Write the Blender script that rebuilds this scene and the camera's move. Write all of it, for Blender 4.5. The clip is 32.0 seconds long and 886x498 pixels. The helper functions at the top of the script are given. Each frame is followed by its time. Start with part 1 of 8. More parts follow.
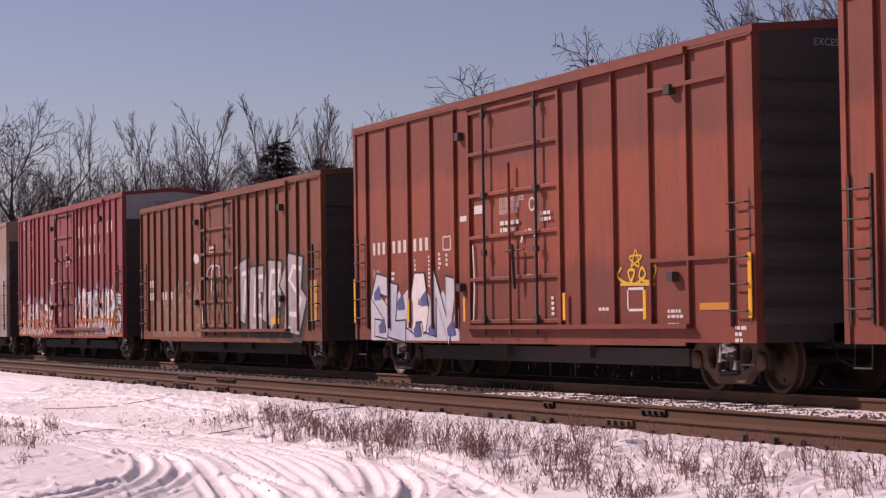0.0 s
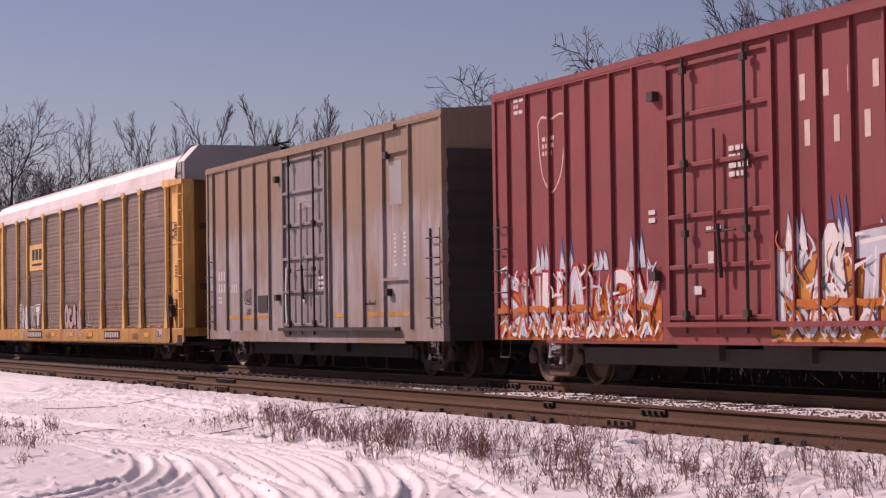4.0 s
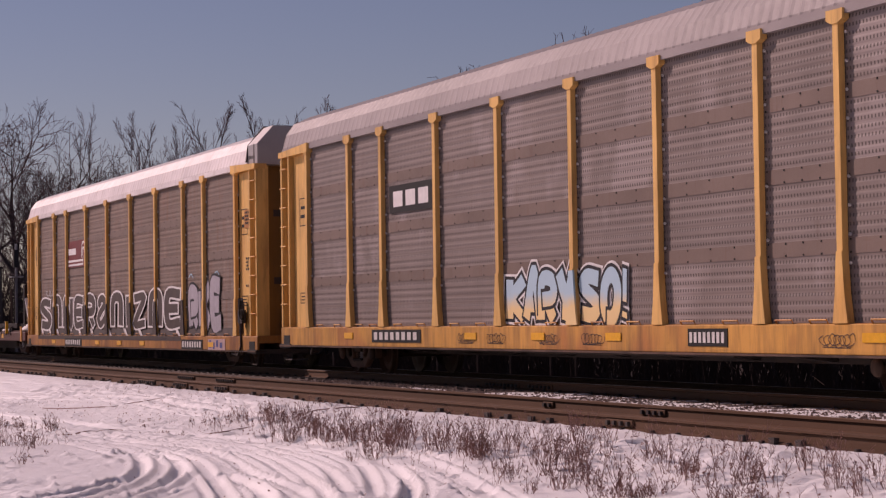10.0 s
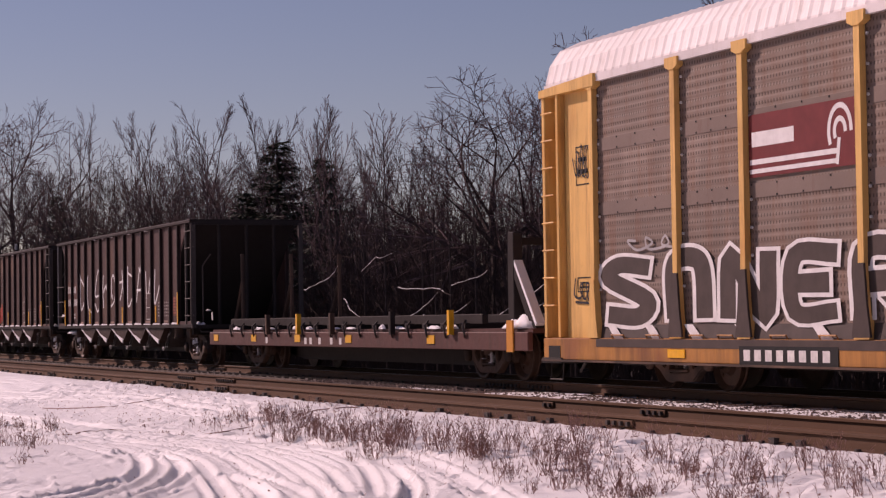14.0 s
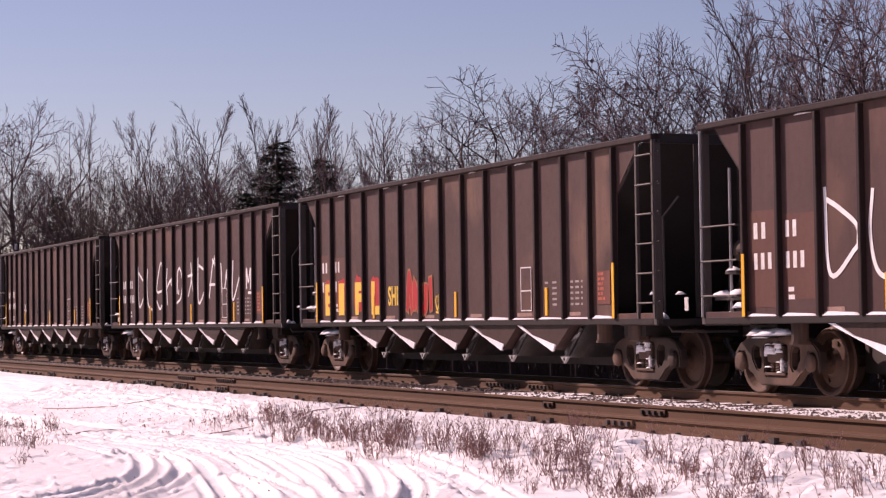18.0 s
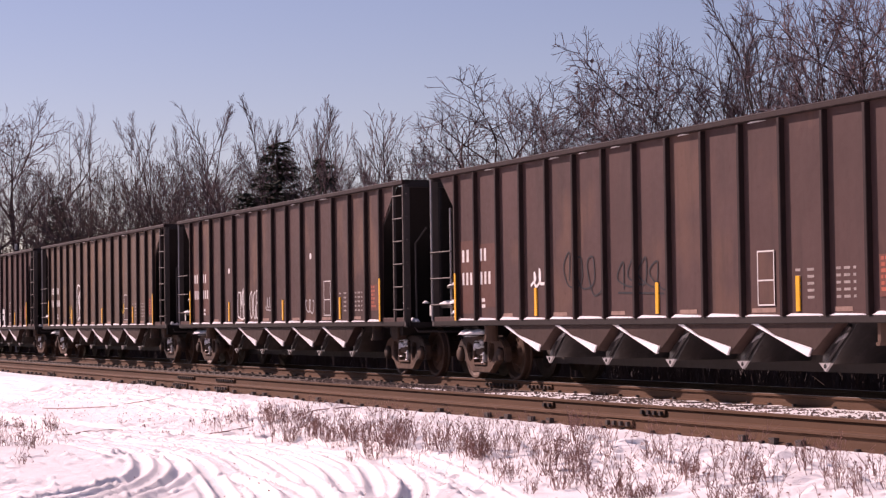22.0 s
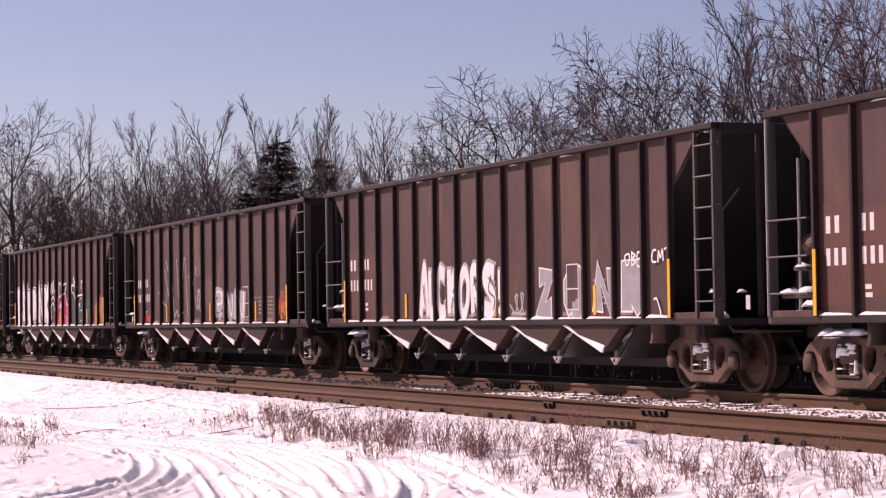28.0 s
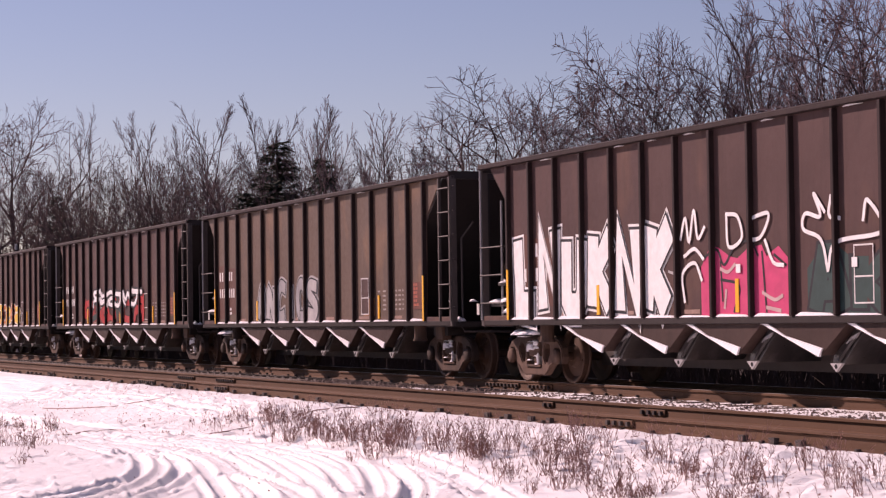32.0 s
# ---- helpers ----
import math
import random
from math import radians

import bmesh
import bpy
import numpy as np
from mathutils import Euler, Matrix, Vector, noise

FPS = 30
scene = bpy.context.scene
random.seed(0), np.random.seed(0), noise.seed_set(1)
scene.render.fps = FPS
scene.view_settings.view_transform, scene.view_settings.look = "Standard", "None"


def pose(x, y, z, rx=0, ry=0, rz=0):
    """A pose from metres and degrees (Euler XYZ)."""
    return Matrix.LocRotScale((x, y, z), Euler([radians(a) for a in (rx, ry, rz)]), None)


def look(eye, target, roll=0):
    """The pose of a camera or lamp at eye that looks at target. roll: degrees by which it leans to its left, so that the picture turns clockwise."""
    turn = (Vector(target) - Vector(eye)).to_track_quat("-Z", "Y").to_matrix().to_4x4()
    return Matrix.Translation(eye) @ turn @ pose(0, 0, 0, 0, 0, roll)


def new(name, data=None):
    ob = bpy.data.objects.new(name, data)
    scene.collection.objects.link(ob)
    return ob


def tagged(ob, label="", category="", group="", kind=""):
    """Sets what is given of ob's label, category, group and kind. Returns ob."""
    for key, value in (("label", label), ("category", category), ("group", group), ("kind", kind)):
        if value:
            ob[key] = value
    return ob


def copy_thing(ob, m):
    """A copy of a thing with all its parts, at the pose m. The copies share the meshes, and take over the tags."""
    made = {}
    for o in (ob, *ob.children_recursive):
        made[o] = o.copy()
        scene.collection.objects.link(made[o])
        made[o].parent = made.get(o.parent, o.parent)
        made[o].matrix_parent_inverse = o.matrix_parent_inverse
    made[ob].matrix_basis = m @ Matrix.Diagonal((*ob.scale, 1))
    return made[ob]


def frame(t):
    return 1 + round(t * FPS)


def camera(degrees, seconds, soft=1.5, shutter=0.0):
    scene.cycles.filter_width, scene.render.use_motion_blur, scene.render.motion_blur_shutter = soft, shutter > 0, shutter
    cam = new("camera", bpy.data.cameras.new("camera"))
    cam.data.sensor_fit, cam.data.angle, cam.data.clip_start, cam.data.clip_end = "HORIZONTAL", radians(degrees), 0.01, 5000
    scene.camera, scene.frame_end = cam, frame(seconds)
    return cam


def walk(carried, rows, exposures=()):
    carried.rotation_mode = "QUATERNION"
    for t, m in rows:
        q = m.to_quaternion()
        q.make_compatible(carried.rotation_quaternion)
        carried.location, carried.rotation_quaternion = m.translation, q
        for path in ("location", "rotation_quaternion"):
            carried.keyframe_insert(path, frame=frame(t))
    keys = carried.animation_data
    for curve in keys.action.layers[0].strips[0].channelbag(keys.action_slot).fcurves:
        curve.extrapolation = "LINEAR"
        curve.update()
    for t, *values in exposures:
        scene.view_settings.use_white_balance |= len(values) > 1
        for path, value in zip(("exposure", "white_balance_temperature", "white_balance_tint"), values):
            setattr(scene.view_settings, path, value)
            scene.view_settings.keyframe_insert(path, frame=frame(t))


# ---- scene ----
EYE = (0.0, 0.0, 1.09)
cam = camera(24.24, 32.0, soft=1.3)
HEAD = look(EYE, (-92.245, 38.457, 1.09 + 3.444), -0.816)

# the train's way along its straight track, in metres from where it is at 16 s
TRACK_Y = 16.076
SIDE = 1.5


def run(t):
    u = (t - 16.0) / 16.0
    return 16.0 * (10.677 * u + 0.0807 * u * u + 0.0149 * u ** 3)


EXPOSURES = [(t, e, 7480, 47) for t, e in ((0, 0.17), (3.5, 0.11), (5.5, -0.2), (7, -0.24), (11, -0.33), (13, -0.24), (14.5, 0.02), (16.5, 0.47), (19, 0.57), (23, 0.63), (28, 0.61), (32, 0.5))]
walk(cam, [(0, HEAD), (32, HEAD)], EXPOSURES)

# ---- light: low winter sun from beyond the cars' tail, clear sky ----
SUN_TO = Vector((-0.72, -0.43, 0.54)).normalized()
world = bpy.data.worlds.new("winter_sky")
scene.world = world
world.use_nodes = True
wn = world.node_tree
sky = wn.nodes.new("ShaderNodeTexSky")
sky.sky_type = "NISHITA"
sky.sun_disc = False
sky.sun_elevation = math.asin(SUN_TO.z)
sky.sun_rotation = math.atan2(SUN_TO.x, SUN_TO.y)
sky.air_density, sky.dust_density, sky.ozone_density = 1.0, 0.1, 4.0
wn.links.new(sky.outputs[0], wn.nodes["Background"].inputs[0])
wn.nodes["Background"].inputs[1].default_value = 0.057
sun_data = bpy.data.lights.new("sun", "SUN")
sun_data.energy, sun_data.angle, sun_data.color = 4.0, radians(0.6), (1.0, 0.93, 0.84)
sun = new("sun", sun_data)
sun.matrix_world = look(SUN_TO * 100, (0, 0, 0))

# ---- materials ----


def nodes_of(name):
    m = bpy.data.materials.new(name)
    m.use_nodes = True
    nt = m.node_tree
    return m, nt, nt.nodes["Principled BSDF"]


def add(nt, kind, **put):
    n = nt.nodes.new(kind)
    for k, v in put.items():
        n.inputs[k].default_value = v
    return n


def coords(nt, stretch=(1, 1, 1)):
    """Object coordinates in metres, shifted per object."""
    tc, info = nt.nodes.new("ShaderNodeTexCoord"), nt.nodes.new("ShaderNodeObjectInfo")
    mp = nt.nodes.new("ShaderNodeMapping")
    mp.inputs["Scale"].default_value = stretch
    comb = nt.nodes.new("ShaderNodeMath")
    comb.operation = "MULTIPLY"
    comb.inputs[1].default_value = 37.0
    nt.links.new(info.outputs["Random"], comb.inputs[0])
    nt.links.new(tc.outputs["Object"], mp.inputs["Vector"])
    nt.links.new(comb.outputs[0], mp.inputs["Location"])
    return mp.outputs[0]


def noise_tex(nt, vec, scale, detail=4, rough=0.6):
    n = add(nt, "ShaderNodeTexNoise", Scale=scale, Detail=detail, Roughness=rough)
    nt.links.new(vec, n.inputs["Vector"])
    return n.outputs["Fac"]


def ramp(nt, fac, lo, hi):
    r = add(nt, "ShaderNodeMapRange")
    r.inputs["From Min"].default_value, r.inputs["From Max"].default_value = lo, hi
    r.clamp = True
    nt.links.new(fac, r.inputs["Value"])
    return r.outputs[0]


def blend(nt, fac, a, b):
    m = nt.nodes.new("ShaderNodeMix")
    m.data_type = "RGBA"
    for sock, val in ((m.inputs[0], fac), (m.inputs[6], a), (m.inputs[7], b)):
        if hasattr(val, "links"):
            nt.links.new(val, sock)
        elif isinstance(val, (int, float)):
            sock.default_value = val
        else:
            sock.default_value = (*val[:3], 1)
    return m.outputs[2]


def bump(nt, bsdf, fac, dist, strength=0.5):
    b = add(nt, "ShaderNodeBump", Strength=strength, Distance=dist)
    nt.links.new(fac, b.inputs["Height"])
    nt.links.new(b.outputs[0], bsdf.inputs["Normal"])


def paint(name, col, dirt=(0.09, 0.06, 0.05), streak=0.5, rough=0.55, patch=None, patch_at=(0.55, 0.65), metal=0.0, fine=9.0, band=None, holes=False, spec=0.18):
    """Weathered paint on steel: fading at car scale, fine grain, dirt that runs down in streaks."""
    m, nt, b = nodes_of(name)
    vec, tall = coords(nt), coords(nt, (1, 1, 0.12))
    big = noise_tex(nt, vec, 0.55, 3)
    small = noise_tex(nt, vec, fine, 5, 0.7)
    run_down = noise_tex(nt, tall, 4.5, 5, 0.7)
    c = blend(nt, ramp(nt, big, 0.3, 0.75), col, tuple(x * 0.72 for x in col))
    if patch:
        c = blend(nt, ramp(nt, noise_tex(nt, coords(nt, (0.8, 1, 0.5)), 0.7, 3), *patch_at), c, patch)
    if band:
        # a stretch of the side, between two heights, that has faded to another colour
        z0, z1, bcol, soft = band
        tc, sep = nt.nodes.new("ShaderNodeTexCoord"), nt.nodes.new("ShaderNodeSeparateXYZ")
        nt.links.new(tc.outputs["Object"], sep.inputs[0])
        wob = nt.nodes.new("ShaderNodeMath")
        wob.operation = "MULTIPLY_ADD"
        wob.inputs[1].default_value = soft * 2.2
        nt.links.new(noise_tex(nt, coords(nt, (1.2, 1, 0.5)), 1.1, 4), wob.inputs[0])
        nt.links.new(sep.outputs["Z"], wob.inputs[2])
        both = nt.nodes.new("ShaderNodeMath")
        both.operation = "MULTIPLY"
        nt.links.new(ramp(nt, wob.outputs[0], z0 + soft, z0 + soft * 1.6), both.inputs[0])
        nt.links.new(ramp(nt, wob.outputs[0], z1 + soft * 1.6, z1 + soft), both.inputs[1])
        c = blend(nt, both.outputs[0], c, bcol)
    if holes:
        # rows of small punched holes
        dots = None
        for direction, sc in (("X", 4.2), ("Z", 2.9)):
            wv = add(nt, "ShaderNodeTexWave", Scale=sc)
            wv.bands_direction = direction
            tcw = nt.nodes.new("ShaderNodeTexCoord")
            nt.links.new(tcw.outputs["Object"], wv.inputs["Vector"])
            f = ramp(nt, wv.outputs["Fac"], 0.45, 0.8)
            if dots is None:
                dots = f
            else:
                mm = nt.nodes.new("ShaderNodeMath")
                mm.operation = "MULTIPLY"
                nt.links.new(dots, mm.inputs[0])
                nt.links.new(f, mm.inputs[1])
                dots = mm.outputs[0]
        c = blend(nt, dots, c, tuple(x * 0.38 for x in col))
    c = blend(nt, ramp(nt, run_down, 0.75 - 0.3 * streak, 1.0 - 0.1 * streak), c, dirt)
    c = blend(nt, ramp(nt, small, 0.62, 0.85), c, tuple(x * 0.6 for x in col))
    nt.links.new(c, b.inputs["Base Color"])
    b.inputs["Metallic"].default_value = metal
    b.inputs["Specular IOR Level"].default_value = spec
    rr = ramp(nt, small, 0.2, 0.9)
    mr = add(nt, "ShaderNodeMapRange")
    mr.inputs["To Min"].default_value, mr.inputs["To Max"].default_value = rough - 0.1, min(1, rough + 0.2)
    nt.links.new(rr, mr.inputs["Value"])
    nt.links.new(mr.outputs[0], b.inputs["Roughness"])
    # shallow dents and ripples of thin sheet under the grain
    mixed = nt.nodes.new("ShaderNodeMath")
    mixed.operation = "MULTIPLY_ADD"
    mixed.inputs[1].default_value = 3.0
    nt.links.new(noise_tex(nt, coords(nt, (1, 1, 0.45)), 1.7, 2), mixed.inputs[0])
    nt.links.new(small, mixed.inputs[2])
    bump(nt, b, mixed.outputs[0], 0.006, 0.4)
    return m


def plain(name, col, rough=0.7, var=0.25, scale=14.0, bumpy=0.0):
    m, nt, b = nodes_of(name)
    f = noise_tex(nt, coords(nt), scale, 4)
    c = blend(nt, ramp(nt, f, 0.3, 0.75), col, tuple(x * (1 - var) for x in col))
    nt.links.new(c, b.inputs["Base Color"])
    b.inputs["Roughness"].default_value = rough
    b.inputs["Specular IOR Level"].default_value = 0.15
    if bumpy:
        bump(nt, b, f, bumpy, 0.6)
    return m


# boxcars
M_RED = paint("oxide_red_paint", (0.235, 0.055, 0.033), dirt=(0.11, 0.045, 0.035), streak=1.0, patch=(0.17, 0.045, 0.032), patch_at=(0.48, 0.72), band=(1.9, 3.6, (0.29, 0.066, 0.033), 0.45))
M_BROWN = paint("brown_boxcar_paint", (0.22, 0.068, 0.035), streak=1.0, patch=(0.17, 0.058, 0.034), patch_at=(0.45, 0.7))
M_MAROON = paint("maroon_boxcar_paint", (0.29, 0.064, 0.066), streak=0.7, patch=(0.25, 0.064, 0.062))
M_GREY = paint("grey_boxcar_paint", (0.45, 0.41, 0.415), dirt=(0.22, 0.145, 0.105), streak=1.2, patch=(0.31, 0.215, 0.16), patch_at=(0.42, 0.6), band=(3.1, 5.3, (0.31, 0.215, 0.155), 0.7))
M_GREYDOOR = paint("plain_grey_door_paint", (0.29, 0.265, 0.27), dirt=(0.2, 0.13, 0.1), streak=0.8)
M_GALV = paint("galvanised_sheet", (0.40, 0.38, 0.38), dirt=(0.25, 0.2, 0.18), streak=0.5, rough=0.45, metal=0.3)
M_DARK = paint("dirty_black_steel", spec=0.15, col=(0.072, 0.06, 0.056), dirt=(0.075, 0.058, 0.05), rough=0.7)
# autoracks
M_YELLOW = paint("yellow_rack_paint", (0.89, 0.53, 0.175), dirt=(0.26, 0.125, 0.055), streak=0.95, patch=(0.72, 0.37, 0.105))
M_DECK = paint("yellow_deck_paint", (0.72, 0.36, 0.085), dirt=(0.12, 0.06, 0.035), streak=1.1, patch=(0.48, 0.2, 0.06))
M_DECKR = paint("rusty_orange_deck_paint", (0.52, 0.23, 0.06), dirt=(0.10, 0.05, 0.03), streak=1.2, patch=(0.30, 0.12, 0.045))
M_ROOFW = paint("white_corrugated_roof", (0.86, 0.80, 0.79), dirt=(0.5, 0.42, 0.38), streak=0.8, rough=0.5)
M_ROOFG = paint("grey_corrugated_roof", (0.36, 0.32, 0.315), dirt=(0.28, 0.225, 0.2), streak=0.3, rough=0.5)
# end doors: dirty yellow, with the shade of the recessed end in its colour
M_ENDDOOR = paint("shaded_dirty_yellow_end_door", (0.22, 0.12, 0.04), dirt=(0.06, 0.04, 0.03), streak=0.8)
# hoppers
M_HOP = paint("brown_hopper_paint", spec=0.1, col=(0.092, 0.052, 0.048), dirt=(0.052, 0.032, 0.029), streak=0.85, patch=(0.115, 0.063, 0.049))
M_HOPOLIVE = paint("olive_brown_hopper_paint", (0.118, 0.074, 0.054), dirt=(0.085, 0.055, 0.04), streak=0.8, patch=(0.16, 0.09, 0.055))
M_HOPDULL = paint("dull_brown_hopper_paint", spec=0.1, col=(0.09, 0.052, 0.047), dirt=(0.07, 0.046, 0.04), streak=0.9, patch=(0.14, 0.08, 0.06))
M_HOPD = paint("black_hopper_frame_paint", spec=0.08, col=(0.04, 0.033, 0.032), dirt=(0.045, 0.034, 0.03), rough=0.65)
# dirty brown, darkened to carry the shade on rib and chord faces
M_RIB = paint("dirty_shaded_rib_paint", spec=0.1, col=(0.038, 0.024, 0.023), dirt=(0.02, 0.014, 0.013), streak=0.9)
M_POCKET = paint("grimy_black_brown_paint", spec=0.08, col=(0.07, 0.044, 0.038), dirt=(0.035, 0.025, 0.022), streak=0.8)
M_WET = paint("wet_black_door_paint", (0.035, 0.03, 0.03), dirt=(0.10, 0.09, 0.09), streak=0.9, rough=0.32, spec=0.5)
M_FLAT = paint("maroon_flatcar_paint", (0.12, 0.05, 0.042), dirt=(0.05, 0.032, 0.026), streak=0.9)
M_TRUCK = paint("rusty_cast_steel", (0.15, 0.09, 0.066), dirt=(0.045, 0.03, 0.024), streak=1.1, rough=0.75, fine=16, patch=(0.05, 0.034, 0.028), patch_at=(0.46, 0.56))
M_WHEEL = paint("worn_wheel_steel", (0.095, 0.053, 0.037), dirt=(0.03, 0.021, 0.018), streak=0.8, rough=0.5, metal=0.2)
M_RAIL = paint("rusty_rail_steel", (0.12, 0.062, 0.036), dirt=(0.07, 0.04, 0.025), streak=0.3, rough=0.75, fine=20)
M_HEADR = plain("polished_rail_head", (0.30, 0.27, 0.26), 0.35, 0.3)
M_SNOWP = plain("packed_snow", (0.84, 0.83, 0.85), 0.75, 0.1, 9, 0.02)
M_WHITE = plain("white_stencil_paint", (0.72, 0.70, 0.68), 0.6, 0.3)
M_BLACKP = plain("black_stencil_paint", (0.02, 0.02, 0.02), 0.6, 0.3)
M_AMBER = plain("yellow_reflector", (0.85, 0.42, 0.03), 0.35, 0.15)
M_ORANGE = plain("orange_reflector", (0.62, 0.25, 0.04), 0.4, 0.2)


# ---- mesh tools ----


class Geo:
    def __init__(self):
        self.v, self.f = [], []

    def raw(self, vs, fs):
        n = len(self.v)
        self.v += [tuple(p) for p in vs]
        self.f += [tuple(i + n for i in f) for f in fs]
        return self

    def box(self, x0, x1, y0, y1, z0, z1):
        return self.raw([(x, y, z) for x in (x0, x1) for y in (y0, y1) for z in (z0, z1)],
                        [(0, 1, 3, 2), (4, 6, 7, 5), (0, 4, 5, 1), (2, 3, 7, 6), (0, 2, 6, 4), (1, 5, 7, 3)])

    def prism(self, pts, axis, a, b):
        """A closed outline, drawn in the two axes other than axis, between a and b along it."""
        def put(p, w):
            q = list(p)
            q.insert("xyz".index(axis), w)
            return q
        n = len(pts)
        vs = [put(p, a) for p in pts] + [put(p, b) for p in pts]
        return self.raw(vs, [tuple(range(n))[::-1], tuple(range(n, 2 * n))] + [(i, (i + 1) % n, (i + 1) % n + n, i + n) for i in range(n)])

    def tube(self, pts, r, n=6, r1=None):
        pts = [Vector(p) for p in pts]
        r1 = r if r1 is None else r1
        vs, fs = [], []
        for k, p in enumerate(pts):
            d = (pts[min(k + 1, len(pts) - 1)] - pts[max(k - 1, 0)]).normalized()
            s = d.orthogonal().normalized()
            u = d.cross(s)
            rr = r + (r1 - r) * k / max(1, len(pts) - 1)
            vs += [p + (s * math.cos(6.2832 * i / n) + u * math.sin(6.2832 * i / n)) * rr for i in range(n)]
            if k:
                fs += [((k - 1) * n + i, (k - 1) * n + (i + 1) % n, k * n + (i + 1) % n, k * n + i) for i in range(n)]
        fs += [tuple(range(n))[::-1], tuple(range((len(pts) - 1) * n, len(pts) * n))]
        return self.raw(vs, fs)

    def lathe(self, prof, n=28):
        """A profile of (radius, y) turned round the y axis."""
        vs = [(r * math.sin(6.2832 * i / n), y, r * math.cos(6.2832 * i / n)) for r, y in prof for i in range(n)]
        fs = [(k * n + i, k * n + (i + 1) % n, (k + 1) * n + (i + 1) % n, (k + 1) * n + i) for k in range(len(prof) - 1) for i in range(n)]
        fs += [tuple(range(n))[::-1], tuple(range((len(prof) - 1) * n, len(prof) * n))]
        return self.raw(vs, fs)

    def mesh(self, name, mat, bevel=0.0, smooth=False):
        me = bpy.data.meshes.new(name)
        me.from_pydata(self.v, [], self.f)
        bm = bmesh.new()
        bm.from_mesh(me)
        bmesh.ops.recalc_face_normals(bm, faces=bm.faces)
        if bevel:
            bmesh.ops.bevel(bm, geom=list(bm.edges), offset=bevel, segments=1, affect="EDGES", clamp_overlap=True)
        bm.to_mesh(me)
        bm.free()
        if smooth:
            for q in me.polygons:
                q.use_smooth = True
        me.materials.append(mat)
        return me


JOINED = ("graffiti", "stroke_work", "cloud", "highlight", "fill", "stencil", "door_stencil", "print", "foot_print", "snow_ledge", "snow_clump", "lettering", "emblem", "bolting", "drip_marks")


def part(name, geo, mat, parent, label="", at=None, bevel=0.0, smooth=False):
    me = geo if isinstance(geo, bpy.types.Mesh) else geo.mesh(name, mat, bevel, smooth)
    ob = new(name, me)
    ob.parent = parent
    if at is not None:
        ob.matrix_local = at if isinstance(at, Matrix) else Matrix.Translation(at)
    if name in JOINED:
        tagged(ob, kind="stuff")
    return tagged(ob, label)


def thing(name, at, label, category, group=""):
    ob = new(name)
    ob.empty_display_size = 0.3
    ob.matrix_world = Matrix.Translation(at)
    return tagged(ob, label, category, group)


def B(*a):
    return Geo().box(*a)


def letters(body, height, offset=0.0, spacing=1.0):
    """Flat letters of the built-in font as a mesh, upright, facing the camera's side of the track."""
    cu = bpy.data.curves.new("letters", "FONT")
    cu.body, cu.size, cu.offset, cu.space_character, cu.space_line = body, height / 0.7, offset, spacing, 0.85
    cu.resolution_u = 3
    tmp = new("tmp", cu)
    bpy.context.view_layer.update()
    me = bpy.data.meshes.new_from_object(tmp.evaluated_get(bpy.context.evaluated_depsgraph_get()))
    bpy.data.objects.remove(tmp)
    me.transform(Matrix.Rotation(radians(90), 4, "X"))
    return me


def lettering(name, body, x, z, height, mat, parent, y=-SIDE - 0.006, width=None, offset=0.0, label="", spacing=1.0):
    me = letters(body, height, offset, spacing)
    if width:
        w = max(v.co.x for v in me.vertices) - min(v.co.x for v in me.vertices)
        me.transform(Matrix.Diagonal((width / w, 1, 1, 1)))
    me.materials.clear()
    me.materials.append(mat)
    return part(name, me, mat, parent, label, at=(x, y, z))


def flat(g, pts, y):
    """A thin painted patch, outline in x and z, at depth y."""
    return g.raw([(x, y, z) for x, z in pts], [tuple(range(len(pts)))])


def bars(g, x, z, widths, h, gap, y):
    for w in widths:
        if w > 0:
            flat(g, [(x, z), (x + w, z), (x + w, z + h), (x, z + h)], y)
        x += abs(w) + gap
    return g


def glide(pts, n=7):
    """A smooth line through the given points."""
    if len(pts) < 3:
        return list(pts)
    P = [(2 * pts[0][0] - pts[1][0], 2 * pts[0][1] - pts[1][1])] + list(pts) + [(2 * pts[-1][0] - pts[-2][0], 2 * pts[-1][1] - pts[-2][1])]
    out = []
    for a, b, c, d in zip(P, P[1:], P[2:], P[3:]):
        for k in range(n):
            t = k / n
            out.append(tuple(0.5 * (2 * b[i] + (c[i] - a[i]) * t + (2 * a[i] - 5 * b[i] + 4 * c[i] - d[i]) * t * t + (3 * b[i] - a[i] - 3 * c[i] + d[i]) * t ** 3) for i in (0, 1)))
    return out + [tuple(pts[-1])]


def stroke(g, pts, w, y, w1=None):
    """A painted line of width w, running smoothly through the points."""
    pts = glide(pts)
    n = len(pts)
    vs = []
    for k, (x, z) in enumerate(pts):
        (xa, za), (xb, zb) = pts[max(k - 1, 0)], pts[min(k + 1, n - 1)]
        d = math.hypot(xb - xa, zb - za) or 1
        ww = (w if w1 is None else w + (w1 - w) * k / (n - 1)) / 2
        ex = (xb - xa) / d * w * 0.25 * ((k == n - 1) - (k == 0))
        ez = (zb - za) / d * w * 0.25 * ((k == n - 1) - (k == 0))
        nx, nz = -(zb - za) / d * ww, (xb - xa) / d * ww
        yy = y - 0.0007 * k / n
        vs += [(x + ex + nx, yy, z + ez + nz), (x + ex - nx, yy, z + ez - nz)]
    return g.raw(vs, [(2 * k, 2 * k + 1, 2 * k + 3, 2 * k + 2) for k in range(n - 1)])


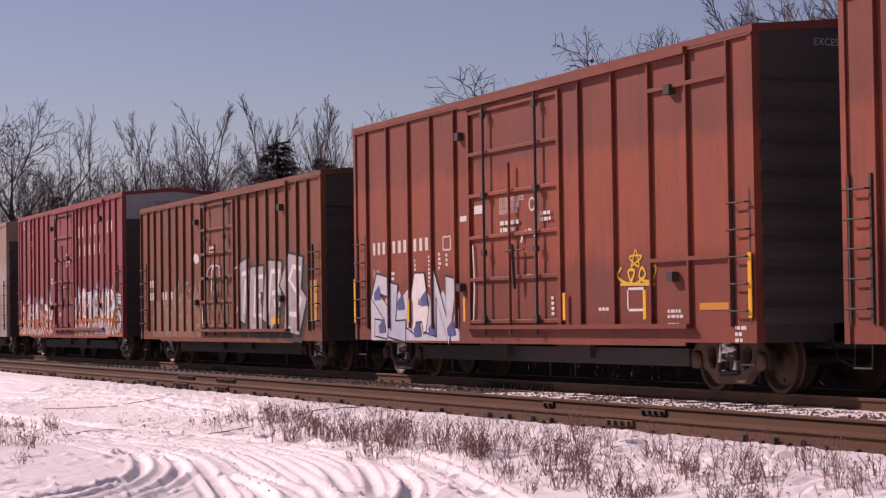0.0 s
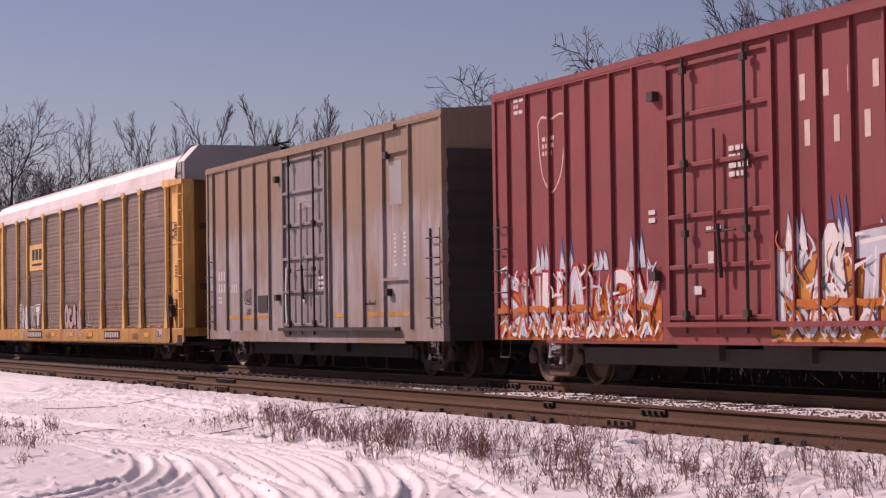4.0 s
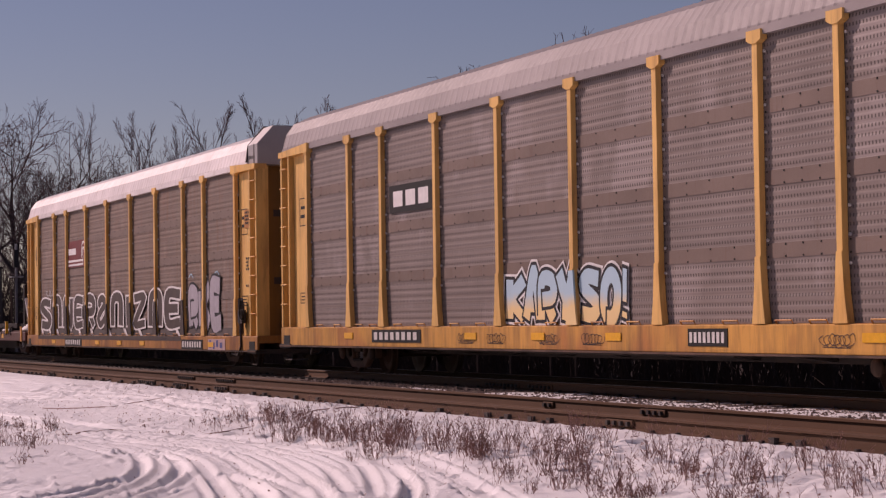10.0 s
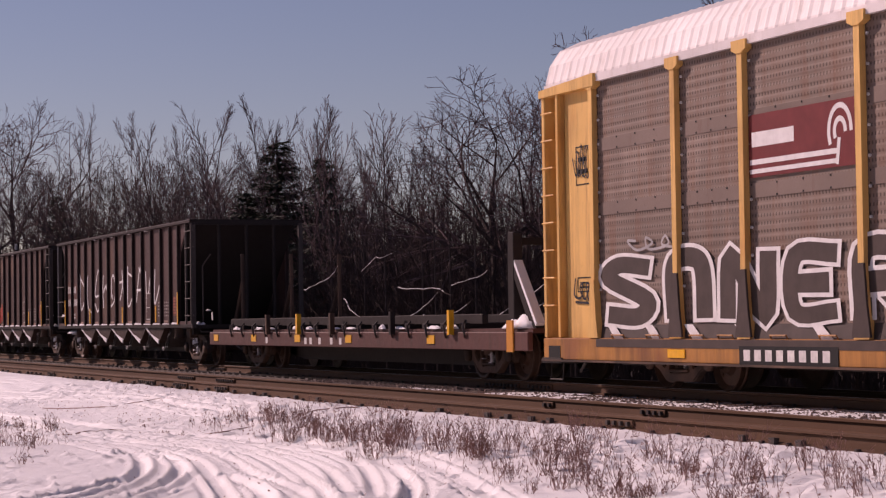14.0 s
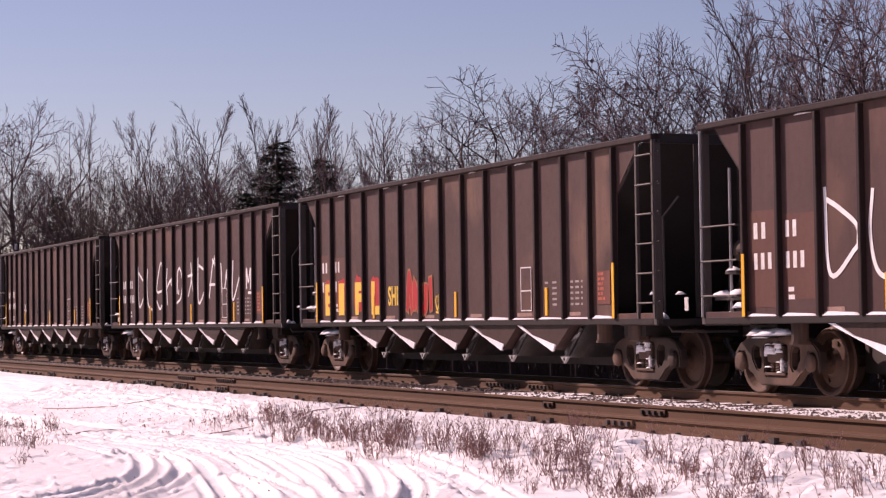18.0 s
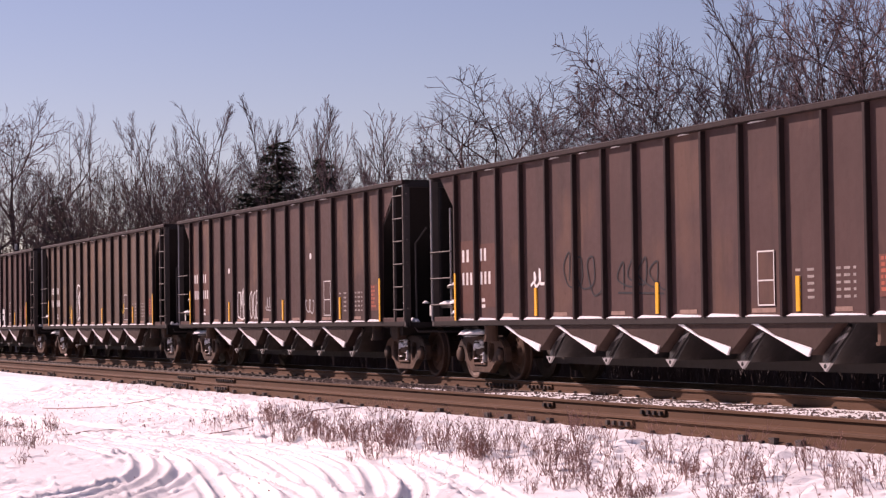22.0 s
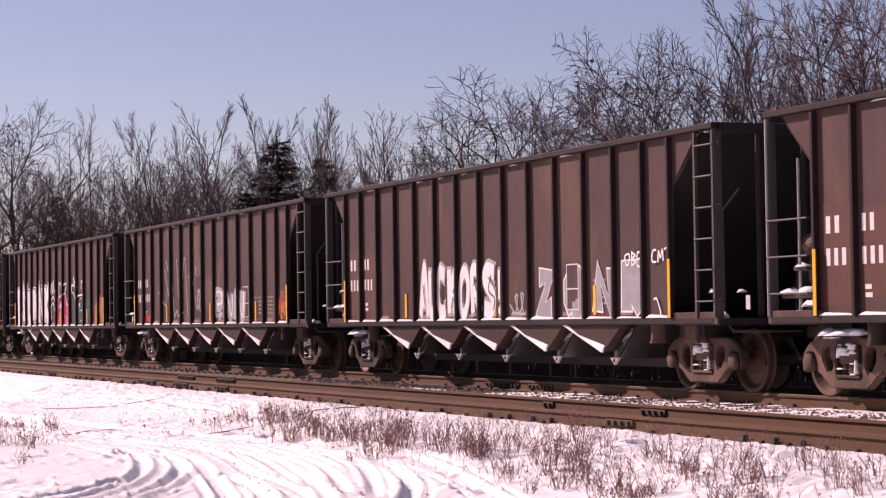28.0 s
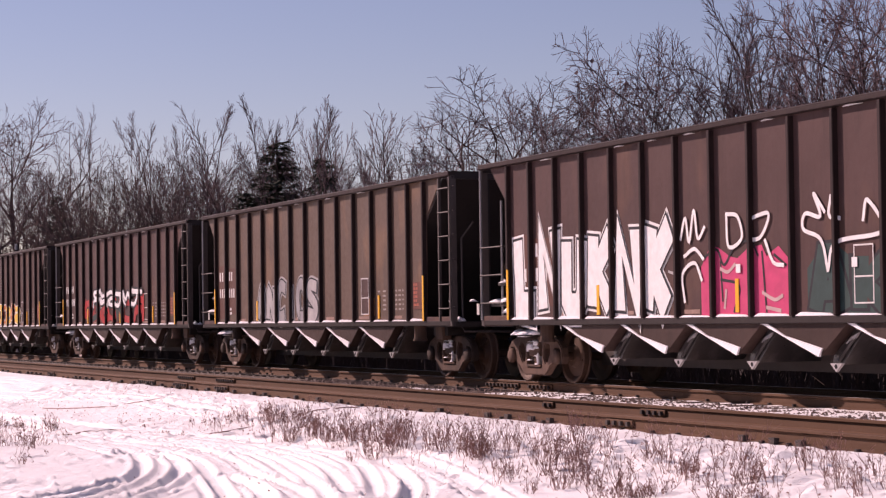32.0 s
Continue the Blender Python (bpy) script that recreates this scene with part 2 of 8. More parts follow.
# ---- ground ----
# deep tyre ruts, each as (depth, half width, line)
RUTS = ((0.05, 0.07, [(-17.4, 2.9), (-18.0, 3.5), (-18.8, 4.14), (-19.6, 4.6), (-20.6, 5.06)]),
        (0.055, 0.07, [(-17.0, 3.2), (-17.8, 3.82), (-18.9, 4.48), (-20.0, 4.96), (-21.5, 5.47), (-23.5, 5.93), (-25.0, 6.17), (-27.5, 6.2), (-31, 5.8)]),
        (0.055, 0.07, [(-16.9, 3.6), (-17.6, 4.16), (-18.55, 4.77), (-19.8, 5.3), (-21.25, 5.81), (-22.3, 6.04), (-23.7, 6.25), (-26, 6.35), (-30, 6.05)]),
        (0.05, 0.07, [(-16.8, 3.8), (-17.4, 4.38), (-18.1, 4.86), (-18.5, 5.14)]),
        (0.05, 0.09, [(-36, 6.3), (-31.5, 6.33), (-28.0, 6.3), (-25.5, 6.47), (-23.2, 6.42), (-20.7, 5.97), (-18.7, 5.5), (-17.3, 5.16), (-15.5, 4.5)]),
        (0.05, 0.08, [(-32, 6.1), (-28.0, 6.4), (-26.0, 6.69), (-24.05, 6.94), (-20.7, 6.39), (-19.0, 6.22), (-16.9, 5.82), (-15, 5.2)]),
        (0.06, 0.08, [(-20.6, 6.12), (-19.75, 6.01), (-18.3, 5.74), (-17.1, 5.44), (-15.5, 4.9)]),
        (0.05, 0.075, [(-29, 6.8), (-26.5, 7.1), (-23.5, 7.34), (-19.75, 6.69), (-16.8, 5.95), (-15, 5.5)]),
        (0.05, 0.07, [(-28, 7.6), (-25.2, 7.73), (-23.0, 7.59), (-21.4, 7.39), (-19.95, 7.06), (-17, 6.2)]),
        (0.055, 0.075, [(-26, 8.0), (-23.3, 8.04), (-21.7, 7.91), (-20.1, 7.49), (-18.0, 6.78), (-16.6, 6.2)]),
        (0.055, 0.075, [(-26, 8.3), (-23.2, 8.3), (-21.0, 8.02), (-18.8, 7.42), (-17.5, 6.96), (-16.2, 6.37), (-15, 5.8)]),
        (0.04, 0.11, [(-40, 6.2), (-32, 7.0), (-29.3, 7.44), (-26.5, 7.88), (-23.2, 8.42), (-21.1, 8.32), (-18.9, 7.94), (-16.8, 7.4), (-14, 6.6)]),
        (0.035, 0.08, [(-31, 5.2), (-29.35, 5.42), (-27.2, 6.0), (-24.4, 6.0), (-22.8, 5.8)]),
        (0.03, 0.10, [(-60, 6.6), (-43.7, 8.07), (-39.7, 8.97), (-36.6, 9.3), (-33, 9.1), (-30.7, 9.1), (-26.8, 9.0)]))
# fainter tracks beside the deep ones
FINE_RUTS = tuple((0.022, 0.045, [(x, y + off) for x, y in RUTS[k][2]]) for k, off in ((1, 0.2), (2, 0.22), (2, -0.16), (4, 0.17), (4, -0.19), (5, 0.16), (5, -0.15), (7, 0.15), (7, -0.18), (8, 0.14), (9, 0.15), (9, -0.16), (10, 0.17), (11, 0.22), (11, -0.2), (12, 0.25), (12, -0.3), (13, 0.3), (13, -0.35), (13, 0.7)))


def smooth_line(pts, step=0.35):
    out = []
    P = [np.array(p, float) for p in pts]
    P = [2 * P[0] - P[1]] + P + [2 * P[-1] - P[-2]]
    for a, b, c, d in zip(P, P[1:], P[2:], P[3:]):
        n = max(2, int(np.linalg.norm(c - b) / step))
        for k in range(n):
            t = k / n
            out.append(0.5 * (2 * b + (c - a) * t + (2 * a - 5 * b + 4 * c - d) * t * t + (3 * b - a - 3 * c + d) * t ** 3))
    return np.array(out)


def value_noise(x, y, cell, seed):
    """Smooth random heights on a lattice, for whole arrays at once."""
    r = np.random.RandomState(seed).rand(256, 256)
    u, v = x / cell, y / cell
    i, j = np.floor(u).astype(int), np.floor(v).astype(int)
    a, b = u - i, v - j
    a, b = a * a * (3 - 2 * a), b * b * (3 - 2 * b)
    f = lambda p, q: r[p % 256, q % 256]
    return (f(i, j) * (1 - a) + f(i + 1, j) * a) * (1 - b) + (f(i, j + 1) * (1 - a) + f(i + 1, j + 1) * a) * b - 0.5


def ground_height(x, y):
    bank = np.clip((y - 7.6) / 2.6, 0, 1)
    bank = bank * bank * (3 - 2 * bank)
    u, v = 0.86 * x + 0.51 * y, 0.86 * y - 0.51 * x
    z = -0.44 + 0.275 * bank + 0.03 * bank * value_noise(u, v, 0.4, 6)
    behind = np.clip((y - 18.5) / 3, 0, 1)
    z = z - 1.1 * behind
    rough = np.where(y < 9.9, 1.0, 0.35)
    pits = np.clip((y - 8.3) / 0.9, 0, 1) + 0.8 * np.clip(value_noise(u, v, 2.2, 12) * 4 - 0.2, 0, 1)
    z = z + rough * (0.03 * value_noise(u, v, 2.7, 1) + 0.008 * value_noise(u, v, 0.7, 2) + (0.004 + 0.03 * pits) * value_noise(u, v, 0.33, 3) + (0.008 + 0.04 * pits) * value_noise(v, u, 0.15, 4) + (0.009 + 0.022 * pits) * value_noise(u, v, 0.085, 5))
    clods = 0.2 * np.clip(value_noise(u, v, 0.13, 31) - 0.27, 0, 1) * np.clip(value_noise(u, v, 1.9, 32) * 4 + 0.9, 0.15, 1)
    z = z + np.where(y < 10.5, clods, 0.0)
    bed = ((y > 10.78) & (y < 12.25)) | ((x < -32.5) & (y > 10.78) & (y < 15))
    z = np.where(bed, z - 0.1, z)
    near = (x > -62) & (x < -8) & (y > 0) & (y < 9.9)
    xn, yn = x[near], y[near]
    low, high = np.zeros_like(xn), np.zeros_like(xn)
    for depth, wide, line in RUTS + FINE_RUTS:
        pts = smooth_line(line)
        best = np.full(xn.shape, 9.0)
        for p, q in zip(pts[:-1], pts[1:]):
            # distance to each short piece of the line, worked out only close to it
            sel = np.flatnonzero((np.abs(xn - p[0]) < 0.9) & (np.abs(yn - p[1]) < 0.9))
            ax, ay = xn[sel] - p[0], yn[sel] - p[1]
            ex, ey = q - p
            f = np.clip((ax * ex + ay * ey) / (ex * ex + ey * ey + 1e-9), 0, 1)
            best[sel] = np.minimum(best[sel], (ax - f * ex) ** 2 + (ay - f * ey) ** 2)
        d = np.sqrt(best)
        broken = 0.6 + 0.5 * np.clip(value_noise(xn + depth * 90, yn, 1.6, 15) + 0.5, 0, 1)
        low = np.minimum(low, -depth * broken * np.exp(-(d / wide) ** 6))
        high = np.maximum(high, depth * 0.5 * broken * np.exp(-((d - 1.55 * wide) / (0.42 * wide)) ** 2))
    z[near] += np.where(low < -0.005, low + 0.003 * value_noise(xn, yn, 0.09, 21), high * (1 + 0.5 * value_noise(xn, yn, 0.4, 9)))
    return z


def spread(lo, hi, a, b, fine, n):
    """Grid lines: fine between a and b, wider and wider out to lo and hi."""
    mid = np.arange(a, b, fine)
    left = a - np.geomspace(fine, a - lo, n)[::-1]
    right = b + np.geomspace(fine, hi - b, n)
    return np.concatenate((left, mid, right))


M_SNOW, snt, sb = nodes_of("trodden_snow")
sv = coords(snt)
s_big, s_small, s_grit = noise_tex(snt, sv, 0.35, 4), noise_tex(snt, sv, 9.0, 6, 0.7), noise_tex(snt, sv, 30.0, 5, 0.75)
s_col = blend(snt, ramp(snt, s_big, 0.35, 0.7), (0.86, 0.855, 0.87), (0.80, 0.79, 0.805))
s_col = blend(snt, ramp(snt, s_grit, 0.68, 0.78), s_col, (0.45, 0.38, 0.34))
snt.links.new(s_col, sb.inputs["Base Color"])
sb.inputs["Roughness"].default_value = 0.7
sb.inputs["Subsurface Weight"].default_value = 0.0
s_rough = snt.nodes.new("ShaderNodeMath")
s_rough.operation = "MULTIPLY_ADD"
s_rough.inputs[1].default_value = 0.7
snt.links.new(s_grit, s_rough.inputs[0])
snt.links.new(s_small, s_rough.inputs[2])
bump(snt, sb, s_rough.outputs[0], 0.03, 0.55)

gx, gy = np.concatenate((spread(-1500, -30, -44, -30.1, 0.09, 34)[:-34], spread(-30, 1500, -29.9, -13, 0.042, 40)[40:])), spread(-1500, 1500, 2.6, 10.6, 0.034, 44)
GX, GY = np.meshgrid(gx, gy, indexing="ij")
GZ = ground_height(GX, GY)
nx, ny = GX.shape
me = bpy.data.meshes.new("ground")
me.vertices.add(nx * ny)
me.vertices.foreach_set("co", np.stack((GX, GY, GZ), -1).reshape(-1))
ii, jj = np.meshgrid(np.arange(nx - 1), np.arange(ny - 1), indexing="ij")
q = np.stack((ii * ny + jj, (ii + 1) * ny + jj, (ii + 1) * ny + jj + 1, ii * ny + jj + 1), -1).reshape(-1)
me.loops.add(len(q))
me.loops.foreach_set("vertex_index", q)
me.polygons.add(len(q) // 4)
me.polygons.foreach_set("loop_start", np.arange(0, len(q), 4))
me.polygons.foreach_set("use_smooth", np.ones(len(q) // 4, bool))
me.update()
me.materials.append(M_SNOW)
tagged(new("ground", me), "snow-covered ground with curved tyre ruts", "snow", kind="structure")

# ballast under the tracks: dirty stone with blown snow
M_BALLAST, bnt, bb = nodes_of("dirty_ballast")
bv = coords(bnt)
stone = add(bnt, "ShaderNodeTexVoronoi", Scale=22.0)
bnt.links.new(bv, stone.inputs["Vector"])
b_col = blend(bnt, ramp(bnt, stone.outputs["Color"], 0.2, 0.9), (0.085, 0.062, 0.05), (0.18, 0.13, 0.105))
bnt.links.new(b_col, bb.inputs["Base Color"])
bb.inputs["Roughness"].default_value = 0.95
bump(bnt, bb, stone.outputs["Distance"], 0.04, 0.9)
g = Geo().prism([(14.5, -0.4), (14.95, -0.19), (15.3, -0.155), (17.3, -0.155), (18.4, -0.2), (19.6, -0.75), (14.5, -0.75)], "x", -900, 300)
ballast = tagged(new("ballast", g.mesh("ballast", M_BALLAST)), "dark dirty stone ballast bed", "ballast", kind="structure")
g = Geo().prism([(10.7, -0.4), (10.8, -0.19), (12.2, -0.19), (12.3, -0.4)], "x", -900, 300)
tagged(new("ballast", g.mesh("ballast", M_BALLAST)), "dark stone bed between the idle rails", "ballast", kind="structure")

# leaf litter behind the track and under the trees
M_LITTER = plain("leaf_litter", (0.06, 0.045, 0.038), 0.95, 0.5, 3, 0.03)
tagged(new("forest_floor", Geo().prism([(18.3, -1.6), (18.3, -0.24), (19.4, -0.6), (21.5, -1.15), (150, -1.1), (150, -1.6)], "x", -900, 200).mesh("forest_floor", M_LITTER)), "dark bare leaf litter behind the track", "forest floor", kind="structure")

g = Geo().prism([(12.25, -0.4), (12.5, -0.18), (14.7, -0.175), (14.9, -0.4)], "x", -900, -31.5)
tagged(new("ballast", g.mesh("ballast", M_BALLAST)), "dark stone bed between the two tracks", "ballast", kind="structure")
M_STONE = plain("brown_stones", (0.22, 0.16, 0.14), 0.9, 0.5, 8)
# wind-blown snow lying in streaks on that bed
for x, y, ln, w in ((-33.5, 13.2, 3.4, 0.3), (-36.5, 13.6, 2.2, 0.16), (-35, 14.2, 2.0, 0.14), (-39.5, 13.0, 1.8, 0.12), (-43, 13.6, 3, 0.16), (-47, 12.8, 2.4, 0.14), (-52, 13.3, 4, 0.2), (-62, 13.4, 5, 0.25), (-75, 13.2, 8, 0.3)):
    pts = []
    for k in range(16):
        a = 6.2832 * k / 16
        pts.append((x + ln / 2 * math.cos(a) * (1 + 0.2 * math.sin(k * 2.3 + x)), y + w / 2 * math.sin(a) * (1 + 0.35 * math.sin(k * 3.7 + x))))
    tagged(new("snow_streak", Geo().prism(pts, "z", -0.2, -0.155).mesh("snow_streak", M_SNOWP)), "streak of blown snow on the ballast", "snow", "snow streaks")

# loose stones with snow between the tracks
g = Geo()
rnd = random.Random(5)
for k in range(8500):
    x, y = -12 - 30 * rnd.random() ** 1.2, rnd.uniform(12.5, 14.95)
    r = rnd.uniform(0.012, 0.034) * (1.3 if rnd.random() < 0.1 else 1.0)
    z = -0.19 + (0.03 if y > 14 else 0)
    a = rnd.random() * 6
    ps = [(x + r * math.cos(a + i * 1.257) * rnd.uniform(0.7, 1.2), y + r * math.sin(a + i * 1.257), z) for i in range(5)] + [(x + r * 0.2, y, z + r * rnd.uniform(0.5, 1.0))]
    g.raw(ps, [(i, (i + 1) % 5, 5) for i in range(5)])
me = g.mesh("ballast_stones", M_STONE)
tagged(new("ballast_stones", me), "loose brown stones half buried in snow", "stones", kind="stuff")


def rail_profile(y):
    return [(y - 0.07, -0.165), (y - 0.07, -0.15), (y - 0.012, -0.135), (y - 0.009, -0.045), (y - 0.036, -0.032), (y - 0.036, -0.006), (y - 0.028, 0.0),
            (y + 0.028, 0.0), (y + 0.036, -0.006), (y + 0.036, -0.032), (y + 0.009, -0.045), (y + 0.012, -0.135), (y + 0.07, -0.15), (y + 0.07, -0.165)]


def build_track(name, yc, label, near_rusty):
    tr = thing(name, (0, yc, 0), label, "railway track", "railway tracks")
    tagged(tr, kind="structure")
    for s in (-1, 1):
        rail = part("rail", Geo().prism(rail_profile(s * 0.753), "x", -700, 250), M_RAIL, tr, "rust-brown steel rail")
        if not near_rusty:
            part("running_surface", B(-700, 250, s * 0.753 - 0.026, s * 0.753 + 0.026, 0.0005, 0.004), M_HEADR, rail, "bright worn running surface")
    tie = B(-0.11, 0.11, -0.8, 1.28, -0.3, -0.175).mesh("tie", M_DARK, 0.01) if near_rusty else B(-0.11, 0.11, -1.28, 1.28, -0.3, -0.162).mesh("tie", M_DARK, 0.01)
    for k in range(150):
        part("tie", tie, M_DARK, tr, at=(-95 + k * 0.56, 0, 0.004 * math.sin(k * 7.0)))
    return tr


TRACK_MAIN = build_track("track_main", TRACK_Y, "running track under the train", False)
TRACK_IDLE = build_track("track_idle", 11.48, "idle rusty siding track in snow", True)


def joint_bar(track, y, x, n, side=-1, long=None):
    """A bolted splice plate on a rail's web."""
    ln = long or n * 0.16
    bar = part("joint_bar", B(x - ln / 2, x + ln / 2, *sorted((y + side * 0.012, y + side * 0.04)), -0.13, -0.05), M_RAIL, track, "rusty bolted joint bar", bevel=0.006)
    for k in range(n):
        xx = x - ln / 2 + ln * (k + 0.5) / n
        part("bolt", B(xx - 0.025, xx + 0.025, *sorted((y + side * 0.04, y + side * 0.075)), -0.115, -0.065), M_DARK, bar)


for x, n in ((-20.6, 4), (-39.0, 6), (-41.6, 8), (-36.2, 5), (-51.0, 4)):
    joint_bar(TRACK_IDLE, -0.753, x, n)
for x, n in ((-22.6, 4), (-25.6, 2), (-41.0, 8), (-44.0, 8)):
    joint_bar(TRACK_IDLE, 0.753, x, n)
for x, n in ((-34.0, 9), (-32.4, 6), (-52.0, 8)):
    joint_bar(TRACK_MAIN, -0.753, x, n)
rnd = random.Random(77)
spike = B(-0.018, 0.018, -0.03, 0.02, 0, 0.035).mesh("spike", M_DARK)
anchor = B(-0.05, 0.05, -0.03, 0.03, 0, 0.06).mesh("rail_anchor", M_DARK)
for k in range(95):
    x = -64 + k * 0.56
    if rnd.random() < 0.8:
        part("spike", spike, None, TRACK_IDLE, at=(x + rnd.uniform(-0.1, 0.1), -0.753 - 0.085, -0.165))
    if rnd.random() < (0.75 if x < -34 else 0.3):
        part("rail_anchor", anchor, None, TRACK_IDLE, at=(x + rnd.uniform(0.1, 0.3), -0.753 - 0.075, -0.155))
    if rnd.random() < 0.7:
        part("spike", spike, None, TRACK_MAIN, at=(x + rnd.uniform(-0.1, 0.1), -0.753 - 0.085, -0.158))

# ---- woods ----
M_BARK = plain("grey_brown_bark", (0.10, 0.075, 0.07), 0.9, 0.5, 5, 0.01)
M_TWIG = plain("red_brown_twigs", (0.205, 0.14, 0.145), 0.9, 0.45, 3)
M_BUSH = plain("grey_brown_bush_twigs", (0.125, 0.083, 0.076), 0.9, 0.4, 3)
# bark darkened further: the shade deep in the wood is put into its colour
M_DEEP = plain("shade_darkened_bark", (0.07, 0.053, 0.047), 0.95, 0.45, 2)
M_NEEDLE = plain("dark_spruce_needles", (0.085, 0.095, 0.075), 0.85, 0.5, 5)


def tube3(g, pts, r0, r1, n):
    vs, fs = [], []
    for k, p in enumerate(pts):
        d = (pts[min(k + 1, len(pts) - 1)] - pts[max(k - 1, 0)]).normalized()
        s = d.orthogonal().normalized()
        u = d.cross(s)
        r = r0 + (r1 - r0) * k / (len(pts) - 1)
        vs += [tuple(p + (s * math.cos(6.2832 * i / n) + u * math.sin(6.2832 * i / n)) * r) for i in range(n)]
        if k:
            fs += [((k - 1) * n + i, (k - 1) * n + (i + 1) % n, k * n + (i + 1) % n, k * n + i) for i in range(n)]
    m = len(g.v)
    g.v += vs
    g.f += [tuple(i + m for i in f) for f in fs]


def branch(wood, twigs, p, d, length, r, level, form, rnd):
    """A gently curved limb that carries shorter ones all along it, down to fine twigs."""
    counts, angles, ratio, up, waver, clear, bole = form
    last = len(counts)
    seg = (7, 5, 4, 2, 1)[level] if level < last else 1 if level > 2 else 2
    pts = [p]
    e = d
    for k in range(seg):
        e = (e + Vector((rnd.gauss(0, waver), rnd.gauss(0, waver), rnd.gauss(0, waver) + up * (1.6 - 0.5 * level)))).normalized()
        pts.append(pts[-1] + e * (length / seg))
    end = 0.007 if level == 0 else max(0.005, r * 0.25)
    tube3(wood if level < 2 else twigs, pts, r, end, 6 if level == 0 else 4 if level == 1 else 3)
    if level >= last:
        return
    n = max(2, int(counts[level] * rnd.uniform(0.8, 1.2)))
    turn = rnd.random() * 6.283
    low = clear if level == 0 else 0.22
    for k in range(n):
        f = low + (1 - low) * (k + rnd.uniform(0.2, 0.9)) / n
        i = min(seg - 1, int(f * seg))
        q = pts[i].lerp(pts[i + 1], f * seg - i)
        t = (pts[i + 1] - pts[i]).normalized()
        s = t.orthogonal().normalized()
        s.rotate(Matrix.Rotation(turn + 2.4 * k + rnd.uniform(-0.5, 0.5), 3, t))
        a = radians(rnd.uniform(*angles))
        ln = length * ratio * (1.25 - 0.75 * f) * rnd.uniform(0.7, 1.15) * (1.0 if level < 2 else 1.15)
        branch(wood, twigs, q, t * math.cos(a) + s * math.sin(a), ln, max((0.022, 0.014, 0.009, 0.0055)[level], (r + (end - r) * f) * (0.7 if level == 0 else 0.6)), level + 1, form, rnd)


def bare_tree_meshes(seed, height, radius, form, stems=1, fan=0.3, leaves=0.0, twig=None):
    """Meshes of trunk and crown; form is (limbs at each level, their angles, length ratio, upward pull, waver, clear share of the trunk, trunk's length)."""
    rnd = random.Random(seed)
    wood, twigs = Geo(), Geo()
    for s in range(stems):
        a = s * 2.4 + seed
        lean = fan * rnd.uniform(0.6, 1.15) * (stems > 1)
        d = Vector((lean * math.cos(a), lean * math.sin(a), 1)).normalized()
        branch(wood, twigs, Vector((0.25 * math.cos(a), 0.25 * math.sin(a), -0.3)), d, height * form[6] * rnd.uniform(0.8, 1.0), radius, 0, form, rnd)
    if leaves:
        # dry leaves that still hang in the crown
        for p in [q for q in twigs.v if q[2] > 0.4 * height and rnd.random() < leaves]:
            s = rnd.uniform(0.035, 0.075)
            p = Vector(p)
            twigs.raw([p, p + Vector((s, rnd.uniform(-s, s), -s)), p + Vector((0, s * 0.5, -s * 1.9)), p + Vector((-s * 0.7, 0, -s))], [(0, 1, 2, 3)])
    out = []
    grow_to = height / max(v[2] for v in twigs.v)
    for geo, nm, mt in ((wood, "trunk", M_BARK), (twigs, "crown", twig or M_TWIG)):
        geo.v = [(x * grow_to, y * grow_to, z * grow_to) for x, y, z in geo.v]
        me = bpy.data.meshes.new(nm)
        me.from_pydata(geo.v, [], geo.f)
        me.materials.append(mt)
        out.append(me)
    return out


ROUND = ((9, 8, 6, 2), (26, 54), 0.6, 0.045, 0.11, 0.3, 0.6)
VASE = ((12, 9, 7), (15, 32), 0.42, 0.03, 0.05, 0.2, 1.0)
SLIM = ((16, 8, 6), (15, 32), 0.33, 0.03, 0.04, 0.15, 1.0)
BUSHY = ((12, 8, 7), (20, 44), 0.46, 0.03, 0.08, 0.1, 1.0)
DOME = ((11, 8, 6), (20, 42), 0.45, 0.025, 0.06, 0.12, 1.0)
TREES = [bare_tree_meshes(21, 12.0, 0.17, ROUND), bare_tree_meshes(40, 12.0, 0.10, SLIM, stems=2, fan=0.12),
         bare_tree_meshes(38, 12.0, 0.09, BUSHY, stems=2, fan=0.3, twig=M_BUSH), bare_tree_meshes(12, 12.0, 0.16, ROUND, leaves=0.005),
         bare_tree_meshes(5, 12.0, 0.07, ((11, 7, 5), (16, 36), 0.36, 0.03, 0.06, 0.1, 1.0), stems=3, fan=0.2, twig=M_BUSH), bare_tree_meshes(11, 12.0, 0.11, VASE, stems=3, fan=0.28),
         bare_tree_meshes(26, 12.0, 0.09, DOME, stems=5, fan=0.75, twig=M_BUSH),
         bare_tree_meshes(8, 12.0, 0.08, ((12, 10), (22, 44), 0.42, 0.03, 0.06, 0.1, 1.0), stems=3, fan=0.3, twig=M_BUSH)]


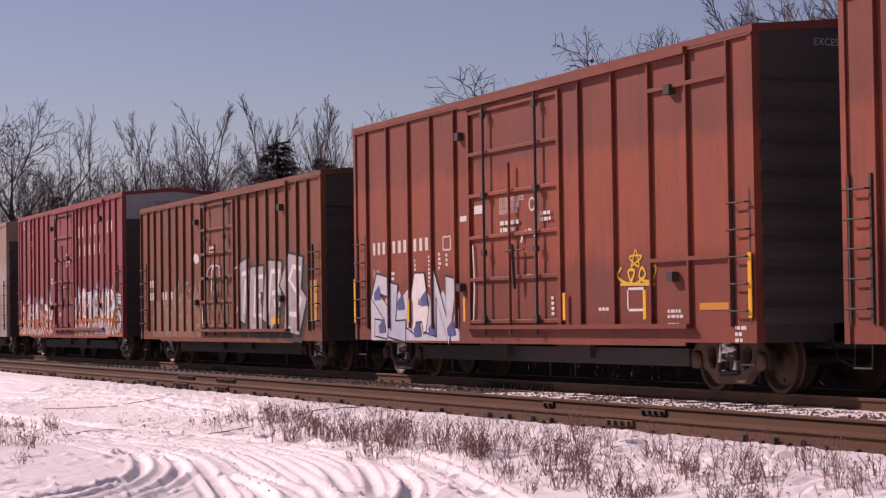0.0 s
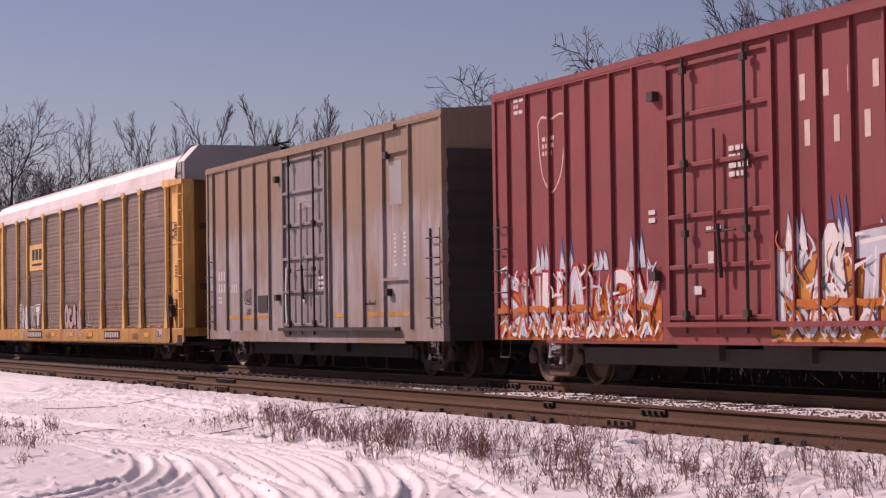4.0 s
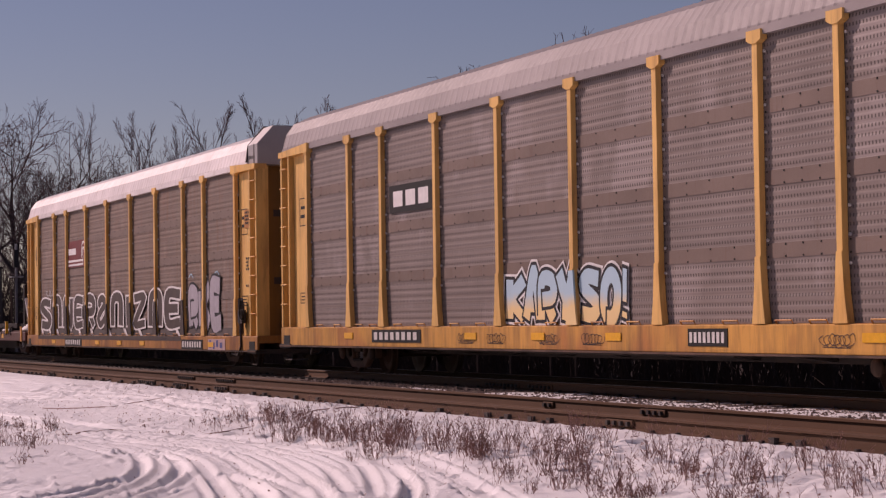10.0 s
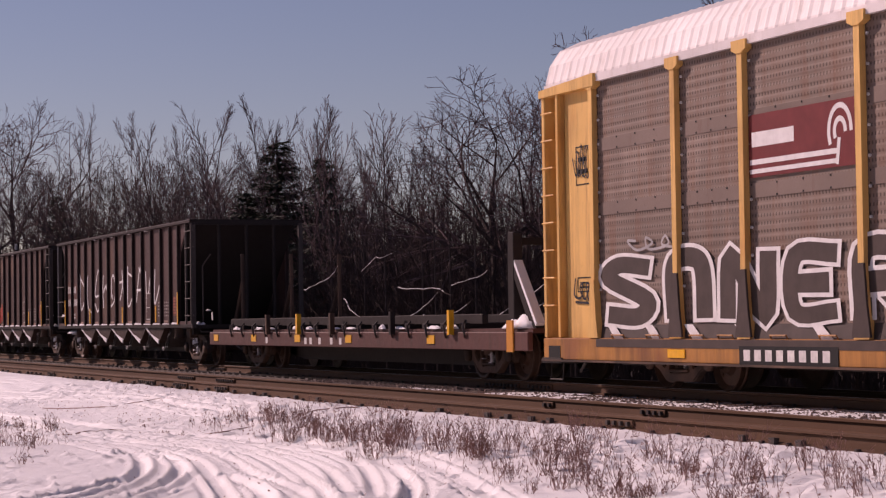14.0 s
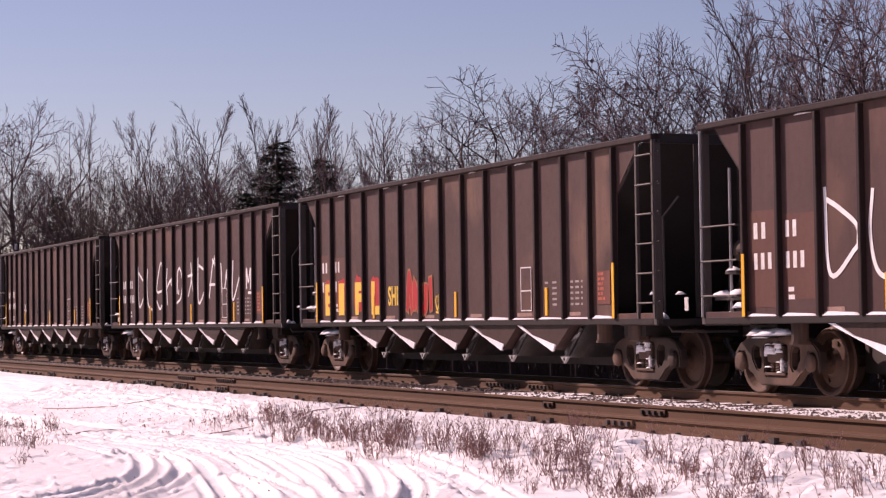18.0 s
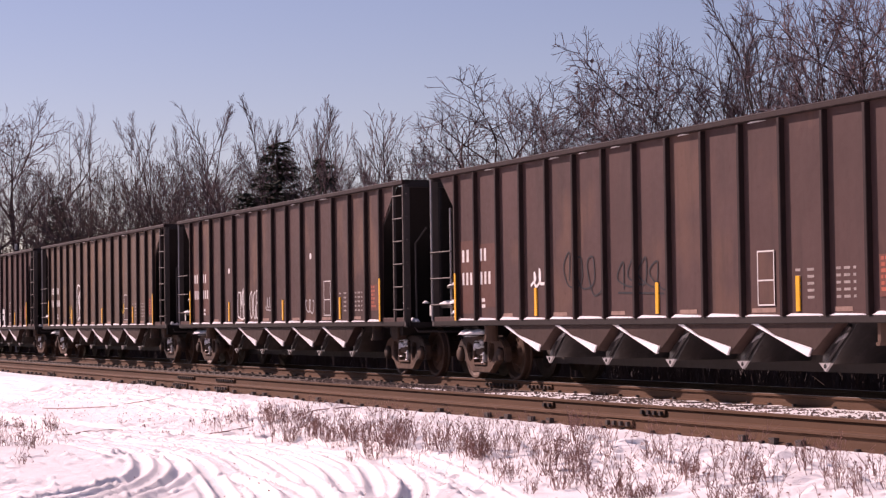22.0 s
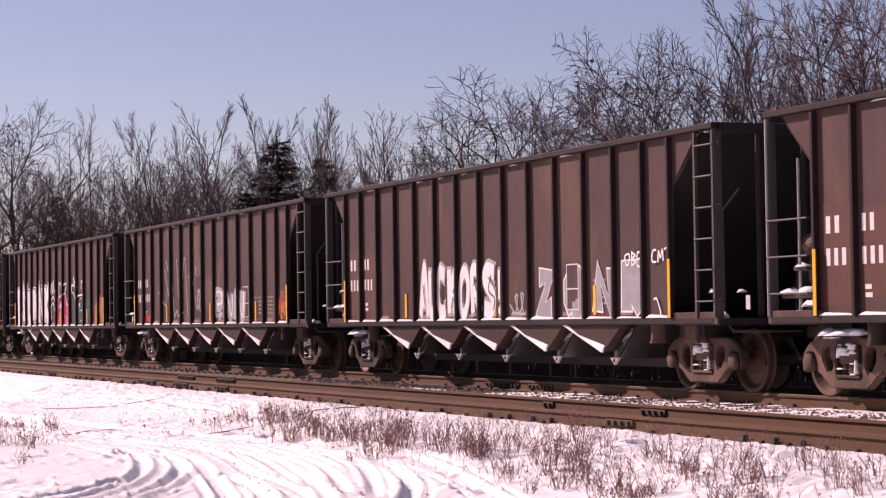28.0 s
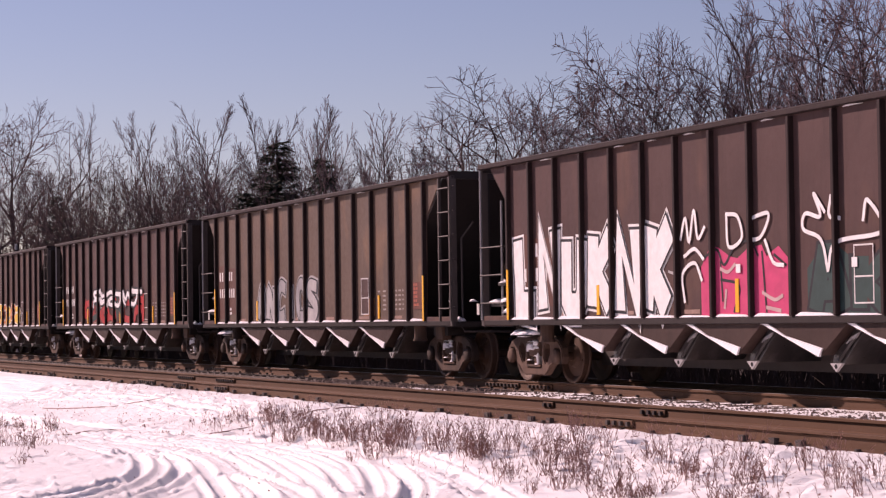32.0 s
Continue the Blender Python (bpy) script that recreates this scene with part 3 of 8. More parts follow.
def spruce_meshes(seed, height):
    rnd = random.Random(seed)
    trunk, crown = Geo(), Geo()
    tube3(trunk, [Vector((0, 0, -0.3)), Vector((0, 0, height))], 0.14, 0.02, 6)
    z = height * 0.1
    while z < height - 0.15:
        reach = min(2.4, (height - z) * 0.42 + 0.1) * rnd.uniform(0.6, 1.2)
        for k in range(5):
            a = rnd.random() * 6.283
            ln = reach * rnd.uniform(0.6, 1.15)
            droop = rnd.uniform(0.1, 0.35)
            line = [Vector((ln * t * math.cos(a), ln * t * math.sin(a), z + rnd.uniform(-0.03, 0.03) - droop * ln * t + 0.3 * ln * t * t)) for t in (0, 0.35, 0.7, 1.0)]
            tube3(crown, line, 0.025, 0.008, 3)
            for j in range(int(7 + 9 * ln)):
                f = rnd.uniform(0.15, 1.0) * 2.999
                p = line[int(f)].lerp(line[int(f) + 1], f - int(f))
                b = a + rnd.choice((-1, 1)) * rnd.uniform(0.3, 1.2)
                w = (0.2 + 0.28 * (1 - f / 3)) * rnd.uniform(0.6, 1.2)
                e = p + Vector((math.cos(b) * w, math.sin(b) * w, rnd.uniform(-0.2, 0.08)))
                q = Vector((-math.sin(b), math.cos(b), rnd.uniform(-0.6, 0.6))) * 0.05
                crown.raw([p - q, p + q, e + q * 0.5, e - q * 0.5], [(0, 1, 2, 3)])
        z += 0.19
    out = []
    for geo, nm, mt in ((trunk, "trunk", M_BARK), (crown, "crown", M_NEEDLE)):
        me = bpy.data.meshes.new(nm)
        me.from_pydata(geo.v, [], geo.f)
        me.materials.append(mt)
        out.append(me)
    return out


SPRUCES = [spruce_meshes(11, 9.0), spruce_meshes(12, 7.5)]


def plant(kind, meshes, x, y, scale, turn, label, category, wide=1.0):
    t = thing(kind, (x, y, -1.15), label, category, "trees of the wood")
    t.matrix_world = Matrix.LocRotScale((x, y, -1.15), Euler((0, 0, turn)), (scale * wide, scale * wide, scale))
    for nm, me in zip(("trunk", "crown"), meshes):
        part(nm, me, None, t)
    return t


def tree(k, x, y, scale, turn, wide=1.0):
    plant("bare_tree", TREES[k], x, y, scale, turn, ("tall bare broadleaf tree with fine reddish twigs", "pair of slender bare trees with upswept branches", "bare many-stemmed tree at the wood's edge",
          "broad bare tree with crooked limbs and a few dry leaves", "clump of thin bare saplings", "bare tree with a vase-shaped crown of upright shoots", "broad many-stemmed bare bush of grey-brown twigs", "bare young tree in the depth of the wood")[k], "tree", wide)


# trees that stand out against the sky: kind, place, scale, spread
for n, (k, x, y, scale, wide) in enumerate((
        (0, -140.1, 27, 1.48, 1.0), (0, -138.2, 28, 1.09, 0.8), (3, -165.7, 29, 1.65, 1.1), (1, -130.5, 29, 1.28, 1.0), (1, -126.9, 30, 1.34, 0.85), (6, -106.7, 27.5, 1.04, 1.0), (6, -119.5, 29, 1.06, 0.9), (5, -105.3, 29, 1.19, 1.0), (5, -115.1, 31, 1.18, 0.8),
        (6, -100.4, 29, 0.95, 0.9), (0, -95.1, 28.5, 0.9, 0.8), (5, -92.4, 31, 1.08, 0.85), (5, -101.3, 33, 1.11, 0.9), (0, -93.3, 32, 0.93, 0.9), (5, -85.2, 31, 1.0, 0.8), (1, -92.9, 33, 0.97, 0.9), (5, -88.7, 33, 0.93, 0.7), (1, -78.9, 31, 0.94, 1.3),
        (2, -74.0, 30, 0.78, 0.8), (1, -77.5, 32, 0.89, 0.8), (2, -73.6, 31, 0.81, 0.9), (2, -69.3, 30, 0.79, 0.8), (0, -67.1, 30, 0.92, 1.25), (0, -66.5, 31, 0.91, 1.0), (3, -66.0, 32, 0.94, 1.0), (0, -61.7, 31, 0.85, 0.95), (3, -57.4, 30, 0.9, 0.95),
        (0, -57.2, 31, 0.95, 0.9), (3, -55.4, 31, 0.92, 0.9), (2, -54.6, 29, 0.8, 0.8), (0, -53.5, 31, 0.89, 0.9), (5, -49.4, 30, 0.91, 0.95), (5, -47.3, 30, 0.95, 1.15), (3, -49.1, 32, 0.95, 1.0), (5, -46.4, 31, 0.96, 1.1), (0, -43.7, 30, 0.88, 1.0),
        (5, -43.6, 31, 0.93, 1.1), (0, -42.2, 31, 0.92, 1.0), (2, -59.2, 29, 0.75, 0.8), (2, -50.2, 29, 0.73, 0.7), (2, -45.6, 28.5, 0.73, 0.7), (2, -43.2, 29, 0.74, 0.7), (2, -62.3, 29, 0.73, 0.8), (2, -183.0, 33, 1.55, 1.0), (4, -177.8, 34, 1.43, 1.0),
        (2, -173.2, 35, 1.28, 1.0), (7, -155.9, 33, 1.18, 1.0), (2, -158.0, 35, 1.3, 1.1), (4, -142.7, 33, 1.15, 1.0), (2, -138.6, 34, 1.07, 1.0), (2, -140.9, 36, 1.19, 1.0), (4, -128.1, 34, 1.04, 1.0), (2, -125.0, 35, 1.05, 1.0), (7, -113.1, 33, 0.94, 1.0),
        (2, -115.9, 35, 0.91, 1.0), (4, -108.3, 34, 0.91, 1.0), (2, -110.4, 36, 0.98, 1.0), (2, -103.1, 35, 0.93, 1.0), (4, -95.4, 34, 0.87, 1.0), (2, -93.3, 35, 0.87, 1.0), (7, -87.7, 34, 0.84, 1.0), (2, -87.1, 35, 0.82, 1.0), (6, -122.7, 27.5, 0.87, 1.0),
        (6, -115.4, 27.5, 0.84, 0.9), (6, -111.0, 28.5, 0.98, 1.0), (6, -108.0, 30, 1.02, 0.9), (6, -103.5, 30, 0.95, 0.9), (6, -122.0, 31, 1.05, 1.0), (6, -72.0, 29, 0.6, 1.0), (6, -67.5, 29.5, 0.66, 1.0), (6, -80.0, 30, 0.7, 1.0))):
    tree(k, x, y, scale, n * 2.3, wide)
for k, x, y, scale, wide in ((0, -92.0, 30, 1.22, 1.35), (1, -88.1, 31, 1.32, 1.0), (0, -131.4, 28, 1.2, 1.0), (1, -93.6, 29, 1.15, 1.1), (1, -128.0, 28.5, 1.1, 1.2)):
    plant("spruce_tree", SPRUCES[k], x, y, scale, x, "dark green spruce among bare trees", "spruce", wide)
rnd = random.Random(21)
for row, (y, n) in enumerate(((34, 24), (39, 22), (46, 20), (56, 16))):
    for k in range(n):
        x = -30 - (y * 4.6 - 10) * (k + rnd.random()) / n
        low = 0.52 + 0.2 * max(0.0, min(1.0, (-40 - x) / 120)) + 0.06 * row
        tree(7, x, y + rnd.uniform(-1.5, 1.5), low * rnd.uniform(0.85, 1.1), rnd.random() * 6.28)

# brush along the wood's edge
g = Geo()
for k in range(6500):
    x, y = -30 - 140 * rnd.random() ** 1.3, 25 + 9 * rnd.random() ** 0.7
    h = rnd.uniform(1.5, 5.8)
    p = Vector((x, y, -1.25))
    d = Vector((rnd.gauss(0, 0.25), rnd.gauss(0, 0.25), 1)).normalized()
    tip = p + d * h
    mid = p + d * h * 0.55 + Vector((rnd.gauss(0, 0.1), 0, 0))
    tube3(g, [p, mid, tip], 0.018, 0.006, 3)
    for j in range(4):
        f = rnd.uniform(0.3, 0.9)
        q = p.lerp(tip, f)
        tube3(g, [q, q + Vector((rnd.gauss(0, 0.4), rnd.gauss(0, 0.3), rnd.uniform(0.2, 0.7))) * (h * 0.3)], 0.01, 0.004, 3)
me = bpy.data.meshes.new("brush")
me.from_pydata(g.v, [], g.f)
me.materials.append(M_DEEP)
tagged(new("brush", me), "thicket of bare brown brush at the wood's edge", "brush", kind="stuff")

# a trackside signal mast, small with distance
mast = thing("signal_mast", (-104.6, 20.2, -0.95), "slim grey signal mast with a black head beside the track", "signal")
part("pole", Geo().tube([(0, 0, 0), (0, 0, 6.2)], 0.07, 8), M_GALV, mast)
part("signal_head", B(-0.16, 0.16, -0.14, 0.1, 5.0, 5.9), M_DARK, mast, bevel=0.03)
part("platform", B(-0.4, 0.4, -0.3, 0.3, 4.5, 4.56), M_GALV, mast)

# snowy fallen limbs at the wood's edge
for x, y, z, dx, dz, r in ((-66, 25.5, 0.9, 5.0, 1.1, 0.03), (-62.5, 25.2, 1.1, 4.2, 0.5, 0.026), (-57, 25, 0.7, 3.0, 1.3, 0.024), (-71, 25.5, 1.7, 4.0, -0.5, 0.026), (-54, 25, 1.2, 2.5, 0.9, 0.022), (-60, 25.2, 2.1, 3.2, 0.6, 0.02),
                           (-68.5, 25.4, 2.8, 3.6, 0.9, 0.022), (-64, 25.2, 2.3, 4.6, -0.5, 0.026), (-75, 25.6, 2.4, 4.4, 0.8, 0.028), (-53, 25.0, 2.0, 3.6, 1.0, 0.022), (-80, 25.5, 1.6, 4.0, 1.2, 0.028)):
    limb = thing("fallen_limb", (x, y, z), "thin leaning limb with snow along its top", "fallen branch", "fallen limbs")
    a, b, c = rnd.uniform(0, 6), rnd.uniform(0.1, 0.25), rnd.uniform(0.6, 1.0)
    pts = [Vector((dx * k / 14, 0.15 * math.sin(k * 0.5 + a), dz * k / 14 + b * math.sin(k * c * 0.4 + a) + rnd.gauss(0, 0.015))) for k in range(15)]
    part("limb", Geo().tube(pts, r, 5, r * 0.4), M_BARK, limb)
    part("snow_line", Geo().tube([p + Vector((0, -0.005, r * 0.8)) for p in pts[:13]], r * 0.5, 5, r * 0.2), M_SNOWP, limb, "line of snow")
    for k in (4, 7, 10):
        e = pts[k] + Vector((0.6 * (1 if k != 7 else -0.6), 0.1, 0.55 + 0.3 * math.sin(k + x)))
        part("side_branch", Geo().tube([pts[k], pts[k].lerp(e, 0.5) + Vector((0.05, 0, -0.06)), e], r * 0.5, 4, r * 0.2), M_BARK, limb)
    # the stem that it leans on
    part("stem", Geo().tube([(dx * 0.55, 0.2, -1.2 - z - 0.3), (dx * 0.5, 0.2, dz * 0.5 + 2.5)], 0.05, 5, 0.02), M_BARK, limb)

# the deep wood, too far to tell its stems apart
g = Geo()
for k in range(3800):
    y = rnd.uniform(48, 76)
    x = -36 - (y * 4.4 - 20) * rnd.random()
    hgt = rnd.uniform(5.5, 9.5) * (1 + 0.5 * min(1, max(0, (-60 - x) / 160)))
    p = Vector((x, y, -1.2))
    tip = p + Vector((rnd.gauss(0, 0.05) * hgt, rnd.gauss(0, 0.05) * hgt, hgt))
    tube3(g, [p, p.lerp(tip, 0.5) + Vector((rnd.gauss(0, 0.15), 0, 0)), tip], 0.06, 0.012, 3)
    for j in range(8):
        q = p.lerp(tip, rnd.uniform(0.15, 0.95))
        e = q + Vector((rnd.gauss(0, 0.5), rnd.gauss(0, 0.4), rnd.uniform(0.25, 0.9))) * 1.7
        tube3(g, [q, e], 0.022, 0.006, 3)
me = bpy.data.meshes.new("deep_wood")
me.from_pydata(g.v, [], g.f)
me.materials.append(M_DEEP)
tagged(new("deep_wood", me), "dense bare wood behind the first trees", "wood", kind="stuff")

# ---- dry weeds in the snow ----
M_WEED = plain("dry_weed_stalks", (0.36, 0.21, 0.18), 0.9, 0.4, 6)
g = Geo()


def weed(x, y, h, rnd, z, lean=(0.0, 0.0)):
    p = Vector((x, y, z - 0.03))
    d = Vector((lean[0] + rnd.gauss(0, 0.1), lean[1] + rnd.gauss(0, 0.1), 1)).normalized()
    tip = p + d * h
    mid = p.lerp(tip, 0.5) + Vector((rnd.gauss(0, 0.03), rnd.gauss(0, 0.03), 0))
    tube3(g, [p, mid, tip], 0.003, 0.0016, 3)
    for j in range(rnd.randint(1, 6)):
        f = rnd.uniform(0.35, 0.98)
        q = p.lerp(mid, f * 2) if f < 0.5 else mid.lerp(tip, f * 2 - 1)
        e = q + Vector((rnd.gauss(0, 0.4), rnd.gauss(0, 0.4), rnd.uniform(0.5, 1.1))) * (h * 0.27)
        tube3(g, [q, e], 0.0022, 0.0014, 3)
        if rnd.random() < 0.4:
            # a dry leaf or seed head
            s = rnd.uniform(0.008, 0.02)
            g.raw([e, e + Vector((s, rnd.uniform(-s, s), -s)), e + Vector((-s * 0.3, s, -s * 1.6))], [(0, 1, 2)])


rnd = random.Random(8)
spots = []
# tufts: place, number of stalks, spread, height
for cx, cy, n, wide, tall in ((-28.8, 8.75, 40, 0.35, 0.26), (-27.9, 8.9, 45, 0.4, 0.3), (-27.3, 9.05, 40, 0.35, 0.28), (-26.2, 8.9, 30, 0.4, 0.24), (-25.0, 8.65, 60, 0.4, 0.3), (-24.2, 8.8, 60, 0.4, 0.32), (-23.5, 8.6, 60, 0.4, 0.34), (-22.7, 8.75, 65, 0.4, 0.36),
                              (-21.9, 8.55, 60, 0.4, 0.34), (-21.1, 8.75, 60, 0.4, 0.36), (-20.3, 8.85, 55, 0.4, 0.36), (-19.6, 8.7, 50, 0.45, 0.34), (-18.8, 9.05, 50, 0.45, 0.34), (-17.9, 8.8, 40, 0.5, 0.3), (-17.0, 8.6, 40, 0.5, 0.3), (-16.2, 8.9, 35, 0.5, 0.32),
                              (-15.4, 8.7, 40, 0.5, 0.3), (-14.6, 9.0, 40, 0.5, 0.34), (-13.8, 9.1, 40, 0.4, 0.3), (-16.6, 8.1, 45, 0.5, 0.22), (-15.3, 8.2, 45, 0.5, 0.22), (-14.3, 8.3, 45, 0.4, 0.22), (-18.2, 8.2, 40, 0.5, 0.2), (-17.3, 9.6, 20, 0.5, 0.4), (-15.2, 9.5, 20, 0.4, 0.42), (-19.5, 9.6, 25, 0.5, 0.3),
                              (-26.5, 5.0, 45, 0.45, 0.3), (-27.6, 5.1, 30, 0.4, 0.3), (-30.6, 6.1, 45, 0.6, 0.24), (-29.8, 6.3, 25, 0.5, 0.2), (-23.0, 4.2, 18, 0.5, 0.24), (-25.0, 4.7, 18, 0.5, 0.24), (-28.5, 7.4, 20, 0.7, 0.08), (-30.5, 7.9, 20, 0.7, 0.08)):
    for j in range(max(2, n // 5)):
        # stalks that fan out from one root
        rx, ry, up = cx + rnd.gauss(0, wide * 0.7), min(10.45, cy + rnd.gauss(0, 0.22)), tall * rnd.uniform(0.5, 1.25)
        for k in range(rnd.randint(3, 13)):
            ox, oy = rnd.gauss(0, 1), rnd.gauss(0, 1)
            spots.append((rx + 0.035 * ox, ry + 0.035 * oy, up * rnd.uniform(0.5, 1.1), 0.2 * ox, 0.2 * oy))
for k in range(420):
    spots.append((-12.8 - 17 * rnd.random() ** 1.1, rnd.uniform(8.0, 10.5), rnd.uniform(0.04, 0.2), rnd.gauss(0, 0.2), rnd.gauss(0, 0.2)))
sx, sy_ = np.array([p[0] for p in spots]), np.array([p[1] for p in spots])
for (x, y, h, lx, ly), z in zip(spots, ground_height(sx, sy_)):
    weed(x, y, h, rnd, float(z), (lx, ly))
me = bpy.data.meshes.new("weeds")
me.from_pydata(g.v, [], g.f)
me.materials.append(M_WEED)
tagged(new("weeds", me), "dry reddish-brown weeds poking out of the snow", "weeds", kind="stuff")


# long dry stalks lying on the snow
for line in ([(-38.1, 7.83), (-37.0, 8.16), (-35.8, 8.6), (-35.5, 9.13), (-35.6, 9.67)], [(-29.0, 6.18), (-29.2, 6.59), (-29.55, 7.05), (-29.0, 7.29)], [(-27.6, 7.89), (-27.5, 8.19), (-27.55, 8.52), (-27.6, 8.83)], [(-28.0, 9.32), (-27.9, 9.64), (-28.1, 10.2), (-28.05, 10.5)]):
    fine = smooth_line(line)
    xs, ys = fine[:, 0], fine[:, 1]
    pts = [(x, y, float(z) + 0.006) for x, y, z in zip(xs, ys, ground_height(xs, ys))]
    tagged(new("fallen_stalk", Geo().tube(pts, 0.012, 5, 0.006).mesh("fallen_stalk", M_WEED)), "long dry brown stalk lying on the snow", "stalk", "fallen stalks")


# scraps of dry leaf and stem on the snow
g = Geo()
xs, ys = [], []
for k in range(2600):
    x = -13 - 28 * rnd.random() ** 0.9
    xs.append(x)
    ys.append(rnd.uniform(7.8, 10.55) if rnd.random() < 0.8 else rnd.uniform(5.2, 8.0))
for x, y, z in zip(xs, ys, ground_height(np.array(xs), np.array(ys))):
    q, a = rnd.uniform(0.008, 0.035), rnd.random() * 6.283
    d = Vector((math.cos(a) * q, math.sin(a) * q, q * rnd.uniform(0.1, 0.6)))
    e = Vector((-d.y, d.x, rnd.uniform(0, q))) * rnd.uniform(0.2, 0.6)
    p = Vector((x, y, float(z) + 0.004))
    g.raw([p, p + d * 0.5 + e, p + d, p + d * 0.5 - e * 0.6], [(0, 1, 2, 3)])
me = bpy.data.meshes.new("leaf_scraps")
me.from_pydata(g.v, [], g.f)
me.materials.append(M_WEED)
tagged(new("leaf_scraps", me), "scraps of dry brown leaf and stem on the snow", "leaf scraps", kind="stuff")

# ---- trucks ----
WHEEL_R = 0.457


def lump(g, rnd, cx, cy, cz, w, d, h):
    """An uneven heap with a flat foot."""
    rings, n = 3, 7
    vs = []
    for k in range(rings):
        a = 1.5708 * k / rings
        for i in range(n):
            q = math.cos(a) * rnd.uniform(0.7, 1.25)
            vs.append((cx + w * q * math.cos(6.2832 * i / n), cy + d * q * math.sin(6.2832 * i / n), cz + h * math.sin(a) * rnd.uniform(0.7, 1.3)))
    vs.append((cx + rnd.uniform(-0.3, 0.3) * w, cy, cz + h * rnd.uniform(0.8, 1.1)))
    fs = [(k * n + i, k * n + (i + 1) % n, (k + 1) * n + (i + 1) % n, (k + 1) * n + i) for k in range(rings - 1) for i in range(n)]
    fs += [((rings - 1) * n + i, (rings - 1) * n + (i + 1) % n, rings * n) for i in range(n)] + [tuple(range(n))[::-1]]
    return g.raw(vs, fs)


def side_frame_mesh():
    """A cast side frame: arched top, jaws over the bearings, a window for the springs and two smaller ones."""
    half_line = [(0.0, 0.79), (0.5, 0.79), (0.76, 0.77), (0.94, 0.71), (1.06, 0.6), (1.1, 0.45), (1.08, 0.33), (1.02, 0.33), (1.01, 0.52), (0.95, 0.59), (0.82, 0.59), (0.76, 0.52), (0.75, 0.34), (0.62, 0.29), (0.5, 0.19), (0.4, 0.13), (0.0, 0.13)]
    outer = half_line + [(-x, z) for x, z in half_line[-2:0:-1]]
    holes = [[(-0.29, 0.3), (-0.25, 0.26), (0.25, 0.26), (0.29, 0.3), (0.29, 0.66), (0.25, 0.7), (-0.25, 0.7), (-0.29, 0.66)]]
    oval = [(0.38, 0.4), (0.42, 0.34), (0.5, 0.36), (0.6, 0.5), (0.6, 0.62), (0.54, 0.67), (0.44, 0.66), (0.38, 0.58)]
    holes += [oval, [(-x, z) for x, z in oval]]
    bm = bmesh.new()
    for ring in [outer] + holes:
        vs = [bm.verts.new((x, 0, z)) for x, z in ring]
        for k in range(len(vs)):
            bm.edges.new((vs[k], vs[(k + 1) % len(vs)]))
    bmesh.ops.triangle_fill(bm, edges=list(bm.edges), use_beauty=True)
    out = bmesh.ops.extrude_face_region(bm, geom=list(bm.faces))
    bmesh.ops.translate(bm, vec=(0, 0.13, 0), verts=[q for q in out["geom"] if isinstance(q, bmesh.types.BMVert)])
    bmesh.ops.recalc_face_normals(bm, faces=bm.faces)
    rim = [e for e in bm.edges if len(e.link_faces) == 2 and e.calc_face_angle(0) > 1.2]
    bmesh.ops.bevel(bm, geom=rim, offset=0.018, segments=2, affect="EDGES", clamp_overlap=True)
    me = bpy.data.meshes.new("side_frame")
    bm.to_mesh(me)
    bm.free()
    me.materials.append(M_TRUCK)
    return me


SIDE_FRAME = side_frame_mesh()


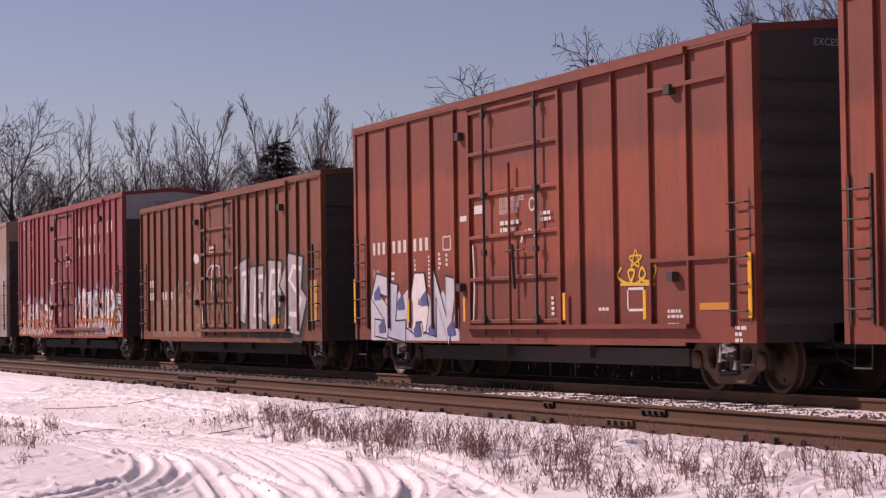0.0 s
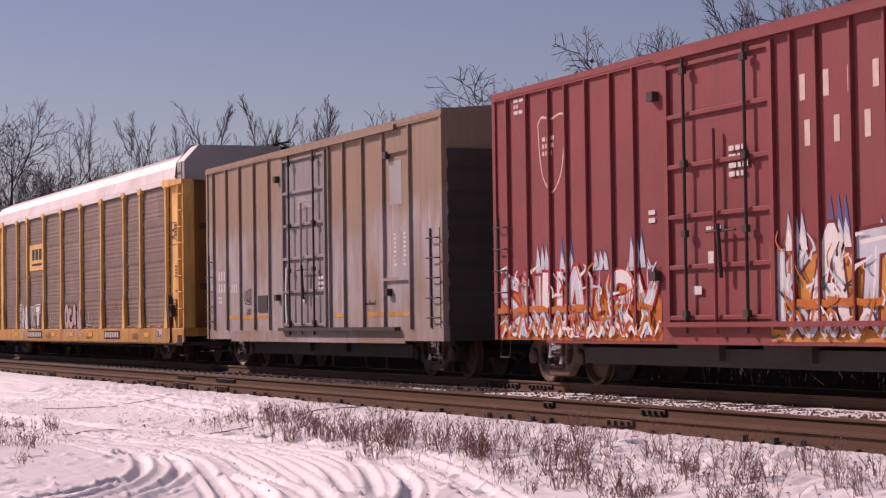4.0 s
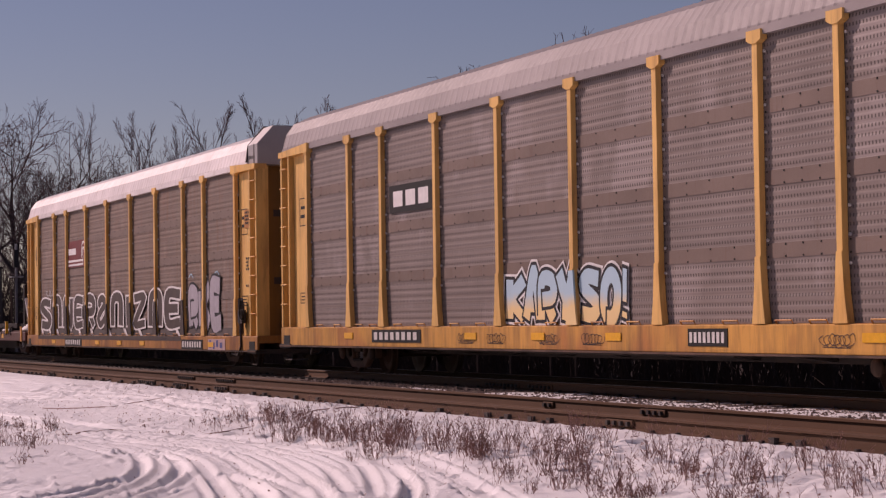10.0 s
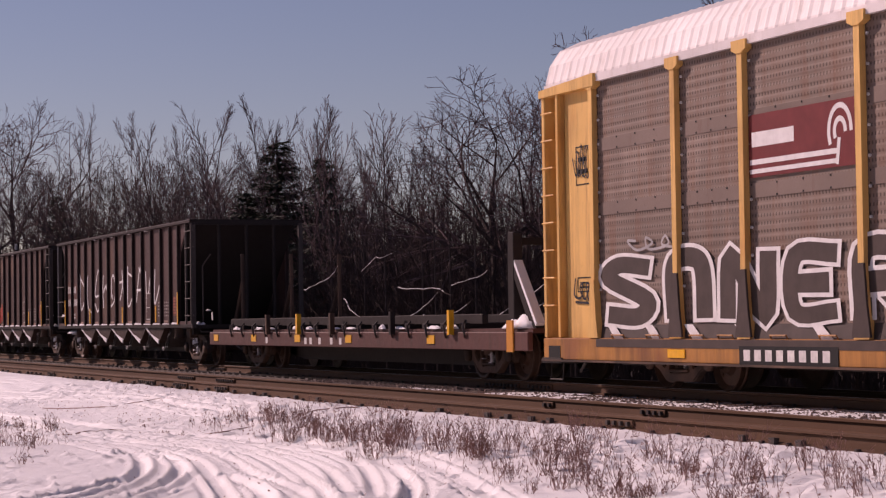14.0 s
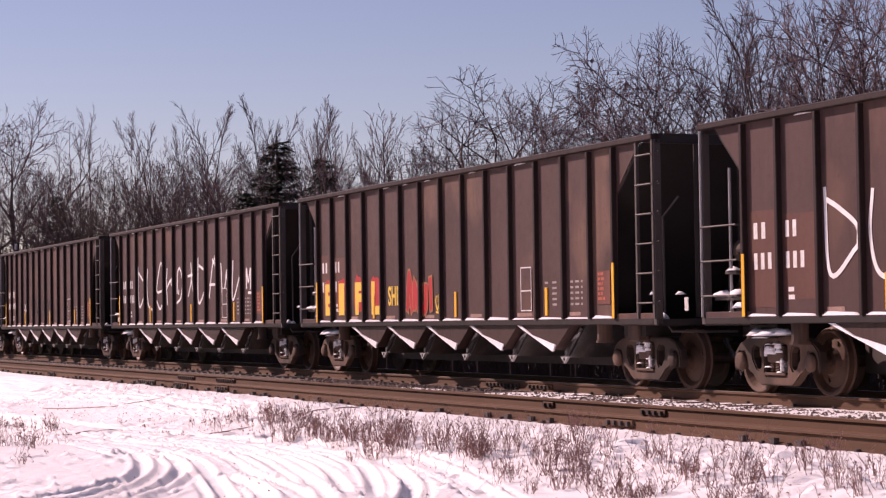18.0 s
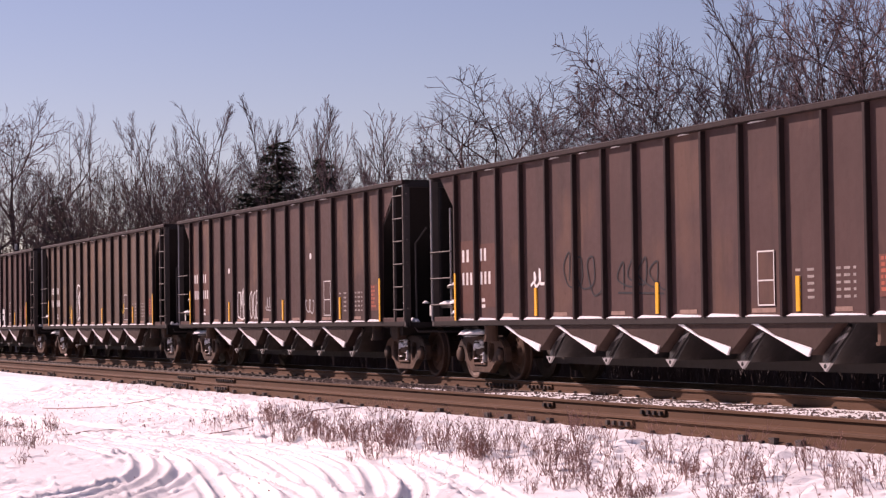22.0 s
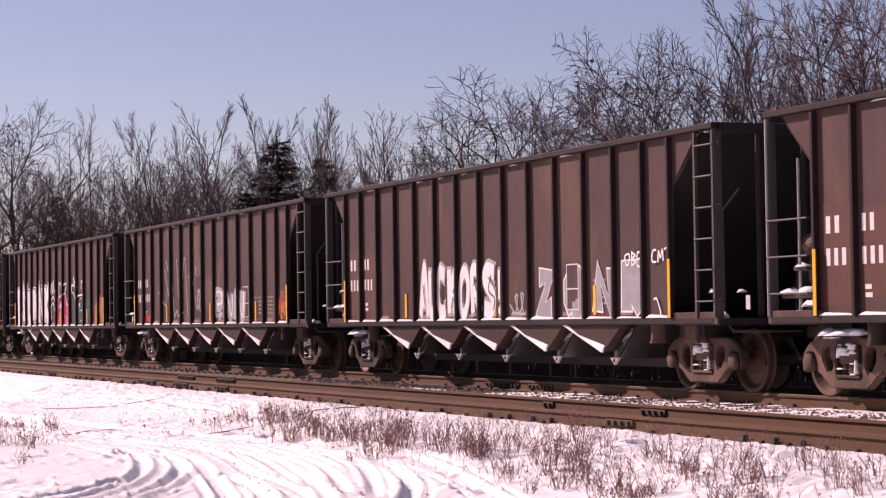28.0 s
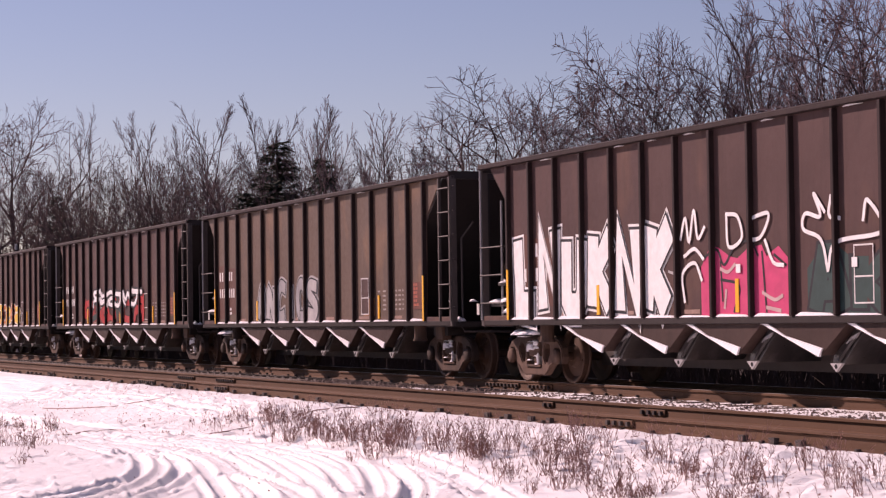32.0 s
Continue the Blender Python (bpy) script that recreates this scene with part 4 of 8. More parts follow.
def build_truck(parent, x, base=1.78, snow=True, r=WHEEL_R):
    """A three-piece freight truck: bolster, two side frames with springs, two wheelsets."""
    truck = part("truck", B(-0.2, 0.2, -1.09, 1.09, 0.45, 0.69).box(-0.3, 0.3, -0.3, 0.3, 0.7, 0.8), M_TRUCK, parent, "rusty cast-steel freight truck", at=(x, 0, 0), bevel=0.02)
    h = base / 2
    for sy in (-1, 1):
        part("side_frame", SIDE_FRAME, None, truck, at=Matrix.Translation((0, 0.945 if sy > 0 else -1.075, 0)))
        part("spring_seat", B(-0.27, 0.27, *sorted((sy * 0.93, sy * 1.1)), 0.27, 0.31), M_TRUCK, truck, bevel=0.008)
        part("brake_beam", Geo().tube([(-0.62, sy * 0.86, 0.36), (0.62, sy * 0.86, 0.36)], 0.045, 6), M_DARK, truck)
        for sx in (-0.13, 0.0, 0.13):
            coil = [(sx + 0.055 * math.cos(a * 0.9), sy * 1.0 + 0.055 * math.sin(a * 0.9), 0.31 + a * 0.0055) for a in range(0, 29)]
            part("spring", Geo().tube(coil, 0.02, 5), M_GALV if sy < 0 and sx == 0.13 else M_TRUCK, truck)
        for s in (-1, 1):
            part("bearing_cap", Geo().lathe([(0.02, 0), (0.125, 0.0), (0.125, 0.05), (0.09, 0.075), (0.02, 0.075)] if sy > 0 else [(0.02, 0), (0.125, 0.0), (0.125, -0.05), (0.09, -0.075), (0.02, -0.075)], 12), M_TRUCK, truck, at=(s * h, sy * 1.06, r), smooth=True)
        if snow and sy < 0:
            rnd = random.Random(int(x * 10))
            g = Geo()
            for k in range(9):
                w = rnd.uniform(0.03, 0.1)
                lump(g, rnd, rnd.uniform(-0.2, 0.2), -1.09, rnd.choice((0.31, 0.69, 0.69, 0.45, 0.52, 0.38)), w, 0.03, w * rnd.uniform(0.2, 0.5))
            for k in range(5):
                w = rnd.uniform(0.06, 0.13)
                lump(g, rnd, rnd.uniform(-0.16, 0.16), -1.09, 0.56 + 0.02 * k, w, 0.035, rnd.uniform(0.04, 0.1))
            for k in range(3):
                lump(g, rnd, rnd.choice((-0.21, 0.2)), -1.1, 0.33 + 0.1 * k, 0.028, 0.03, rnd.uniform(0.08, 0.16))
            part("snow_clump", g, M_SNOWP, truck, "packed snow caught on the springs", smooth=True)
    wheels = []
    for s in (-1, 1):
        w = part("wheelset", Geo().tube([(0, -0.98, 0), (0, 0.98, 0)], 0.08, 12), M_WHEEL, truck, "steel wheelset with rusty plates", at=(s * h, 0, r))
        for sy in (-1, 1):
            prof = [(0.09, 0.80), (0.16, 0.80), (0.20, 0.74), (0.34, 0.72), (0.40, 0.79), (r - 0.02, 0.80), (r, 0.79), (r + 0.004, 0.71), (r + 0.03, 0.69), (r + 0.025, 0.665), (0.39, 0.665), (0.3, 0.68), (0.15, 0.66), (0.09, 0.66)]
            g = Geo().lathe([(q, sy * y) for q, y in prof], 30)
            for k in range(2):
                a = math.pi * k
                g.tube([(0.27 * math.sin(a), sy * 0.72, 0.27 * math.cos(a)), (0.27 * math.sin(a), sy * 0.75, 0.27 * math.cos(a))], 0.03, 6)
            ob = new("wheel", g.mesh("wheel", M_WHEEL))
            ob.parent = w
            # wheels are one with their axle: joined below
            wheels.append((w, ob))
    for w, ob in wheels:
        bm = bmesh.new()
        bm.from_mesh(w.data)
        bm.from_mesh(ob.data)
        bm.to_mesh(w.data)
        bm.free()
        bpy.data.objects.remove(ob)
    return truck


def build_coupler(parent, x, s, z=0.84, reach=0.75):
    g = Geo().box(min(x, x + s * reach * 0.7), max(x, x + s * reach * 0.7), -0.08, 0.08, z - 0.09, z + 0.09)
    e = x + s * reach * 0.62
    g.prism([(e, -0.17), (e + s * reach * 0.4, -0.15), (e + s * reach * 0.44, 0.06), (e + s * reach * 0.2, 0.17), (e, 0.15)], "z", z - 0.16, z + 0.16)
    part("coupler", g, M_TRUCK, parent, "rusty knuckle coupler", bevel=0.015)
    hose = [(x + s * 0.1, -0.45, z - 0.1), (x + s * 0.3, -0.42, z - 0.35), (x + s * reach * 0.8, -0.3, z - 0.5), (x + s * reach, -0.2, z - 0.4)]
    part("air_hose", Geo().tube(hose, 0.025, 6), M_BLACKP, parent, "black rubber air hose")


def ladder(parent, name, x0, x1, y, z0, z1, n, mat, stiles=True, out=0.09):
    """Separate steel rungs, with two stiles where it is a full ladder."""
    host = parent
    rung = Geo().tube([(x0, y, 0), (x0, y - out, 0), (x1, y - out, 0), (x1, y, 0)], 0.014, 5).mesh("rung", mat)
    for k in range(n):
        part("rung", rung, mat, host, at=(0, 0, z0 + (z1 - z0) * (k + 0.5) / n))
    if stiles:
        for x in (x0, x1):
            part("stile", B(x - 0.025, x + 0.025, y - 0.03, y + 0.02, z0, z1), mat, parent)


# ---- boxcar ----


def build_boxcar(name, x_left, length, eave, sill, ribs, door, mat, label, roof_mat, end_mat, truck_at, panel_door=None, excess=False):
    """A ribbed-side boxcar with one sliding plug door. x is counted from the car's trailing end."""
    half = length / 2
    car = thing(name, (x_left + half + run(0), TRACK_Y, 0), label, "boxcar", "boxcars of the train")
    top = eave - 0.12
    d0, d1 = door
    # body with the door's opening left in the side sheets
    for s in (-1, 1):
        for x0, x1, z0, z1 in ((0, d0, sill, top), (d1, length, sill, top), (d0, d1, sill, sill + 0.32), (d0, d1, top - 0.16, top)):
            part("side_sheet", B(x0 - half, x1 - half, *sorted((s * (SIDE - 0.05), s * SIDE)), z0, z1), mat, car)
    part("underframe", B(-half + 0.1, half - 0.1, -1.42, 1.42, sill + 0.2, sill + 0.34).box(-half, half, -0.3, 0.3, 0.62, sill + 0.25), M_DARK, car)
    for x in (d0 - half + 0.3, d1 - half - 0.3):
        part("brake_rigging", B(x - 0.6, x + 0.6, -1.2, 1.2, 0.45, sill + 0.2), M_DARK, car)
    part("centre_sill", B(-half + 2.6, half - 2.6, -1.1, 1.1, 0.36, 0.62), M_DARK, car)
    # ends: corrugated, with a light upper band on tall cars
    for s in (-1, 1):
        e = s * half
        g = Geo()
        pts = []
        zs = [sill + 0.25 + k * 0.11 for k in range(int((top - 0.75 - sill) / 0.11))]
        for k, z in enumerate(zs):
            pts.append((e + s * (0.05 if k % 4 in (1, 2) else 0.0), z))
        pts = [(e - s * 0.06, zs[0])] + pts + [(e - s * 0.06, zs[-1])]
        g.prism([(x, z) for x, z in pts], "y", -1.42, 1.42)
        # the ends get no sun; their shade is put in as black
        part("corrugated_end", g, M_DARK, car, "corrugated steel end, blackened for shade")
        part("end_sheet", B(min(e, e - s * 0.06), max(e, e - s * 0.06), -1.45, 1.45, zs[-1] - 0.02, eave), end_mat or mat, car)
        part("end_sill", B(min(e, e - s * 0.3), max(e, e - s * 0.3), -1.45, 1.45, sill, sill + 0.28), mat if end_mat is None else M_DARK, car)
        build_coupler(car, e, s)
        part("corner_step", Geo().tube([(e - s * 0.12, -1.46, sill + 0.02), (e - s * 0.12, -1.48, sill - 0.3), (e - s * 0.5, -1.48, sill - 0.3), (e - s * 0.5, -1.46, sill + 0.02)], 0.016, 5), M_DARK, car)
    # roof with shallow ridge and raised cross seams
    g = Geo().prism([(-SIDE - 0.03, eave - 0.12), (-SIDE - 0.03, eave - 0.02), (0, eave + 0.12), (SIDE + 0.03, eave - 0.02), (SIDE + 0.03, eave - 0.12), (0, eave)], "x", -half - 0.03, half + 0.03)
    for k in range(15):
        x = -half + 0.3 + k * (length - 0.6) / 14
        g.prism([(-SIDE + 0.05, eave), (0, eave + 0.13), (SIDE - 0.05, eave), (SIDE - 0.05, eave - 0.04), (0, eave + 0.09), (-SIDE + 0.05, eave - 0.04)], "x", x - 0.03, x + 0.03)
    part("roof", g, roof_mat, car, "low ridged sheet roof")
    for sy in (-1, 1):
        part("top_chord", B(-half, half, *sorted((sy * (SIDE - 0.02), sy * (SIDE + 0.045))), top - 0.04, eave - 0.13), mat, car)
        part("side_sill", B(-half + 2.0, half - 2.0, *sorted((sy * (SIDE - 0.03), sy * (SIDE + 0.002))), sill - 0.05, sill + 0.2), mat, car)
        for x in ribs:
            part("rib", B(-0.026, 0.026, *sorted((sy * SIDE, sy * (SIDE + 0.056))), sill + 0.22, top - 0.04), mat, car, at=(x - half, 0, 0), bevel=0.006)
        for x in (0.05, length - 0.05):
            part("corner_post", B(-0.06, 0.06, *sorted((sy * (SIDE - 0.1), sy * (SIDE + 0.03))), sill, top), mat, car, at=(x - half, 0, 0))
    # the door, proud of the side, with its frames, rods and hardware
    for sy in (-1, 1):
        a, b = sorted((sy * (SIDE - 0.08), sy * (SIDE - 0.01)))
        dz0, dz1 = sill + 0.33, top - 0.18
        dr = part("door", B(d0 - half + 0.04, d1 - half - 0.04, a, b, dz0, dz1), M_GREYDOOR if mat is M_GREY else mat, car, "sliding plug door with rods and latches")
        if sy > 0:
            continue
        yo = -SIDE - 0.05
        for x in (d0 + 0.06, d1 - 0.06):
            part("door_post", B(x - half - 0.05, x - half + 0.05, yo, -SIDE + 0.02, dz0 - 0.05, dz1 + 0.05), M_GREYDOOR if mat is M_GREY else mat, dr)
        n = 5
        for k in range(n + 1):
            z = dz0 + (dz1 - dz0) * k / n
            part("door_rail", B(d0 - half + 0.05, d1 - half - 0.05, yo + 0.005, -SIDE, z - 0.035, z + 0.035), M_GREYDOOR if mat is M_GREY else mat, dr, bevel=0.01)
        for fx in (0.22, 0.5, 0.78):
            x = d0 + (d1 - d0) * fx - half
            part("locking_rod" if fx != 0.5 else "door_stiffener", Geo().tube([(x, yo - 0.03, dz0 - 0.22), (x, yo - 0.03, dz1 + (0.12 if fx != 0.5 else -1.0))], 0.026, 6), mat if fx == 0.5 else M_DARK, dr)
            if fx != 0.5:
                for z in (dz0 + 0.05, dz0 + 1.2, dz0 + 2.2, dz1 - 0.1):
                    part("rod_bracket", B(x - 0.06, x + 0.06, yo - 0.07, yo, z - 0.05, z + 0.05), M_DARK, dr)
        x = d0 + (d1 - d0) * 0.56 - half
        part("door_handle", Geo().tube([(x, yo - 0.05, dz0 + 0.55), (x - 0.02, yo - 0.08, dz0 + 1.3)], 0.03, 6).tube([(x - 0.4, yo - 0.05, dz0 + 1.2), (x + 0.4, yo - 0.05, dz0 + 1.2)], 0.016, 5), M_DARK, dr)
        part("lower_track", B(d0 - half - 0.1, min(d1 + 4.2, length - 0.9) - half, yo - 0.07, -SIDE, sill + 0.2, sill + 0.27), M_DARK if mat is M_GREY else mat, car, "door track")
        part("upper_track", B(d0 - half - 0.15, min(d1 + 4.2, length - 0.9) - half, yo - 0.05, -SIDE, top - 0.08, top + 0.02), mat, car, "door track")
        for x in (d0 - 0.3, d1 + 3.7):
            for z in (sill + 0.95, top - 0.55):
                part("door_stop", B(x - half - 0.09, x - half + 0.09, -SIDE - 0.11, -SIDE, z - 0.07, z + 0.07), M_DARK, car)
    if panel_door:
        # smooth inset panel between two ribs beside the door's open place
        x0, x1 = panel_door
        for z in (sill + 1.2, top - 0.5):
            part("panel_frame", B(x0 - half, x1 - half, -SIDE - 0.06, -SIDE, z - 0.03, z + 0.03), mat, car)
    # grab rungs at the corners
    for x0, x1 in ((0.12, 0.6), (length - 0.62, length - 0.12)):
        ladder(car, "grab_rungs", x0 - half, x1 - half, -SIDE, sill + 0.25, sill + 2.1, 5, M_DARK, out=0.1)
    for s in (-1, 1):
        build_truck(car, s * truck_at)
    return car


# ---- autorack ----
POSTS = (1.8, 4.43, 6.32, 9.12, 11.93, 14.82, 17.65, 20.48, 22.42, 25.22)


def corrugated(x0, x1, z0, z1, y, pitch=0.13, deep=0.0045):
    """A sheet of horizontal flutes."""
    n = max(2, int((z1 - z0) / pitch))
    prof = []
    for k in range(n):
        a = z0 + (z1 - z0) * k / n
        h = (z1 - z0) / n
        prof += [(y, a), (y - deep, a + h * 0.2), (y - deep, a + h * 0.6), (y, a + h * 0.8)]
    prof.append((y, z1))
    vs = [(x, q, z) for x in (x0, x1) for q, z in prof]
    m = len(prof)
    return vs, [(i, i + 1, m + i + 1, m + i) for i in range(m - 1)]


def build_autorack(name, x_left, label, roof_mat, panel_mat, drop=0.0, deck_mat=M_DECK):
    length, half = 27.0, 13.5
    car = thing(name, (x_left + half + run(0), TRACK_Y, 0), label, "autorack", "autoracks of the train")
    deck0, deck1, eave = 0.58 - drop * 0.75, 0.98 - drop, 4.88 - drop * 0.4
    part("deck", B(-half, half, -SIDE - 0.02, SIDE + 0.02, deck0 + 0.18, deck1), deck_mat, car, "yellow flatcar deck, rusty and stained")
    for sy in (-1, 1):
        part("side_sill", B(-half, half, *sorted((sy * (SIDE + 0.02), sy * (SIDE + 0.07))), deck0, deck1 - 0.01), deck_mat, car, bevel=0.01)
        part("sill_flange", B(-half, half, *sorted((sy * (SIDE - 0.1), sy * (SIDE + 0.12))), deck0 - 0.03, deck0), M_TRUCK, car, "rusty lower flange")
    part("centre_sill", B(-half + 0.5, half - 0.5, -0.4, 0.4, 0.42 - drop * 0.5, deck0 + 0.2).box(-5.5, 5.5, -1.1, 1.1, 0.5 - drop * 0.6, deck0 + 0.1), M_DARK, car)
    for k in range(8):
        x = -7 + k * 2.0
        part("cross_bearer", Geo().prism([(-1.45, deck0), (-0.5, 0.45 - drop * 0.5), (0.5, 0.45 - drop * 0.5), (1.45, deck0), (1.45, deck0 + 0.1), (-1.45, deck0 + 0.1)], "x", x - 0.08, x + 0.08), M_DARK, car)
    part("interior_deck", B(-half + 0.6, half - 0.6, -1.3, 1.3, 2.3, 2.36).box(-half + 0.6, half - 0.6, -1.3, 1.3, 3.6, 3.66), M_DARK, car)
    # perforated steel side panels between the posts
    for sy in (-1, 1):
        for x0, x1 in zip(POSTS[:-1], POSTS[1:]):
            for k in range(4):
                z0 = deck1 + (eave - deck1 - 0.02) * k / 4
                z1 = deck1 + (eave - deck1 - 0.02) * (k + 1) / 4
                vs, fs = corrugated(x0 - half + 0.05, x1 - half - 0.05, z0 + 0.001, z1 - 0.001, -SIDE + 0.035 + (0.003 if k % 2 else 0))
                if sy > 0:
                    vs = [(x, -y, z) for x, y, z in vs]
                p = part("side_panel", Geo().raw(vs, fs), panel_mat, car)
                if sy < 0:
                    g = Geo()
                    for bx in range(5):
                        xx = x0 - half + 0.12 + (x1 - x0 - 0.24) * bx / 4
                        for dz in (0.08, -0.08):
                            if k:
                                g.box(xx - 0.013, xx + 0.013, -SIDE + 0.015, -SIDE + 0.03, z0 + dz - 0.013, z0 + dz + 0.013)
                    if g.v:
                        band = part("lap_band", B(x0 - half + 0.05, x1 - half - 0.05, -SIDE + 0.022, -SIDE + 0.034, z0 - 0.1, z0 + 0.1), M_LAP, p)
                        part("bolting", g, M_BLACKP, p)
        for x in POSTS:
            wide = x in (POSTS[0], POSTS[-1])
            w = 0.064
            g = Geo()
            a, b = sorted((sy * (SIDE - 0.02), sy * (SIDE + 0.07)))
            g.box(-w, w, a, b, deck1, eave + 0.04)
            g.prism([(-w, deck1 + 0.9), (-w * 1.7, deck1 + 0.35), (-w * 2.6, deck1), (w * 2.6, deck1), (w * 1.7, deck1 + 0.35), (w, deck1 + 0.9)], "y", *sorted((sy * (SIDE - 0.02), sy * (SIDE + 0.085))))
            g.prism([(-w, eave - 0.14), (-w * 2.9, eave - 0.09), (-w * 2.9, eave + 0.04), (w * 2.9, eave + 0.04), (w * 2.9, eave - 0.09), (w, eave - 0.14)], "y", *sorted((sy * (SIDE - 0.02), sy * (SIDE + 0.085))))
            post = part("side_post", g, M_YELLOW, car, at=(x - half, 0, 0))
            if sy < 0:
                g = Geo()
                for k in range(9):
                    z = deck1 + 0.75 + k * (eave - deck1 - 1.0) / 8
                    for s in (-1, 1):
                        g.tube([(s * 0.115, -SIDE + 0.03, z), (s * 0.115, -SIDE + 0.002, z)], 0.022, 6)
                part("bolting", g, M_WHITE, post)
    # roof: flat crown, curved shoulders, cross flutes
    prof = [(-SIDE - 0.02, eave), (-SIDE - 0.02, eave + 0.13), (-1.44, eave + 0.42), (-1.25, eave + 0.68), (-0.85, eave + 0.86), (0, eave + 0.92)]
    prof += [(-y, z) for y, z in prof[-2::-1]]
    n = 400
    x0r, x1r = -half + 0.12, half - 0.75
    vs, fs = [], []
    m = len(prof)
    for k in range(n + 1):
        x = x0r + (x1r - x0r) * k / n
        s = 1.0 if k % 4 == 0 else 0.992 if roof_mat is M_ROOFG else 0.99
        for j, (y, z) in enumerate(prof):
            q = s if 0 < j < m - 1 else 1.0
            vs.append((x, y * q, eave + (z - eave) * q))
    for k in range(n):
        fs += [(k * m + j, (k + 1) * m + j, (k + 1) * m + j + 1, k * m + j + 1) for j in range(m - 1)]
    part("roof", Geo().raw(vs, fs), roof_mat, car, "corrugated steel roof with rounded shoulders")
    for sy in (-1, 1):
        part("eave_strip", B(x0r, x1r, *sorted((sy * (SIDE - 0.03), sy * (SIDE + 0.05))), eave - 0.03, eave + 0.09), roof_mat, car)
    # end doors and the white upper hood
    for s in (-1, 1):
        e = s * (half - 0.45)
        if s > 0:
            hood = roof_mat if roof_mat is M_ROOFG else M_GALV
            part("roof_end", Geo().prism([(-1.5, eave), (-1.5, eave + 0.5), (-1.1, eave + 0.93), (1.1, eave + 0.93), (1.5, eave + 0.5), (1.5, eave)], "x", *sorted((s * (half - 0.8), s * (half - 0.06)))), hood, car, "bare metal hood at the roof's end", bevel=0.01)
            part("hood_seam", B(*sorted((s * (half - 0.34), s * (half - 0.3))), -1.51, -1.5, eave, eave + 0.5), M_LADDER, car)
            part("hood_flange", Geo().prism([(-1.55, eave + 0.1), (-1.5, eave + 0.5), (-1.1, eave + 0.97), (-1.0, eave + 0.97), (-1.0, eave + 0.9), (-1.4, eave + 0.46), (-1.46, eave + 0.1)], "x", *sorted((s * (half - 0.86), s * (half - 0.8)))), M_DARK, car)
            g = Geo()
            for k in range(6):
                a = s * (half - 0.72 + 0.075 * k)
                flat(g, [(a, eave + 0.16), (a + 0.04, eave + 0.16), (a + 0.04, eave + 0.24), (a, eave + 0.24)], -1.504)
            part("print", g, M_BLACKP, car)
        else:
            # the roof runs out over the trailing end, closed by a plain gable
            part("roof_gable", Geo().prism([(-1.46, eave), (-1.46, eave + 0.1), (-1.4, eave + 0.4), (-1.2, eave + 0.64), (-0.82, eave + 0.82), (0, eave + 0.88), (0.82, eave + 0.82), (1.2, eave + 0.64), (1.4, eave + 0.4), (1.46, eave + 0.1), (1.46, eave)], "x", -half + 0.16, -half + 0.2), roof_mat, car, "plain sheet that closes the roof's end")
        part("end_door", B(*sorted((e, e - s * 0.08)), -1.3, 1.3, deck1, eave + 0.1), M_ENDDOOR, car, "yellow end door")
        for z in (2.0, 3.6):
            part("end_door_slot", B(*sorted((e, e + s * 0.03)), -1.0, 1.0, z, z + 0.16), M_DARK, car)
        for sy in (-1, 1):
            # corner sheets, posts and rungs
            xa, xb = s * (half - 1.72), s * (half - 0.12)
            part("corner_sheet", B(*sorted((xa, xb - s * 0.55)), *sorted((sy * (SIDE - 0.12), sy * (SIDE - 0.05))), deck1, eave - 0.05), M_YELLOW, car)
            part("corner_post", B(*sorted((s * (half - 0.62), s * (half - 0.53))), *sorted((sy * (SIDE - 0.1), sy * (SIDE + 0.06))), deck1, eave), M_YELLOW, car, bevel=0.01)
            part("end_post", B(*sorted((s * (half - 0.12), s * (half - 0.02))), *sorted((sy * (SIDE - 0.25), sy * (SIDE + 0.06))), deck1, eave - 0.02), M_YELLOW, car, bevel=0.01)
            part("top_beam", Geo().prism([(xa - s * 0.25, eave - 0.1), (s * half, eave - 0.1), (s * half, eave + 0.02), (xa - s * 0.25, eave + 0.1)], "y", *sorted((sy * (SIDE - 0.2), sy * (SIDE + 0.1)))), M_YELLOW, car)
            ladder(car, "grab_rungs", *sorted((s * (half - 0.48), s * (half - 0.06))), sy * SIDE if sy < 0 else SIDE + 0.1, deck1 + 0.3, eave - 0.15, 8, M_YELLOW, stiles=False)
        build_coupler(car, s * half, s)
        part("uncoupling_bracket", B(*sorted((s * half, s * (half - 0.7))), -SIDE - 0.1, SIDE + 0.1, deck0 - 0.06, deck0 + 0.03), M_DARK, car)
        build_truck(car, s * 9.88, snow=False, r=0.42)
    # tie-down staples along the deck edge, steps and hoses below the ends
    rnd = random.Random(int(x_left))
    for x0, x1 in zip(POSTS[:-1], POSTS[1:]):
        for f in (0.3, 0.72):
            x = x0 + (x1 - x0) * f - half
            part("staple", Geo().tube([(x - 0.2, -SIDE - 0.03, deck1 - 0.01), (x - 0.2, -SIDE - 0.06, deck1 + 0.045), (x + 0.2, -SIDE - 0.06, deck1 + 0.045), (x + 0.2, -SIDE - 0.03, deck1 - 0.01)], 0.013, 5), deck_mat, car)
